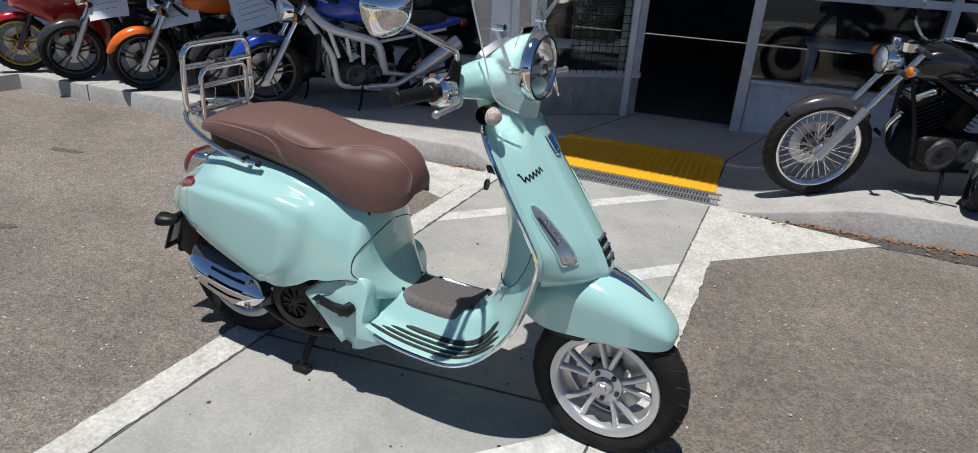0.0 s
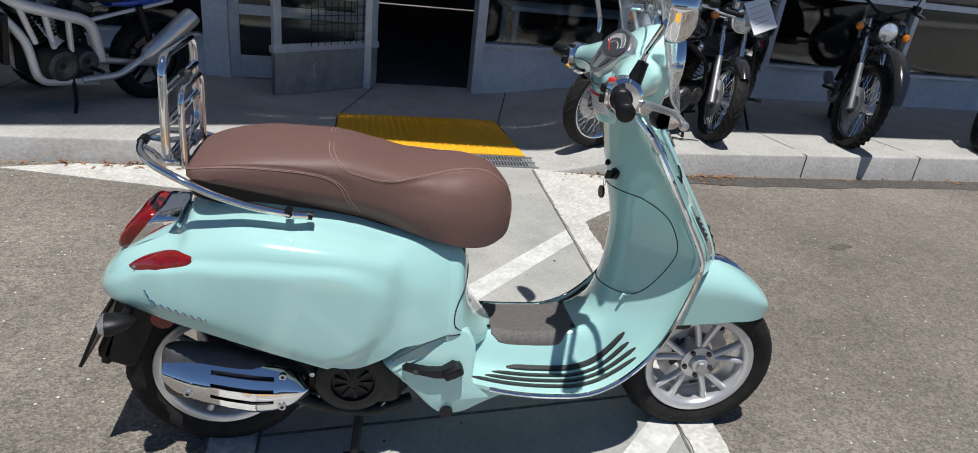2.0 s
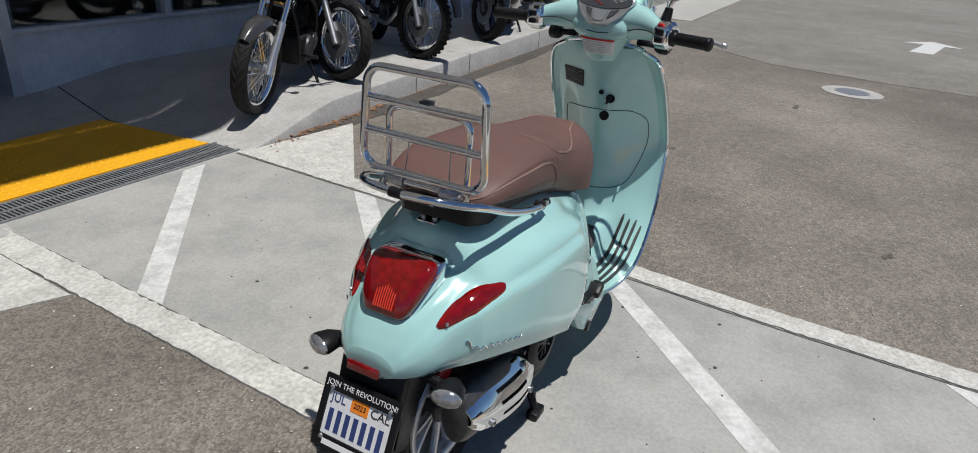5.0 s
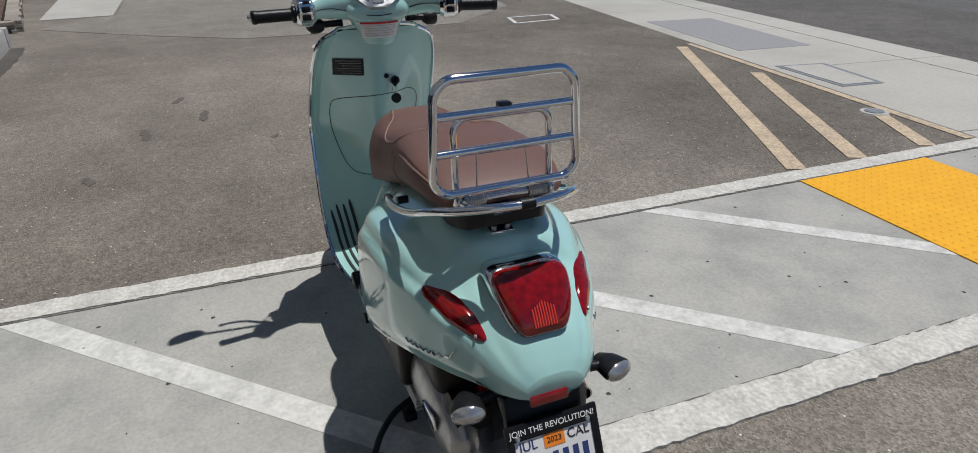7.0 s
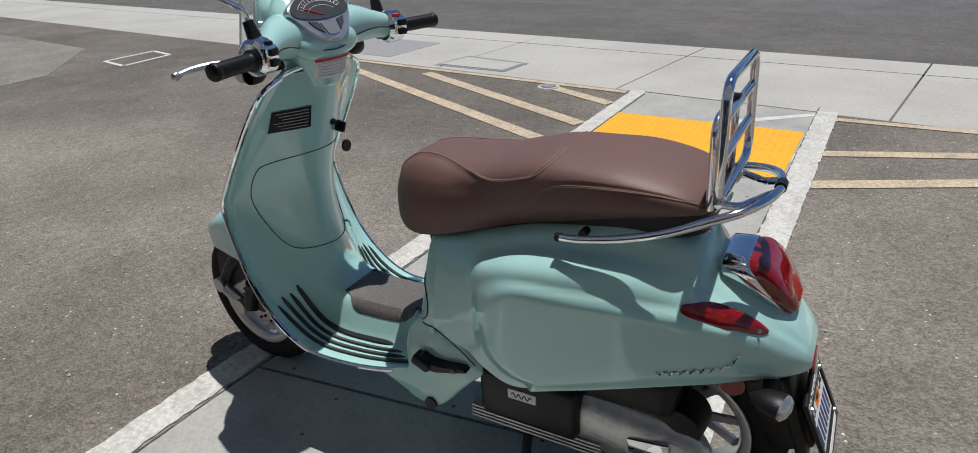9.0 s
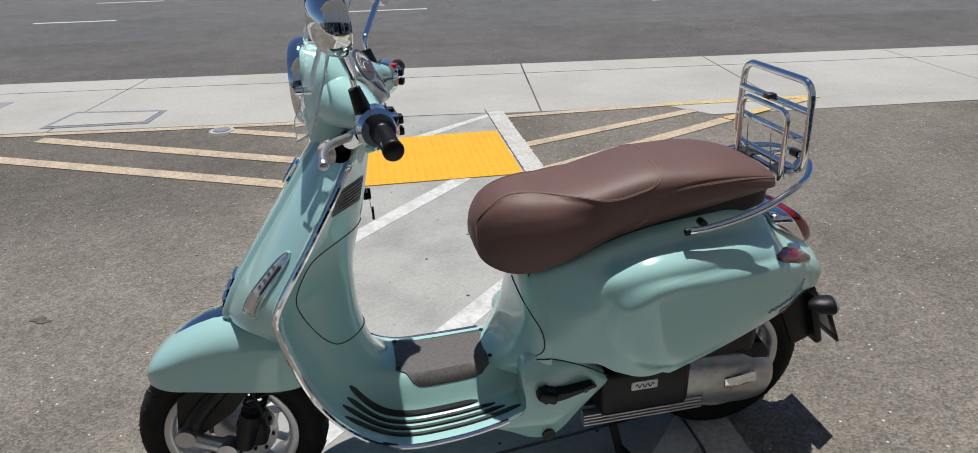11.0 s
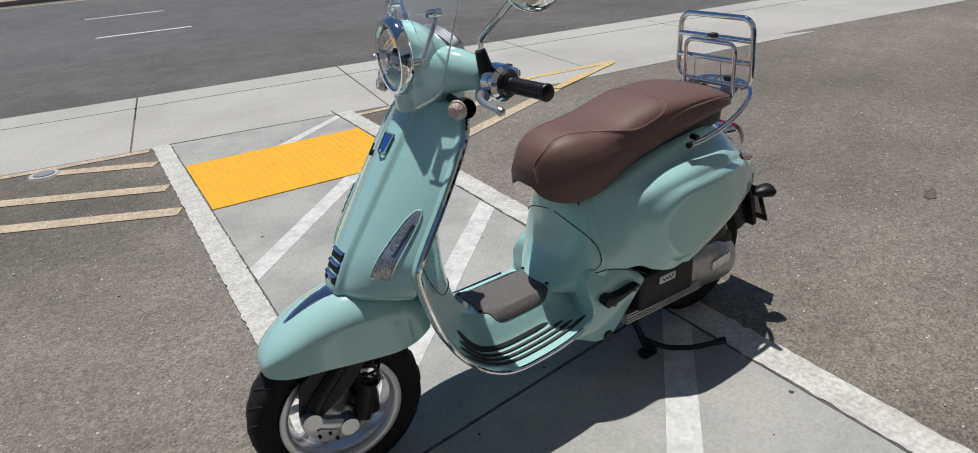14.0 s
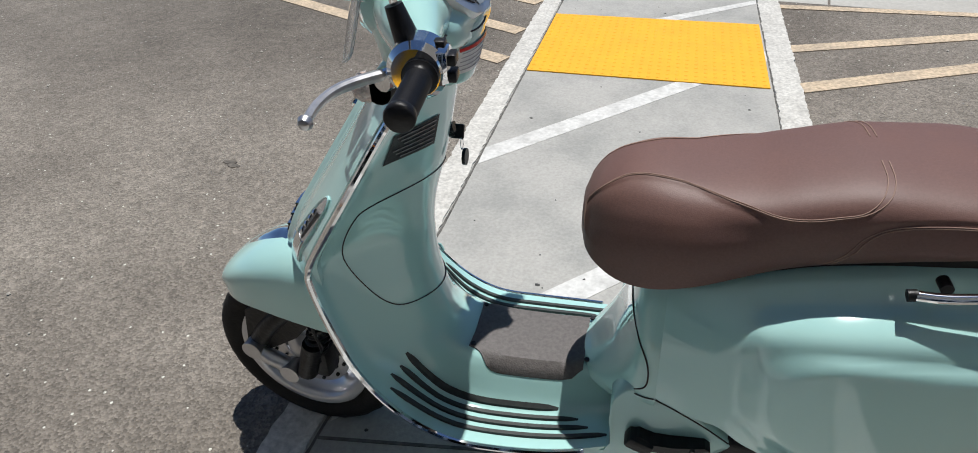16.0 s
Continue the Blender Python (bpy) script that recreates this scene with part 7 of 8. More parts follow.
# small pale stones and litter lying about
bm = bmesh.new()
rnd = random.Random(17)
for k in range(420):
    x, y = rnd.uniform(-5, 6.5), rnd.uniform(-3.4, 2.0)
    r = rnd.choice((0.003, 0.004, 0.005, 0.007))
    a = rnd.uniform(0, 6.3)
    ring = [bm.verts.new((x + r * rnd.uniform(0.7, 1.4) * math.cos(a + q * 1.257), y + r * rnd.uniform(0.7, 1.4) * math.sin(a + q * 1.257), 0.004)) for q in range(5)]
    top = bm.verts.new((x, y, 0.004 + r * 0.9))
    for q in range(5):
        bm.faces.new([ring[q], ring[(q + 1) % 5], top])
tagged(part("pebbles", bm, mat("pale_pebble", (0.50, 0.47, 0.42), 0.9, vary=0.2), smooth=False), "small pale stones and grit scattered on the asphalt", "grit", kind="stuff")
# dead leaves and grit along the kerb
bm = bmesh.new()
rnd = random.Random(5)
for k in range(420):
    x = rnd.choice((rnd.uniform(0.85, 4.5), rnd.uniform(-2.6, -0.65), rnd.gauss(1.75, 0.3)))
    y = kerb_y(x) - abs(rnd.gauss(0, 0.045)) - 0.004
    r = rnd.uniform(0.004, 0.014)
    a = rnd.uniform(0, 6.3)
    c = Vector((x, y, 0.008))
    vs = [bm.verts.new(c + Vector((r * math.cos(a + d) * (1.8 if i % 2 == 0 else 0.6), r * math.sin(a + d) * (1.8 if i % 2 == 0 else 0.6), rnd.uniform(0, 0.006)))) for i, d in enumerate((0, 1.57, 3.14, 4.71))]
    bm.faces.new(vs)
tagged(part("dry_leaves", bm, mat("dry_leaf", (0.26, 0.13, 0.06), 0.9, noise_scale=60, noise_amount=0.4), smooth=False), "brown dry leaves and grit along the kerb", "leaves", kind="stuff")

# ---- motorcycles in front of the shop ----
TAG_PAPER = mat("white_paper", (0.75, 0.77, 0.78), 0.7)
BIKE_BLACK = mat("bike_black_paint", (0.012, 0.012, 0.014), 0.2, coat=0.8)
BIKE_BLUE = mat("bike_blue_paint", (0.012, 0.05, 0.38), 0.2, coat=0.8)
BIKE_ORANGE = mat("bike_orange_paint", (0.75, 0.14, 0.01), 0.25, coat=0.6)
BIKE_RED = mat("bike_red_paint", (0.40, 0.008, 0.012), 0.2, coat=0.8)
BIKE_GREY = mat("bike_grey_paint", (0.06, 0.058, 0.058), 0.25, 0.3, coat=0.6)
GOLD = mat("gold_alloy", (0.55, 0.36, 0.08), 0.3, 0.9)
FRAME_SILVER = mat("frame_silver", (0.70, 0.70, 0.70), 0.35, 0.3)
BIKE_SEAT = mat("bike_seat_vinyl", (0.02, 0.02, 0.02), 0.55, bump=0.15, bump_scale=300)
LAMP_GLASS = mat("bike_lamp_glass", (0.70, 0.74, 0.78), 0.06, 0.5, coat=1.0, noise_scale=60, noise_amount=0.25)


def bike_wheel(parent, name, x, r, width, spoked, rim_mat, steer, disc=True, knobby=False):
    """A motorcycle wheel: tyre, rim, spokes, hub, disc."""
    w = new(name)
    w.parent = parent
    c = (x, 0, r)
    hw = width / 2
    rr = r - width * 0.62
    prof = [tuple(p) for p in spline([(-hw * 0.55, rr), (-hw * 0.95, rr + width * 0.25), (-hw * 0.85, r - width * 0.17), (-hw * 0.5, r - 0.012), (0, r), (hw * 0.5, r - 0.012), (hw * 0.85, r - width * 0.17), (hw * 0.95, rr + width * 0.25), (hw * 0.55, rr)], 19)]
    t = part("tyre", moved(lathe(prof, 48, "y", c), steer), RUBBER, w, autosmooth=70)
    bm = bmesh.new()
    n = 30 if not knobby else 36
    for k in range(n):
        for s in (-1, 1):
            a0 = 2 * math.pi * (k + (0.5 if s > 0 else 0)) / n
            if knobby:
                cc = Vector((x + (r - 0.006) * math.cos(a0), s * hw * 0.42, r + (r - 0.006) * math.sin(a0)))
                b = moved(box(-0.012, 0.012, -hw * 0.3, hw * 0.3, -0.012, 0.010), Matrix.Translation(cc) @ Matrix.Rotation(-a0 + math.pi / 2, 4, "Y"))
            else:
                pts = [(x + rq * math.cos(a0 + 0.2 * f), s * hw * (0.08 + 0.75 * f), r + rq * math.sin(a0 + 0.2 * f)) for f, rq in ((0, r), (0.4, r - 0.005), (0.75, r - 0.014), (1.0, r - width * 0.16))]
                b = tube(pts, 0.0028, 4)
            bm = joined(bm, b)
    tagged(part("tread", moved(bm, steer), RUBBER if knobby else DARK_JOINT, t), kind="stuff")
    rim = part("rim", moved(lathe([(-hw * 0.52, rr - 0.018), (-hw * 0.58, rr + 0.006), (-hw * 0.30, rr - 0.012), (0, rr - 0.022), (hw * 0.30, rr - 0.012), (hw * 0.58, rr + 0.006), (hw * 0.52, rr - 0.018), (0, rr - 0.030)], 48, "y", c, closed=True), steer), rim_mat, w, autosmooth=60)
    hub = part("hub", moved(lathe([(-0.06, 0.0), (-0.06, 0.025), (-0.05, 0.042), (-0.03, 0.03), (0.03, 0.03), (0.05, 0.042), (0.06, 0.025), (0.06, 0.0)], 20, "y", c), steer), SATIN if spoked else rim_mat, w)
    if spoked:
        bm = bmesh.new()
        for k in range(36):
            a = 2 * math.pi * k / 36
            b = a + (0.42 if k % 2 else -0.42)
            s = 1 if k % 4 < 2 else -1
            bm = joined(bm, cyl((x + 0.04 * math.cos(b), s * 0.045, r + 0.04 * math.sin(b)), (x + (rr - 0.02) * math.cos(a), s * 0.006, r + (rr - 0.02) * math.sin(a)), 0.0024, n=4, cap=False))
        tagged(part("wire_spoke", moved(bm, steer), CHROME, w), kind="stuff")
    else:
        for k in range(5):
            a = 2 * math.pi * k / 5 + 0.4
            m = Matrix.Translation(c) @ Matrix.Rotation(-a, 4, "Y")
            b = joined(moved(box(0.03, rr - 0.015, -0.02, 0.02, -0.016, -0.004, 0.003, 1), m @ Matrix.Rotation(0.10, 4, "Y")), moved(box(0.03, rr - 0.015, -0.02, 0.02, 0.004, 0.016, 0.003, 1), m @ Matrix.Rotation(-0.10, 4, "Y")))
            part("cast_spoke", moved(b, steer), rim_mat, w)
    if disc:
        d = part("brake_disc", moved(lathe([(-0.070, 0.075), (-0.070, 0.145), (-0.065, 0.145), (-0.065, 0.075)], 40, "y", c, closed=True), steer), SATIN, w)
        part("disc_carrier", moved(lathe([(-0.066, 0.02), (-0.066, 0.08), (-0.062, 0.08), (-0.062, 0.02)], 10, "y", c, closed=True), steer), GREY_CAST, w)
    return w


def blob(secs, n=24, p=2.4):
    """A lofted shape: sections of (x, z middle, half width, half height)."""
    return grid_mesh(oval_rows([tuple(q) for q in spline(secs, max(14, 4 * len(secs)))], n, p), close_v=True, cap=True)


def motorcycle(label, front, heading, style, paint_mat, fender_mat, spoked=False, rim_mat=None, steer_deg=0.0, lean_deg=8.0, frame_mat=None, scale=1.0, headlamp_r=0.085):
    """A parked motorcycle. Its front tyre touches down at front and it points along heading."""
    style_cruiser, style_dual, style_sport, style_naked = (style == k for k in ("cruiser", "dual", "sport", "naked"))
    touring = style == "touring"
    style_sport = style_sport or touring
    wb = 1.50 if style_cruiser else 1.42
    rf, rb = (0.325, 0.31) if spoked else (0.300, 0.305)
    if style_dual:
        rf, rb = 0.345, 0.32
    wf = 0.10 if (spoked and not style_cruiser) else 0.115
    rim_mat = rim_mat or (CHROME if spoked else BIKE_BLACK)
    frame_mat = frame_mat or ENGINE
    d = Vector((heading[0], heading[1], 0)).normalized()
    pos = Vector((front[0], front[1], 0)) - d * (wb / 2) * scale
    z = walk_z(front[0], front[1])
    z2 = walk_z(pos.x - d.x * wb / 2, pos.y - d.y * wb / 2)
    pitch = math.asin((z2 - z) / wb)
    m = Matrix.Translation((pos.x, pos.y, (z + z2) / 2 + 0.004)) @ Matrix.Rotation(math.atan2(d.y, d.x), 4, "Z") @ Matrix.Rotation(pitch, 4, "Y") @ Matrix.Rotation(radians(-lean_deg), 4, "X")
    bike = thing("motorcycle", label, "motorcycle", "motorcycles parked in front of the shop", at=m)
    bike.scale = (scale, scale, scale)
    xf, xb = wb / 2, -wb / 2
    rake = radians(32 if style_cruiser else 25)
    axis_dir = Vector((-math.sin(rake), 0, math.cos(rake)))
    axle = Vector((xf, 0, rf))
    S = Matrix.Translation(axle) @ Matrix.Rotation(radians(steer_deg), 4, "Z") @ Matrix.Translation(-axle)
    bike_wheel(bike, "front_wheel", xf, rf, wf, spoked, rim_mat, S, True, style_dual)
    bike_wheel(bike, "rear_wheel", xb, rb, wf + 0.035, spoked, rim_mat, Matrix.Identity(4), True, style_dual)
    fork_len = 0.74 if style_dual else 0.82 if touring else (0.76 if style_cruiser else 0.66)
    fork = new("fork")
    fork.parent = bike
    for s in (-1, 1):
        o = Vector((0, s * 0.085, 0))
        a = axle + o
        part("fork_slider", moved(cyl(a - axis_dir * 0.04, a + axis_dir * 0.34, 0.029, 0.027, 14), S), SATIN if not style_sport else BIKE_BLACK, fork)
        part("fork_tube", moved(cyl(a + axis_dir * 0.32, a + axis_dir * fork_len, 0.020, n=12), S), CHROME if not style_sport else (BIKE_BLACK if touring else GOLD), fork)
    head = axle + axis_dir * fork_len
    for h in (-0.16, -0.01):
        c = head + axis_dir * h
        part("triple_clamp", moved(box(-0.035, 0.035, -0.11, 0.11, -0.015, 0.015, 0.008), S @ Matrix.Translation(c) @ Matrix.Rotation(-rake, 4, "Y")), GREY_CAST, fork)
    part("caliper", moved(box(-0.105, -0.055, -0.098, -0.052, -0.02, 0.065, 0.01), S @ Matrix.Translation(axle + Vector((0, 0, 0.06)))), ENGINE, fork)
    # handlebar
    rise = 0.09 if style_cruiser else (0.10 if style_dual else (0.03 if style_sport else 0.07))
    half = 0.38 if style_cruiser or style_dual else (0.30 if style_sport else 0.35)
    hb = head + Vector((0.0, 0, 0.02))
    bar_pts = [hb + Vector((-0.14 - (0.14 if style_cruiser else 0.02), s * half, rise * 0.8)) if abs(s) == 1 else hb + Vector((-0.03, s * half, rise if abs(s) > 0.3 else 0.02)) for s in (-1, -0.5, -0.12, 0.12, 0.5, 1)]
    hbar = part("handlebar", moved(tube(bent(bar_pts, 0.07), 0.0115, 10), S), CHROME if style_cruiser else BLACK, bike)
    for s in (-1, 1):
        a, b = Vector(bar_pts[0 if s < 0 else -1]), Vector(bar_pts[1 if s < 0 else -2])
        part("grip", moved(cyl(a, a.lerp(b, 0.55), 0.019, n=12), S), BLACK, hbar)
        part("lever", moved(tube([a.lerp(b, 0.5) + Vector((0.05, 0, 0)), a.lerp(b, 0.3) + Vector((0.085, 0, -0.005)), a + Vector((0.08, 0, -0.01))], 0.007, 8), S), SATIN, hbar)
        part("master_cylinder", moved(box(-0.03, 0.03, -0.025, 0.025, -0.01, 0.03, 0.006), S @ Matrix.Translation(a.lerp(b, 0.62) + Vector((0.02, 0, 0.02)))), ENGINE, hbar)
        mc = a.lerp(b, 0.7) + Vector((-0.02, s * 0.06, 0.20))
        ms_ = part("mirror", moved(blob([(-0.02, 0, 0.02, 0.02), (-0.012, 0, 0.055, 0.038), (0.0, 0, 0.062, 0.042), (0.012, 0, 0.04, 0.025)], 18), S @ Matrix.Translation(mc)), BIKE_BLACK if not style_cruiser else CHROME, bike)
        part("mirror_stem", moved(tube([a.lerp(b, 0.65), a.lerp(b, 0.66) + Vector((0.01, s * 0.01, 0.10)), mc], 0.0055, 8), S), CHROME if style_cruiser else BLACK, ms_)
        # indicators
        ic = head + axis_dir * -0.10 + Vector((0.06, s * 0.20, 0))
        ib = part("indicator", moved(lathe([(-0.035, 0.0), (-0.03, 0.018), (0.0, 0.034), (0.010, 0.034)], 18, "x", tuple(ic)), S), CHROME if style_cruiser else BLACK, bike)
        part("lens", moved(lathe([(0.008, 0.033), (0.024, 0.024), (0.030, 0.0)], 18, "x", tuple(ic)), S), AMBER, ib)
        part("stalk", moved(cyl(ic - Vector((0, s * 0.02, 0)), ic - Vector((0.02, s * 0.11, 0)), 0.009, n=8), S), CHROME if style_cruiser else BLACK, ib)
    # headlamp
    hc = head + axis_dir * -0.09 + Vector((0.11, 0, 0.0))
    if style_sport:
        fairing = part("fairing", moved(blob([(hc.x + 0.16, hc.z - 0.10, 0.04, 0.04), (hc.x + 0.10, hc.z - 0.06, 0.13, 0.10), (hc.x, hc.z - 0.03, 0.20, 0.17), (hc.x - 0.12, hc.z - 0.06, 0.22, 0.20), (hc.x - 0.22, hc.z - 0.14, 0.21, 0.17)], 28), Matrix.Identity(4)), paint_mat, bike, "painted nose fairing")
        for s in (-1, 1):
            part("headlamp", moved(blob([(-0.03, 0, 0.05, 0.03), (0.0, 0, 0.06, 0.035), (0.03, 0, 0.03, 0.02)], 18), Matrix.Translation((hc.x + 0.10, s * 0.075, hc.z - 0.04)) @ Matrix.Rotation(s * 0.4, 4, "Z") @ Matrix.Scale(1.75 if touring else 1.0, 4)), LAMP_GLASS, fairing)
        ws = [[(hc.x + 0.02 - 0.20 * f, y * (0.17 - 0.04 * f), hc.z + 0.12 + 0.20 * f - 0.06 * y * y) for y in [q / 5 for q in range(-5, 6)]] for f in [k / 6 for k in range(7)]]
        scr = part("windscreen", grid_mesh(ws + [[(x - 0.004, y, z) for x, y, z in r] for r in ws[::-1]], close_u=True), SCREEN, fairing)
        scr.visible_shadow = False
        side = [(xf - 0.42, 0.40), (xf - 0.30, 0.72), (xf - 0.34, 0.86), (xf - 0.62, 0.78), (xf - 0.85, 0.55), (xf - 0.80, 0.30)]
        for s in (-1, 1):
            part("side_panel", moved(extruded(side, Matrix(((1, 0, 0, 0), (0, 0, -1, 0), (0, 1, 0, 0), (0, 0, 0, 1))), 0.012, 0.006), Matrix.Translation((0, s * 0.19, 0))), paint_mat, fairing)
            if touring:
                wing = [(hc.x - 0.10, hc.z - 0.20), (hc.x - 0.12, hc.z - 0.06), (hc.x - 0.26, hc.z + 0.01), (hc.x - 0.40, hc.z - 0.08), (hc.x - 0.30, hc.z - 0.17)]
                part("side_wing", moved(extruded(wing, Matrix(((1, 0, 0, 0), (0, 0, -1, 0), (0, 1, 0, 0), (0, 0, 0, 1))), 0.03, 0.010), Matrix.Translation((0, s * 0.215 + 0.015, 0))), BIKE_RED, fairing, "red fairing wing")
                part("hand_guard", moved(blob([(-0.03, 0, 0.05, 0.02), (0.0, 0.01, 0.09, 0.055), (0.03, 0.01, 0.07, 0.05), (0.05, 0, 0.02, 0.02)], 18), S @ Matrix.Translation((hb.x - 0.06, s * 0.27, hb.z + 0.03))), BIKE_BLACK, fairing)
        if touring:
            part("belly_fairing", blob([(hc.x - 0.10, 0.62, 0.06, 0.08), (hc.x - 0.16, 0.60, 0.19, 0.26), (hc.x - 0.34, 0.56, 0.22, 0.32), (hc.x - 0.60, 0.48, 0.20, 0.27), (hc.x - 0.74, 0.44, 0.08, 0.12)], 24, 3.0), BIKE_BLACK, fairing, "black lower fairing")
    else:
        hl = part("headlamp", moved(lathe([(-0.10, 0.0), (-0.095, headlamp_r * 0.5), (-0.05, headlamp_r * 0.92), (0.02, headlamp_r), (0.035, headlamp_r * 0.98), (0.035, headlamp_r * 0.86)], 28, "x", tuple(hc)), S), CHROME if not style_dual else BIKE_BLACK, bike, "round headlamp")
        part("lens", moved(lathe([(0.030, headlamp_r * 0.90), (0.046, headlamp_r * 0.6), (0.052, 0.0)], 28, "x", tuple(hc)), S), LAMP_GLASS, hl)
        g = hc + Vector((-0.07, 0, 0.10))
        part("gauge", moved(lathe([(-0.03, 0.0), (-0.03, 0.045), (0.02, 0.05), (0.02, 0.0)], 20, "z", tuple(g + Vector((0, 0.055, 0)))), S), CHROME if style_cruiser else BLACK, bike)
        part("gauge", moved(lathe([(-0.03, 0.0), (-0.03, 0.045), (0.02, 0.05), (0.02, 0.0)], 20, "z", tuple(g + Vector((0, -0.055, 0)))), S), CHROME if style_cruiser else BLACK, bike)
    # front fender
    up = 0.16 if style_dual else 0.022
    rows = []
    a0, a1 = (0.25, 2.0) if not style_cruiser else (0.75, 2.45)
    for k in range(19):
        a = a0 + (a1 - a0) * k / 18
        R = rf + up
        taper = math.sin(math.pi * min(1, max(0, 0.06 + 0.9 * k / 18))) ** 0.35
        rows.append([(xf + (R - 0.05 * abs(q) ** 3) * math.cos(a), q * 0.074 * taper, rf + (R - 0.05 * abs(q) ** 3) * math.sin(a)) for q in [v / 5 for v in range(-5, 6)]])
    inner = [[(xf + (x - xf) * 0.985, y * 0.96, rf + (z - rf) * 0.985) for x, y, z in r[::-1]] for r in rows]
    part("front_fender", moved(grid_mesh([a + b for a, b in zip(rows, inner)], close_v=True, cap=True), S), fender_mat, bike, autosmooth=60)
    # tank, seat, tail
    zt = 0.86 if style_cruiser else (0.92 if style_dual else 0.86)
    part("fuel_tank", blob([(xf - 0.38, zt, 0.05, 0.05), (xf - 0.44, zt + 0.01, 0.11, 0.09), (xf - 0.56, zt + 0.02, 0.15, 0.115), (xf - 0.70, zt - 0.005, 0.14, 0.10), (xf - 0.84, zt - 0.05, 0.09, 0.065), (xf - 0.88, zt - 0.06, 0.04, 0.03)]), paint_mat, bike, "painted fuel tank")
    zs = 0.68 if style_cruiser else (0.86 if style_dual else 0.78)
    part("seat", blob([(xf - 0.84, zs, 0.07, 0.03), (xf - 0.90, zs, 0.11, 0.045), (xf - 1.05, zs - 0.01, 0.15, 0.05), (xf - 1.25, zs + 0.03, 0.13, 0.05), (xf - 1.45, zs + 0.05, 0.11, 0.045), (xf - 1.52, zs + 0.05, 0.05, 0.02)]), BIKE_SEAT, bike, "black seat")
    part("tail_section", blob([(xf - 1.05, zs - 0.06, 0.10, 0.03), (xf - 1.25, zs - 0.04, 0.12, 0.045), (xf - 1.50, zs + 0.01, 0.09, 0.045), (xf - 1.66, zs + 0.03, 0.04, 0.025)]), paint_mat, bike)
    part("tail_lamp", box(xf - 1.72, xf - 1.65, -0.05, 0.05, zs - 0.01, zs + 0.05, 0.012), RED_LENS, bike)
    # rear fender
    rows = []
    for k in range(14):
        a = 0.9 + 1.7 * k / 13
        rows.append([(xb + (rb + 0.03 - 0.04 * abs(q) ** 3) * math.cos(a), q * 0.085, rb + (rb + 0.03 - 0.04 * abs(q) ** 3) * math.sin(a)) for q in [v / 4 for v in range(-4, 5)]])
    inner = [[(xb + (x - xb) * 0.985, y * 0.96, rb + (z - rb) * 0.985) for x, y, z in r[::-1]] for r in rows]
    part("rear_fender", grid_mesh([a + b for a, b in zip(rows, inner)], close_v=True, cap=True), fender_mat if style_cruiser else BLACK, bike, autosmooth=60)
    # engine
    eng = new("engine")
    eng.parent = bike
    ex = xf - 0.72
    part("crankcase", box(ex - 0.20, ex + 0.17, -0.15, 0.15, 0.22, 0.46, 0.05, 3), ENGINE, eng)
    for s in (-1, 1):
        part("side_case", lathe([(s * 0.14, 0.0), (s * 0.175, 0.07), (s * 0.165, 0.095), (s * 0.13, 0.105)], 28, "y", (ex + 0.02, 0, 0.34)), GREY_CAST, eng)
        part("side_case", lathe([(s * 0.14, 0.0), (s * 0.165, 0.05), (s * 0.155, 0.07), (s * 0.13, 0.075)], 24, "y", (ex - 0.14, 0, 0.36)), GREY_CAST, eng)
    for ang, cx in ((0.42, ex + 0.09), (-0.42, ex - 0.05)) if style_cruiser or style_naked else ((0.15, ex + 0.05),):
        mc = Matrix.Translation((cx, 0, 0.46)) @ Matrix.Rotation(ang, 4, "Y")
        part("cylinder", moved(box(-0.07, 0.07, -0.075, 0.075, 0.0, 0.24, 0.02), mc), ENGINE, eng)
        for k in range(7):
            part("cooling_fin", moved(box(-0.088, 0.088, -0.098, 0.098, 0.03 + 0.027 * k, 0.036 + 0.027 * k, 0.001, 1), mc), ENGINE, eng)
        part("cylinder_head", moved(box(-0.075, 0.075, -0.08, 0.08, 0.23, 0.29, 0.02), mc), CHROME if style_cruiser else GREY_CAST, eng)
    if style_cruiser:
        part("air_cleaner", lathe([(-0.11, 0.0), (-0.175, 0.0), (-0.178, 0.055), (-0.165, 0.07), (-0.11, 0.075)], 26, "y", (ex + 0.03, 0, 0.62)), CHROME, eng)
    if not style_cruiser:
        part("radiator", box(xf - 0.40, xf - 0.36, -0.14, 0.14, 0.36, 0.66, 0.01), ENGINE, bike)
    # frame
    fr = new("frame")
    fr.parent = bike
    hd = axle + axis_dir * (fork_len - 0.09) - Vector((0.06, 0, 0))
    for s in (-1, 1):
        big = 0.036 if frame_mat is FRAME_SILVER else 0.017
        part("main_tube", tube(bent([hd + Vector((0, s * 0.03, 0.02)), hd + Vector((-0.15, s * 0.13, -0.10)), Vector((ex - 0.16, s * 0.14, 0.62)), Vector((ex - 0.24, s * 0.13, 0.36))], 0.08), big, 12), frame_mat, fr)
        part("down_tube", tube(bent([hd + Vector((0, s * 0.03, -0.06)), Vector((ex + 0.22, s * 0.12, 0.50)), Vector((ex + 0.16, s * 0.13, 0.24)), Vector((ex - 0.22, s * 0.13, 0.22))], 0.08), big * 0.75, 12), frame_mat, fr)
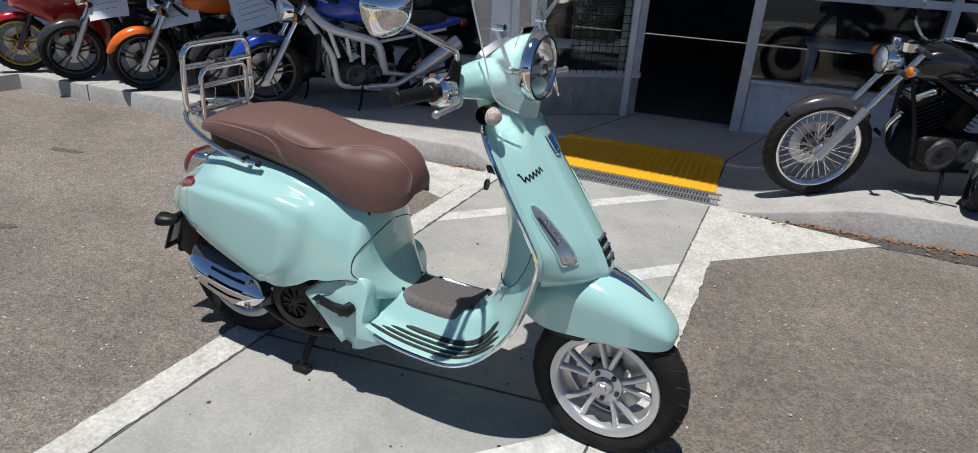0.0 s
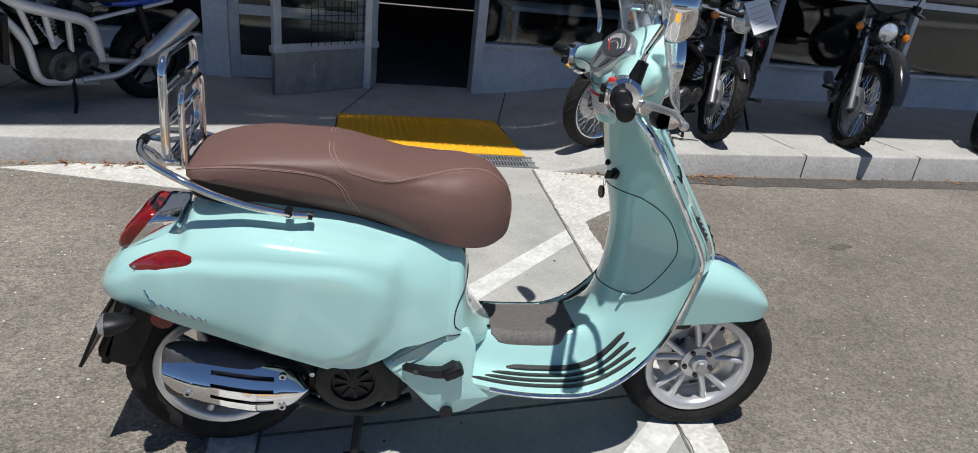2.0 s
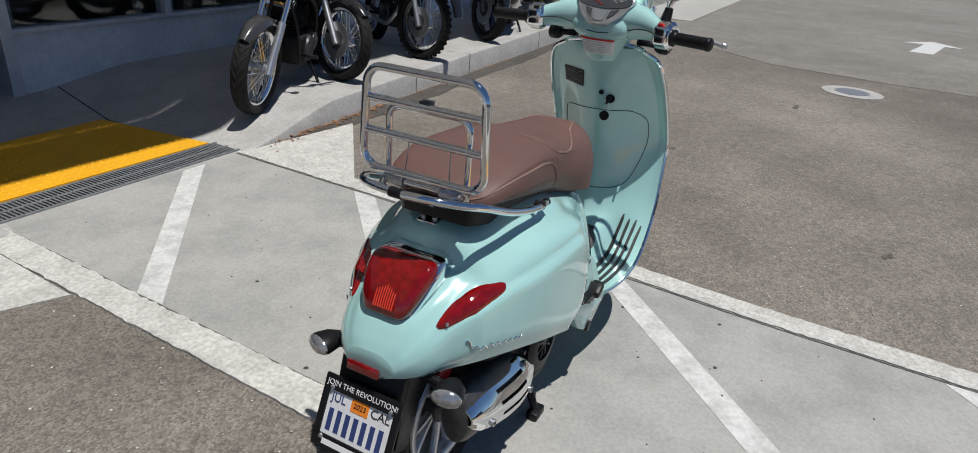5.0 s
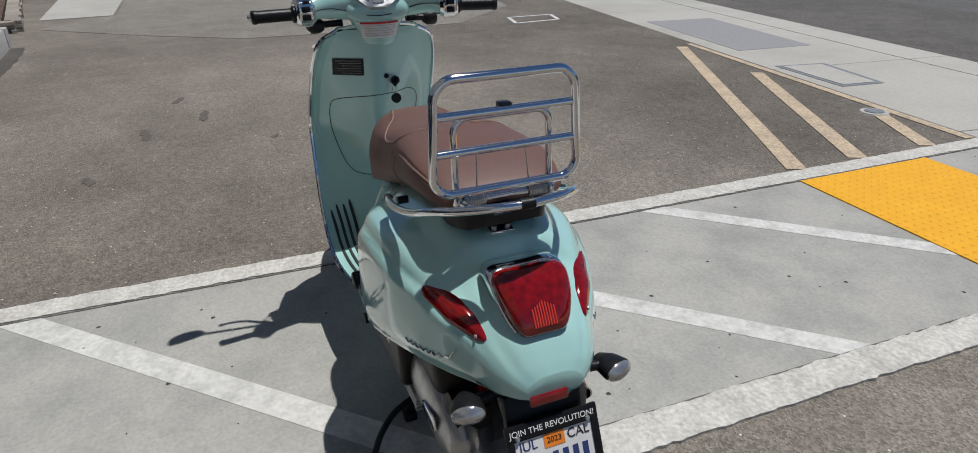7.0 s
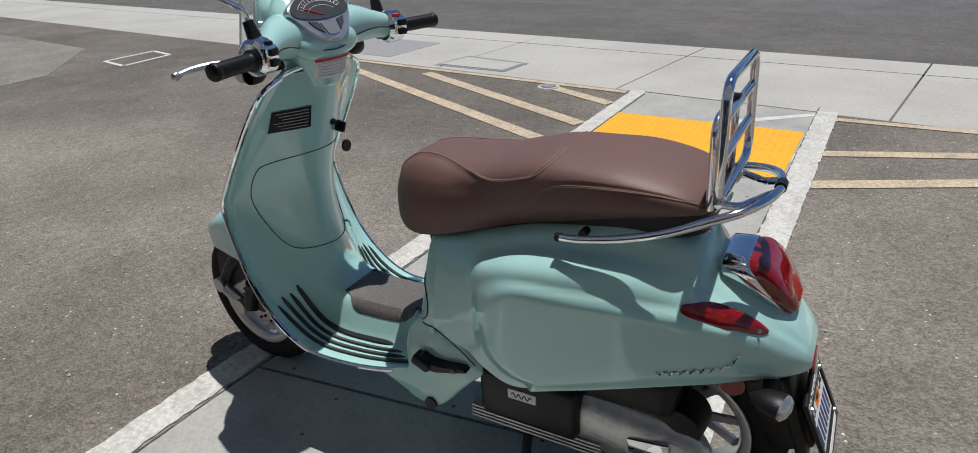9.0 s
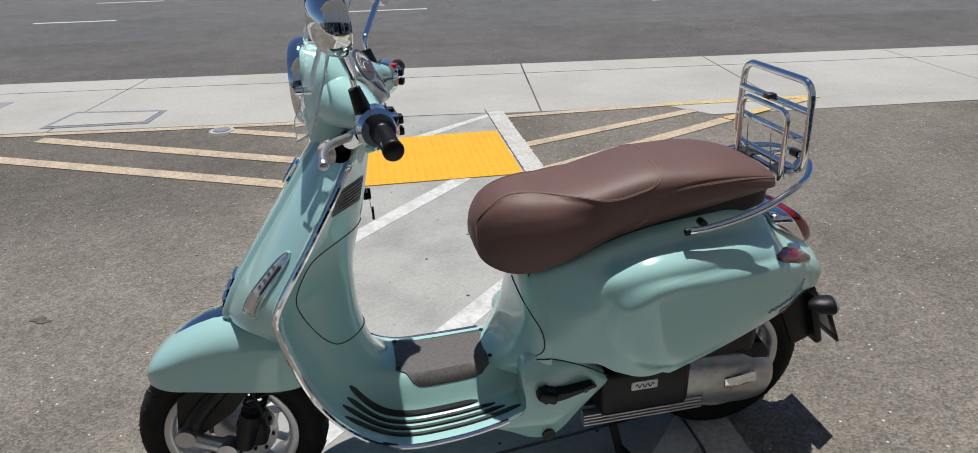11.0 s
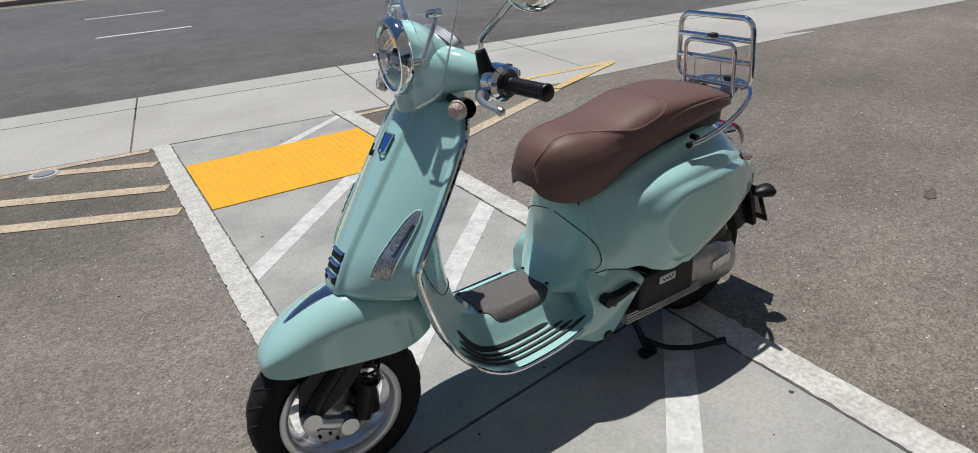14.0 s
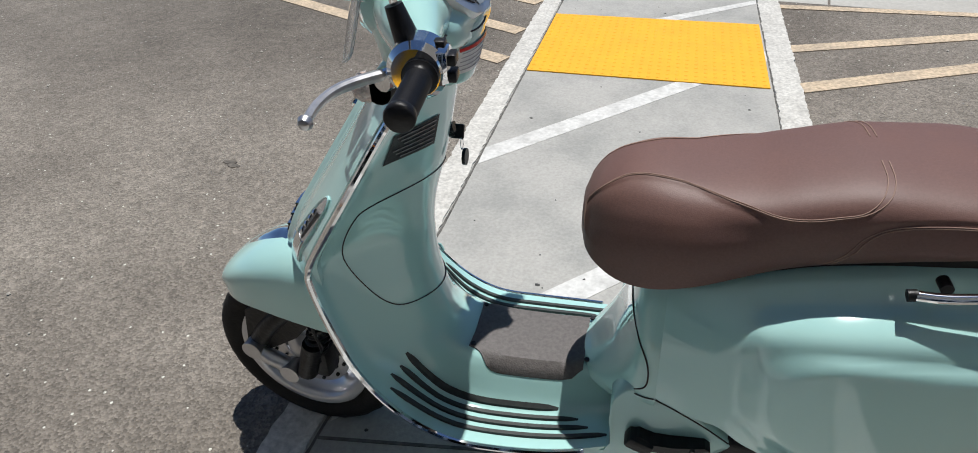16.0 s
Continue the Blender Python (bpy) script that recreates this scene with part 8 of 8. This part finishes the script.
        if frame_mat is FRAME_SILVER:
            for k in range(3):
                p = (hd + Vector((-0.15, s * 0.13, -0.10))).lerp(Vector((ex - 0.16, s * 0.14, 0.62)), k / 3)
                q = Vector((ex + 0.22, s * 0.12, 0.50)).lerp(Vector((ex - 0.1, s * 0.13, 0.40)), (k + 0.5) / 3)
                part("brace_tube", cyl(p, q, 0.018, n=10), frame_mat, fr)
        part("sub_frame", cyl((ex - 0.16, s * 0.12, 0.62), (xf - 1.50, s * 0.09, zs - 0.03), 0.013, n=10), frame_mat, fr)
        part("swing_arm", cyl((ex - 0.22, s * 0.12, 0.36), (xb, s * 0.115, rb), 0.026, 0.020, 12), SATIN if frame_mat is FRAME_SILVER else ENGINE, fr)
        part("foot_rest", cyl((ex - 0.16 + (0.35 if style_cruiser else 0), s * 0.15, 0.32), (ex - 0.16 + (0.35 if style_cruiser else 0), s * 0.27, 0.33), 0.014, n=10), BLACK, fr)
        part("rear_shock", cyl((xb + 0.06, s * 0.13, rb + 0.05), (xb + 0.20, s * 0.125, zs - 0.06), 0.024, n=12), CHROME if style_cruiser else ENGINE, fr)
    # exhaust
    exh = new("exhaust")
    exh.parent = bike
    part("header_pipe", tube(bent([Vector((ex + 0.17, -0.05, 0.58)), Vector((ex + 0.26, -0.10, 0.42)), Vector((ex + 0.14, -0.17, 0.24)), Vector((ex - 0.25, -0.17, 0.26)), Vector((xb + 0.25, -0.17, 0.32))], 0.09), 0.021, 12), CHROME if style_cruiser else SATIN, exh)
    if frame_mat is FRAME_SILVER:
        can = part("silencer", lathe([(-0.04, 0.0), (-0.04, 0.030), (0.0, 0.058), (0.40, 0.066), (0.43, 0.060), (0.44, 0.03), (0.40, 0.0)], 28, "x"), RIM_SILVER, exh, "polished metal silencer", autosmooth=40)
        can.matrix_local = Matrix.Translation((xb + 0.16, 0.19, 0.40)) @ Matrix.Rotation(math.pi - 0.10, 4, "Z") @ Matrix.Rotation(radians(-42), 4, "Y")
        part("link_pipe", tube(bent([(ex - 0.1, 0.15, 0.24), (xb + 0.36, 0.17, 0.26), (xb + 0.18, 0.19, 0.39)], 0.06), 0.024, 12), RIM_SILVER, exh)
    elif style_naked or style_sport:
        part("silencer", cyl((xb + 0.22, -0.17, 0.34), (xb - 0.18, -0.20, 0.66), 0.055, n=20), SATIN, exh, "brushed metal silencer")
    else:
        part("silencer", cyl((xb + 0.30, -0.18, 0.30), (xb - 0.28, -0.19, 0.36), 0.045, 0.052, 20), CHROME if style_cruiser else SATIN, exh)
    ml = math.tan(radians(lean_deg))
    part("side_stand", tube([(ex - 0.05, 0.13, 0.26), (ex - 0.02, 0.22, 0.12), (ex + 0.02, 0.27, 0.27 * ml + 0.008)], 0.012, 8), BLACK, bike, "black side stand")
    return bike, m, S


bike_rows = [
    ("black and red sports motorcycle with gold wheels", (-4.885, 1.975), (-0.62, -0.78), "sport", BIKE_RED, BIKE_RED, False, GOLD, 4, None, 0.085, 0.80),
    ("black naked motorcycle with a grey front fender", (-4.30, 2.01), (-0.60, -0.80), "naked", BIKE_BLACK, BIKE_GREY, False, BIKE_BLACK, 6, None, 0.08, 0.79),
    ("orange and black motorcycle with an orange fender", (-3.62, 2.09), (-0.60, -0.80), "naked", BIKE_ORANGE, BIKE_ORANGE, False, BIKE_BLACK, 4, None, 0.07, 0.80),
    ("dark grey motorcycle with a paper on it", (-3.02, 2.30), (-0.60, -0.80), "naked", BIKE_GREY, BIKE_GREY, False, BIKE_BLACK, 4, None, 0.08, 0.81),
    ("blue motorcycle with a silver frame and silver silencer", (-2.52, 2.20), (-0.63, -0.775), "naked", BIKE_BLUE, BIKE_BLUE, False, BIKE_BLACK, 4, FRAME_SILVER, 0.11, 0.89),
    ("black cruiser motorcycle with wire wheels and amber indicators", (1.21, 2.60), (-0.89, -0.45), "cruiser", BIKE_BLACK, BIKE_GREY, True, CHROME, -4, None, 0.085, 0.93),
    ("black classic motorcycle with wire wheels and round headlamp", (2.06, 2.62), (-0.559, -0.829), "cruiser", BIKE_BLACK, BIKE_BLACK, True, CHROME, 24, None, 0.09, 0.90),
    ("black dual-sport motorcycle with wire wheels and knobbly tyres", (3.16, 2.64), (-0.559, -0.829), "dual", BIKE_BLACK, BIKE_BLACK, True, BIKE_BLACK, 22, None, 0.085, 0.88),
    ("black and red touring motorcycle with cast wheels", (4.40, 2.67), (-0.95, -0.31), "touring", BIKE_BLACK, BIKE_BLACK, False, BIKE_BLACK, 40, None, 0.085, 1.04)]
bikes = []
for label, front, heading, style, pm, fm, spoked, rm, steer_deg, frm, hr, size in bike_rows:
    bikes.append(motorcycle(label, front, heading, style, pm, fm, spoked, rm, steer_deg, 8.0, frm, size, hr))

# price sheets clipped to the motorcycles
for i, (px, py, pz, w, h, turn) in enumerate(((-3.92, 2.10, 0.76, 0.30, 0.26, 25), (-3.36, 2.25, 0.75, 0.30, 0.26, 22), (-2.66, 2.30, 0.80, 0.30, 0.26, 18), (-2.04, 2.60, 0.60, 0.17, 0.24, 80), (2.30, 2.74, 1.00, 0.20, 0.22, 10))):
    sheet = thing("price_sheet", "white paper price sheet hanging on a motorcycle", "paper", "price sheets")
    M = Matrix.Translation((px, py, pz)) @ Matrix.Rotation(radians(-90 + turn), 4, "Z") @ Matrix.Rotation(radians(-28), 4, "Y") @ Matrix.Rotation(radians(18 + 6 * (i % 3 - 1)), 4, "X")
    rows = [[(0.012 * math.sin(3 * a + i) + 0.006 * b, -w / 2 + w * a, -h / 2 + h * b) for a in [k / 6 for k in range(7)]] for b in [k / 6 for k in range(7)]]
    p = part("paper", moved(grid_mesh(rows + [[(x - 0.001, y, z) for x, y, z in r] for r in rows[::-1]], close_u=True), M), TAG_PAPER, sheet)
    for k in range(4):
        zz = h * (0.30 - 0.17 * k)
        part("print_bar", moved(tube([(0.012 * math.sin(3 * a + i) + 0.006 * (zz / h + 0.5) + 0.0015, -w / 2 + w * a, zz) for a in (0.15, 0.35, 0.55, 0.85 - 0.1 * (k % 2))], 0.0014, 4), M), GREY_CAST, sheet)

# ---- planter beyond the walkway ----
planter = thing("planter_bed", "planting bed with bark mulch edged by stacked flat stones", "planter")
MULCH = mat("bark_mulch", (0.075, 0.052, 0.038), 0.95, noise_scale=25, noise_amount=0.5, bump=0.8, bump_scale=40, second=(0.2, 0.15, 0.1), second_scale=9)
part("mulch", slab([(8.05, 4.75), (8.85, 2.95), (14.2, 3.9), (24, 4.2), (24, 6.2), (8.05, 6.2)], -0.02, 0.13), MULCH, planter, smooth=False)
STONE = mat("edge_stone", (0.30, 0.27, 0.23), 0.9, noise_scale=30, noise_amount=0.2, bump=0.4, bump_scale=40, vary=0.2)
rnd = random.Random(11)
for (xa, ya), (xc, yc) in (((7.95, 4.7), (8.8, 2.8)), ((8.8, 2.8), (14.2, 3.78)), ((14.2, 3.78), (22, 4.05))):
    ln = math.hypot(xc - xa, yc - ya)
    for layer in range(3):
        t = 0.0
        while t < ln - 0.05:
            w = min(rnd.uniform(0.25, 0.5), ln - t)
            a = math.atan2(yc - ya, xc - xa)
            m = Matrix.Translation((xa + (xc - xa) * (t + w / 2) / ln, ya + (yc - ya) * (t + w / 2) / ln, layer * 0.05)) @ Matrix.Rotation(a + rnd.uniform(-0.03, 0.03), 4, "Z")
            part("edge_stone", moved(box(-w / 2 + 0.004, w / 2 - 0.004, -0.08 + rnd.uniform(-0.02, 0.02), 0.10, 0.0, 0.048, 0.006, 1), m), STONE, planter, smooth=False)
            t += w
garden_wall = part("wall_east", box(8.0, 40, 6.2, 6.4, -0.1, 2.6), GREY_WALL, smooth=False)
tagged(garden_wall, "plain grey rendered wall behind the planting bed", "wall", kind="structure")
BLADE = mat("grass_blade", (0.11, 0.15, 0.045), 0.6, noise_scale=8, noise_amount=0.35, second=(0.27, 0.25, 0.10), second_scale=4, second_amount=0.6)
DRY_BLADE = mat("dry_grass_blade", (0.36, 0.29, 0.15), 0.75, noise_scale=8, noise_amount=0.35, second=(0.22, 0.16, 0.08), second_scale=4, second_amount=0.6)


def blades(rnd, gx, gy, gh, n, r, bend_most):
    """A tuft of arching strap leaves that widen and taper."""
    bm = bmesh.new()
    for k in range(n):
        a = rnd.uniform(0, 6.283)
        r0 = abs(rnd.gauss(0, r))
        bend = rnd.uniform(0.08, bend_most)
        h = gh * rnd.uniform(0.35, 1.0) * (1.22 if rnd.random() < 0.07 else 1.0)
        base_p = Vector((gx + r0 * math.cos(a), gy + r0 * math.sin(a), 0.12))
        yaw = a + rnd.uniform(-0.9, 0.9)
        out = Vector((math.cos(yaw), math.sin(yaw), 0))
        side = Vector((-out.y, out.x, 0)) * rnd.uniform(0.006, 0.012)
        prev_v = None
        for q in range(7):
            f = q / 6
            p = base_p + out * bend * f ** 2.2 * h + Vector((0, 0, h * f * (1 - 0.42 * bend * f * f)))
            wv = side * (0.6 + 0.8 * f - 1.35 * f * f)
            cur = (bm.verts.new(p - wv), bm.verts.new(p + wv))
            if prev_v:
                bm.faces.new([prev_v[0], prev_v[1], cur[1], cur[0]])
            prev_v = cur
    return bm


for gi, (gx, gy, gh) in enumerate(((8.95, 4.15, 0.66), (9.45, 4.75, 0.62), (9.95, 4.1, 0.70), (9.15, 5.4, 0.62), (10.35, 5.1, 0.68), (10.85, 3.95, 0.56), (11.5, 4.9, 0.68), (12.4, 4.6, 0.66), (13.4, 4.9, 0.62), (14.6, 5.0, 0.66), (16.0, 5.1, 0.7), (17.6, 5.2, 0.7), (12.1, 5.6, 0.7))):
    rnd = random.Random(gi + 40)
    gr = thing("grass_clump", "green and straw-coloured strap-leaved grass clump in the bed", "plant", "grass clumps in the bed")
    tagged(part("blade", blades(rnd, gx, gy, gh, 190, 0.13, 0.8), BLADE, gr, smooth=False), kind="stuff")
    tagged(part("dry_blade", blades(rnd, gx, gy, gh * 0.72, 80, 0.15, 1.1), DRY_BLADE, gr, "straw-coloured dry blades", smooth=False), kind="stuff")

# ---- far side of the street ----
far = tagged(new("far_verge"), "pale gravel lot beyond the far kerb", "ground", kind="structure")
part("surface", slab([street_pt(-200, 15.6), street_pt(200, 15.6), street_pt(200, 70), street_pt(-200, 70)], STREET_Z - 0.2, STREET_Z + 0.10), mat("pale_gravel", (0.29, 0.275, 0.255), 0.95, noise_scale=12, noise_amount=0.2, second=(0.21, 0.20, 0.19), second_scale=0.3), far, smooth=False)
part("kerb", slab([street_pt(-200, 15.3), street_pt(200, 15.3), street_pt(200, 15.6), street_pt(-200, 15.6)], STREET_Z - 0.2, STREET_Z + 0.13, 0.02), mat("brown_kerb", (0.30, 0.24, 0.18), 0.9, noise_scale=10, noise_amount=0.2), far, smooth=False)
part("far_path", slab([street_pt(-200, 18.2), street_pt(200, 18.2), street_pt(200, 18.6), street_pt(-200, 18.6)], STREET_Z, STREET_Z + 0.106), WHITE_PAINT, far, smooth=False)

FAR_GREY = mat("fence_grey_panel", (0.13, 0.13, 0.135), 0.8, noise_scale=8, noise_amount=0.2)
FENCE_DARK = mat("fence_dark_panel", (0.035, 0.02, 0.02), 0.7, noise_scale=8, noise_amount=0.3)
fence = thing("fence", "dark panel fence with white posts on a low white base", "fence")
fx0 = -34.0
for k in range(26):
    u0 = fx0 + 3.0 * k
    pu, pn = street_pt(u0, 32.0)[0], street_pt(u0, 32.0)[1]
    m = Matrix.Translation((pu, pn, STREET_Z + 0.1)) @ Matrix.Rotation(radians(-9), 4, "Z")
    part("post", moved(box(-0.16, 0.16, -0.16, 0.16, 0, 1.62, 0.02), m), FACADE, fence)
    part("panel", moved(box(0.16, 2.84, -0.03, 0.03, 0.34, 1.42, 0.01), m), FENCE_DARK if k % 5 != 3 else FAR_GREY, fence)
    part("base_block", moved(box(0.16, 2.84, -0.07, 0.07, 0, 0.34, 0.01), m), FACADE, fence)

LEAF = mat("leaf_green", (0.075, 0.11, 0.035), 0.6, noise_scale=1.2, noise_amount=0.4, second=(0.12, 0.15, 0.05), second_scale=0.6)
BARK = mat("bark", (0.10, 0.075, 0.055), 0.9, noise_scale=20, noise_amount=0.3, bump=0.5, bump_scale=20)


def tree(x, y, h, r, seed, label):
    rnd = random.Random(seed)
    t = thing("tree", label, "tree", "trees behind the fence")
    z0 = STREET_Z + 0.1
    part("trunk", tube([(x, y, z0 - 0.1), (x + rnd.uniform(-.1, .1), y, z0 + h * 0.25), (x + rnd.uniform(-.25, .25), y + rnd.uniform(-.2, .2), z0 + h * 0.55)], 0.16, 10, r_end=0.07), BARK, t)
    for k in range(6):
        a = rnd.uniform(0, 6.283)
        part("limb", tube([(x, y, z0 + h * rnd.uniform(0.25, 0.45)), (x + r * 0.4 * math.cos(a), y + r * 0.4 * math.sin(a), z0 + h * 0.6), (x + r * 0.7 * math.cos(a), y + r * 0.7 * math.sin(a), z0 + h * rnd.uniform(0.65, 0.85))], 0.06, 7, r_end=0.015), BARK, t)
    bm = bmesh.new()
    clumps = [(rnd.gauss(0, 0.5) * r, rnd.gauss(0, 0.5) * r, h * (0.62 + rnd.uniform(-0.30, 0.32)), rnd.uniform(0.25, 0.5) * r) for _ in range(22)]
    for k in range(2600):
        cx, cy, cz, cr = rnd.choice(clumps)
        v = Vector((rnd.gauss(0, 1), rnd.gauss(0, 1), rnd.gauss(0, 0.8))).normalized() * cr * rnd.uniform(0.5, 1.0) ** 0.5
        c = Vector((x + cx, y + cy, z0 + cz)) + v
        s = rnd.uniform(0.05, 0.12)
        n1 = Vector((rnd.gauss(0, 1), rnd.gauss(0, 1), rnd.gauss(0, 1))).normalized()
        n2 = n1.orthogonal().normalized()
        bm.faces.new([bm.verts.new(c + n1 * s), bm.verts.new(c + n2 * s * 0.6), bm.verts.new(c - n1 * s), bm.verts.new(c - n2 * s * 0.6)])
    tagged(part("crown", bm, LEAF, t, smooth=False), kind="stuff")
    return t


for k, (u0, n0, h, r) in enumerate(((6.5, 35, 4.2, 1.9), (1.2, 34.5, 3.8, 1.6), (-4.5, 35, 4.6, 2.0), (-9.5, 34.6, 4.2, 1.8), (-14.5, 35, 4.4, 1.9), (-19.5, 35, 4.8, 2.0), (12, 35, 4.6, 2.1), (-27, 35, 4.8, 2.2), (-36, 35, 4.8, 2.2), (-46, 34, 5, 2.4))):
    p = street_pt(u0, n0)
    tree(p[0], p[1], h * 1.05, r * 1.2, 70 + k, "leafy green tree standing behind the dark fence")

FAR_WALL = mat("far_dark_wall", (0.045, 0.043, 0.04), 0.9, noise_scale=1.5, noise_amount=0.2)
DARK_GLASS = mat("far_dark_glass", (0.03, 0.035, 0.04), 0.1, coat=0.6)
for u0, w, h in ((-62, 26, 6.5), (-33, 22, 5.5), (-8, 16, 6.0), (14, 24, 6.5)):
    p = street_pt(u0, 46)
    m = Matrix.Translation((p[0], p[1], STREET_Z)) @ Matrix.Rotation(radians(-9), 4, "Z")
    bl = thing("far_building", "low dark-fronted building far across the street", "building")
    part("wall", moved(box(0, w, -12, 0, 0, h), m), FAR_WALL, bl, smooth=False)
    part("roof", moved(box(-0.3, w + 0.3, -12.3, 0.3, h, h + 0.3), m), GREY_WALL, bl, smooth=False)
    for k in range(int(w / 4)):
        win = part("window", moved(box(1 + 4 * k, 3.6 + 4 * k, -0.05, 0.06, 1.0, 3.0), m), DARK_GLASS, bl, smooth=False)
        part("sill", moved(box(0.9 + 4 * k, 3.7 + 4 * k, 0.0, 0.14, 0.9, 1.0), m), FACADE, win, smooth=False)

# ---- vehicles ----
CAR_GLASS = mat("car_glass", (0.01, 0.012, 0.014), 0.05, coat=1.0)
CAR_BLACK = mat("car_black_paint", (0.004, 0.005, 0.009), 0.10, coat=0.6, spec=0.3)
CAR_WHITE = mat("car_white_paint", (0.70, 0.70, 0.70), 0.25, coat=0.6)


def car(label, x, y, heading_deg, paint_mat, length, height, style):
    """A car: lower body, cabin with glass, wheels, lamps. x forward."""
    m = Matrix.Translation((x, y, STREET_Z + (0.004 if style == "sedan_road" else 0.104))) @ Matrix.Rotation(radians(heading_deg), 4, "Z")
    c = thing("car", label, "car", at=m)
    L = length / 2
    hw = 0.90
    van = style == "van"
    suv = style == "suv"
    deck = 0.92 if not (van or suv) else 1.05
    low = [(-L, 0.60, hw * 0.80, 0.22), (-L + 0.10, 0.60, hw * 0.94, 0.32), (-L * 0.72, 0.60, hw, 0.36), (0, 0.58, hw, 0.36), (L * 0.55, 0.57, hw, 0.34), (L - 0.25, 0.52, hw * 0.94, 0.27), (L - 0.05, 0.48, hw * 0.82, 0.20), (L, 0.47, hw * 0.72, 0.14)]
    if van or suv:
        low = [(a, b + 0.08, w, h + 0.08) for a, b, w, h in low]
    part("body", blob(low, 32, 4.0), paint_mat, c, autosmooth=60)
    if van:
        cab = [(-L + 0.05, 0.9, 0.80, 0.5), (-L + 0.2, height * 0.70, 0.84, height * 0.30), (L * 0.2, height * 0.70, 0.84, height * 0.30), (L * 0.5, height * 0.64, 0.80, height * 0.20), (L * 0.66, deck - 0.05, 0.74, 0.10)]
    elif suv:
        cab = [(-L + 0.08, 1.0, 0.70, 0.18), (-L + 0.25, 1.28, 0.74, height - 1.28), (-0.3, 1.30, 0.76, height - 1.30), (L * 0.18, 1.26, 0.74, height - 1.30), (L * 0.48, deck, 0.70, 0.10)]
    else:
        cab = [(-L * 0.76, deck - 0.06, 0.66, 0.06), (-L * 0.50, 1.12, 0.70, 0.20), (-L * 0.22, 1.18, 0.70, height - 1.18), (L * 0.05, 1.17, 0.70, height - 1.19), (L * 0.26, 1.06, 0.70, 0.18), (L * 0.46, deck - 0.06, 0.66, 0.06)]
    cabin = part("cabin", blob(cab, 32, 3.2), paint_mat, c, autosmooth=60)
    x0, x1 = (-L * 0.52, L * 0.28) if not (van or suv) else (-L * 0.78, L * 0.30)
    for s in (-1, 1):
        zt = height - 0.10
        out = [(x0 - 0.05, deck + 0.03), (x0 + 0.32, zt), (x1 - 0.42, zt), (x1 + 0.10, deck + 0.03)]
        mm = Matrix(((1, 0, 0, 0), (0, math.sin(0.28), -math.cos(0.28) * s, s * 0.865), (0, math.cos(0.28) * 1.0, 0, 0), (0, 0, 0, 1)))
        mm = Matrix(((1, 0, 0, 0), (0, -s * 0.30, s * 0.95, s * (0.80 + 0.30 * deck)), (0, 0.98, 0.3, -0.0), (0, 0, 0, 1)))
        if van:
            out = [(x1 - 0.7, deck + 0.05), (x1 - 0.65, zt - 0.1), (x1 - 0.05, zt - 0.1), (x1 + 0.25, deck + 0.05)]
        part("side_window", moved(slab(out, -0.02, 0.02), mm), CAR_GLASS, c, smooth=False)
        for xw in (-L * 0.60, L * 0.60):
            wh = part("wheel", lathe([(s * (hw - 0.20), 0.20), (s * (hw - 0.20), 0.32), (s * (hw - 0.02), 0.33), (s * (hw + 0.01), 0.30), (s * (hw + 0.005), 0.23)], 32, "y", (xw, 0, 0.33)), RUBBER, c)
            part("rim", lathe([(s * (hw - 0.10), 0.0), (s * (hw - 0.01), 0.05), (s * (hw - 0.02), 0.20), (s * (hw + 0.008), 0.235)], 32, "y", (xw, 0, 0.33)), SATIN, wh)
            for k in range(7):
                a = 2 * math.pi * k / 7
                part("rim_gap", moved(box(0.07, 0.19, s * (hw - 0.012) - 0.006, s * (hw - 0.012) + 0.006, -0.03, 0.03), Matrix.Translation((xw, 0, 0.33)) @ Matrix.Rotation(a, 4, "Y")), BLACK, wh)
        part("headlamp", box(L - 0.34, L - 0.10, s * 0.62 - 0.16, s * 0.62 + 0.16, 0.58, 0.70, 0.05), LAMP_GLASS, c)
        part("tail_lamp", box(-L + 0.0, -L + 0.16, s * 0.66 - 0.18, s * 0.66 + 0.16, 0.70, 0.86, 0.04), RED_LENS, c)
        part("door_handle", box(-0.35, -0.15, s * (hw + 0.0) - 0.012, s * hw + 0.012, 0.82, 0.85, 0.008), CHROME, c)
        part("sill_trim", box(-L * 0.45, L * 0.45, s * (hw - 0.01) - 0.01, s * (hw - 0.01) + 0.012, 0.31, 0.335, 0.004), CHROME, c)
        part("window_trim", box(x0 - 0.02, x1 + 0.08, s * 0.80 - 0.008, s * 0.80 + 0.012, deck + 0.015, deck + 0.035, 0.004), CHROME, c)
        part("door_mirror", box(x1 - 0.10, x1 + 0.06, s * 0.95 - 0.09, s * 0.95 + 0.07, deck + 0.04, deck + 0.18, 0.04), paint_mat, c)
    return c


car("black sedan with silver rims on the far lane of the road", -9.6, -15.9, 171.0, CAR_BLACK, 5.0, 1.48, "sedan_road")
car("white sport utility car parked on the gravel lot", -16.8, -29.4, 226.0, CAR_WHITE, 4.5, 1.72, "suv")
car("white car parked near the fence", -16.7, -35.0, 222.0, CAR_WHITE, 4.4, 1.45, "sedan")
car("white van parked on the gravel lot", -24.2, -30.0, 208.0, CAR_WHITE, 5.0, 2.0, "van")
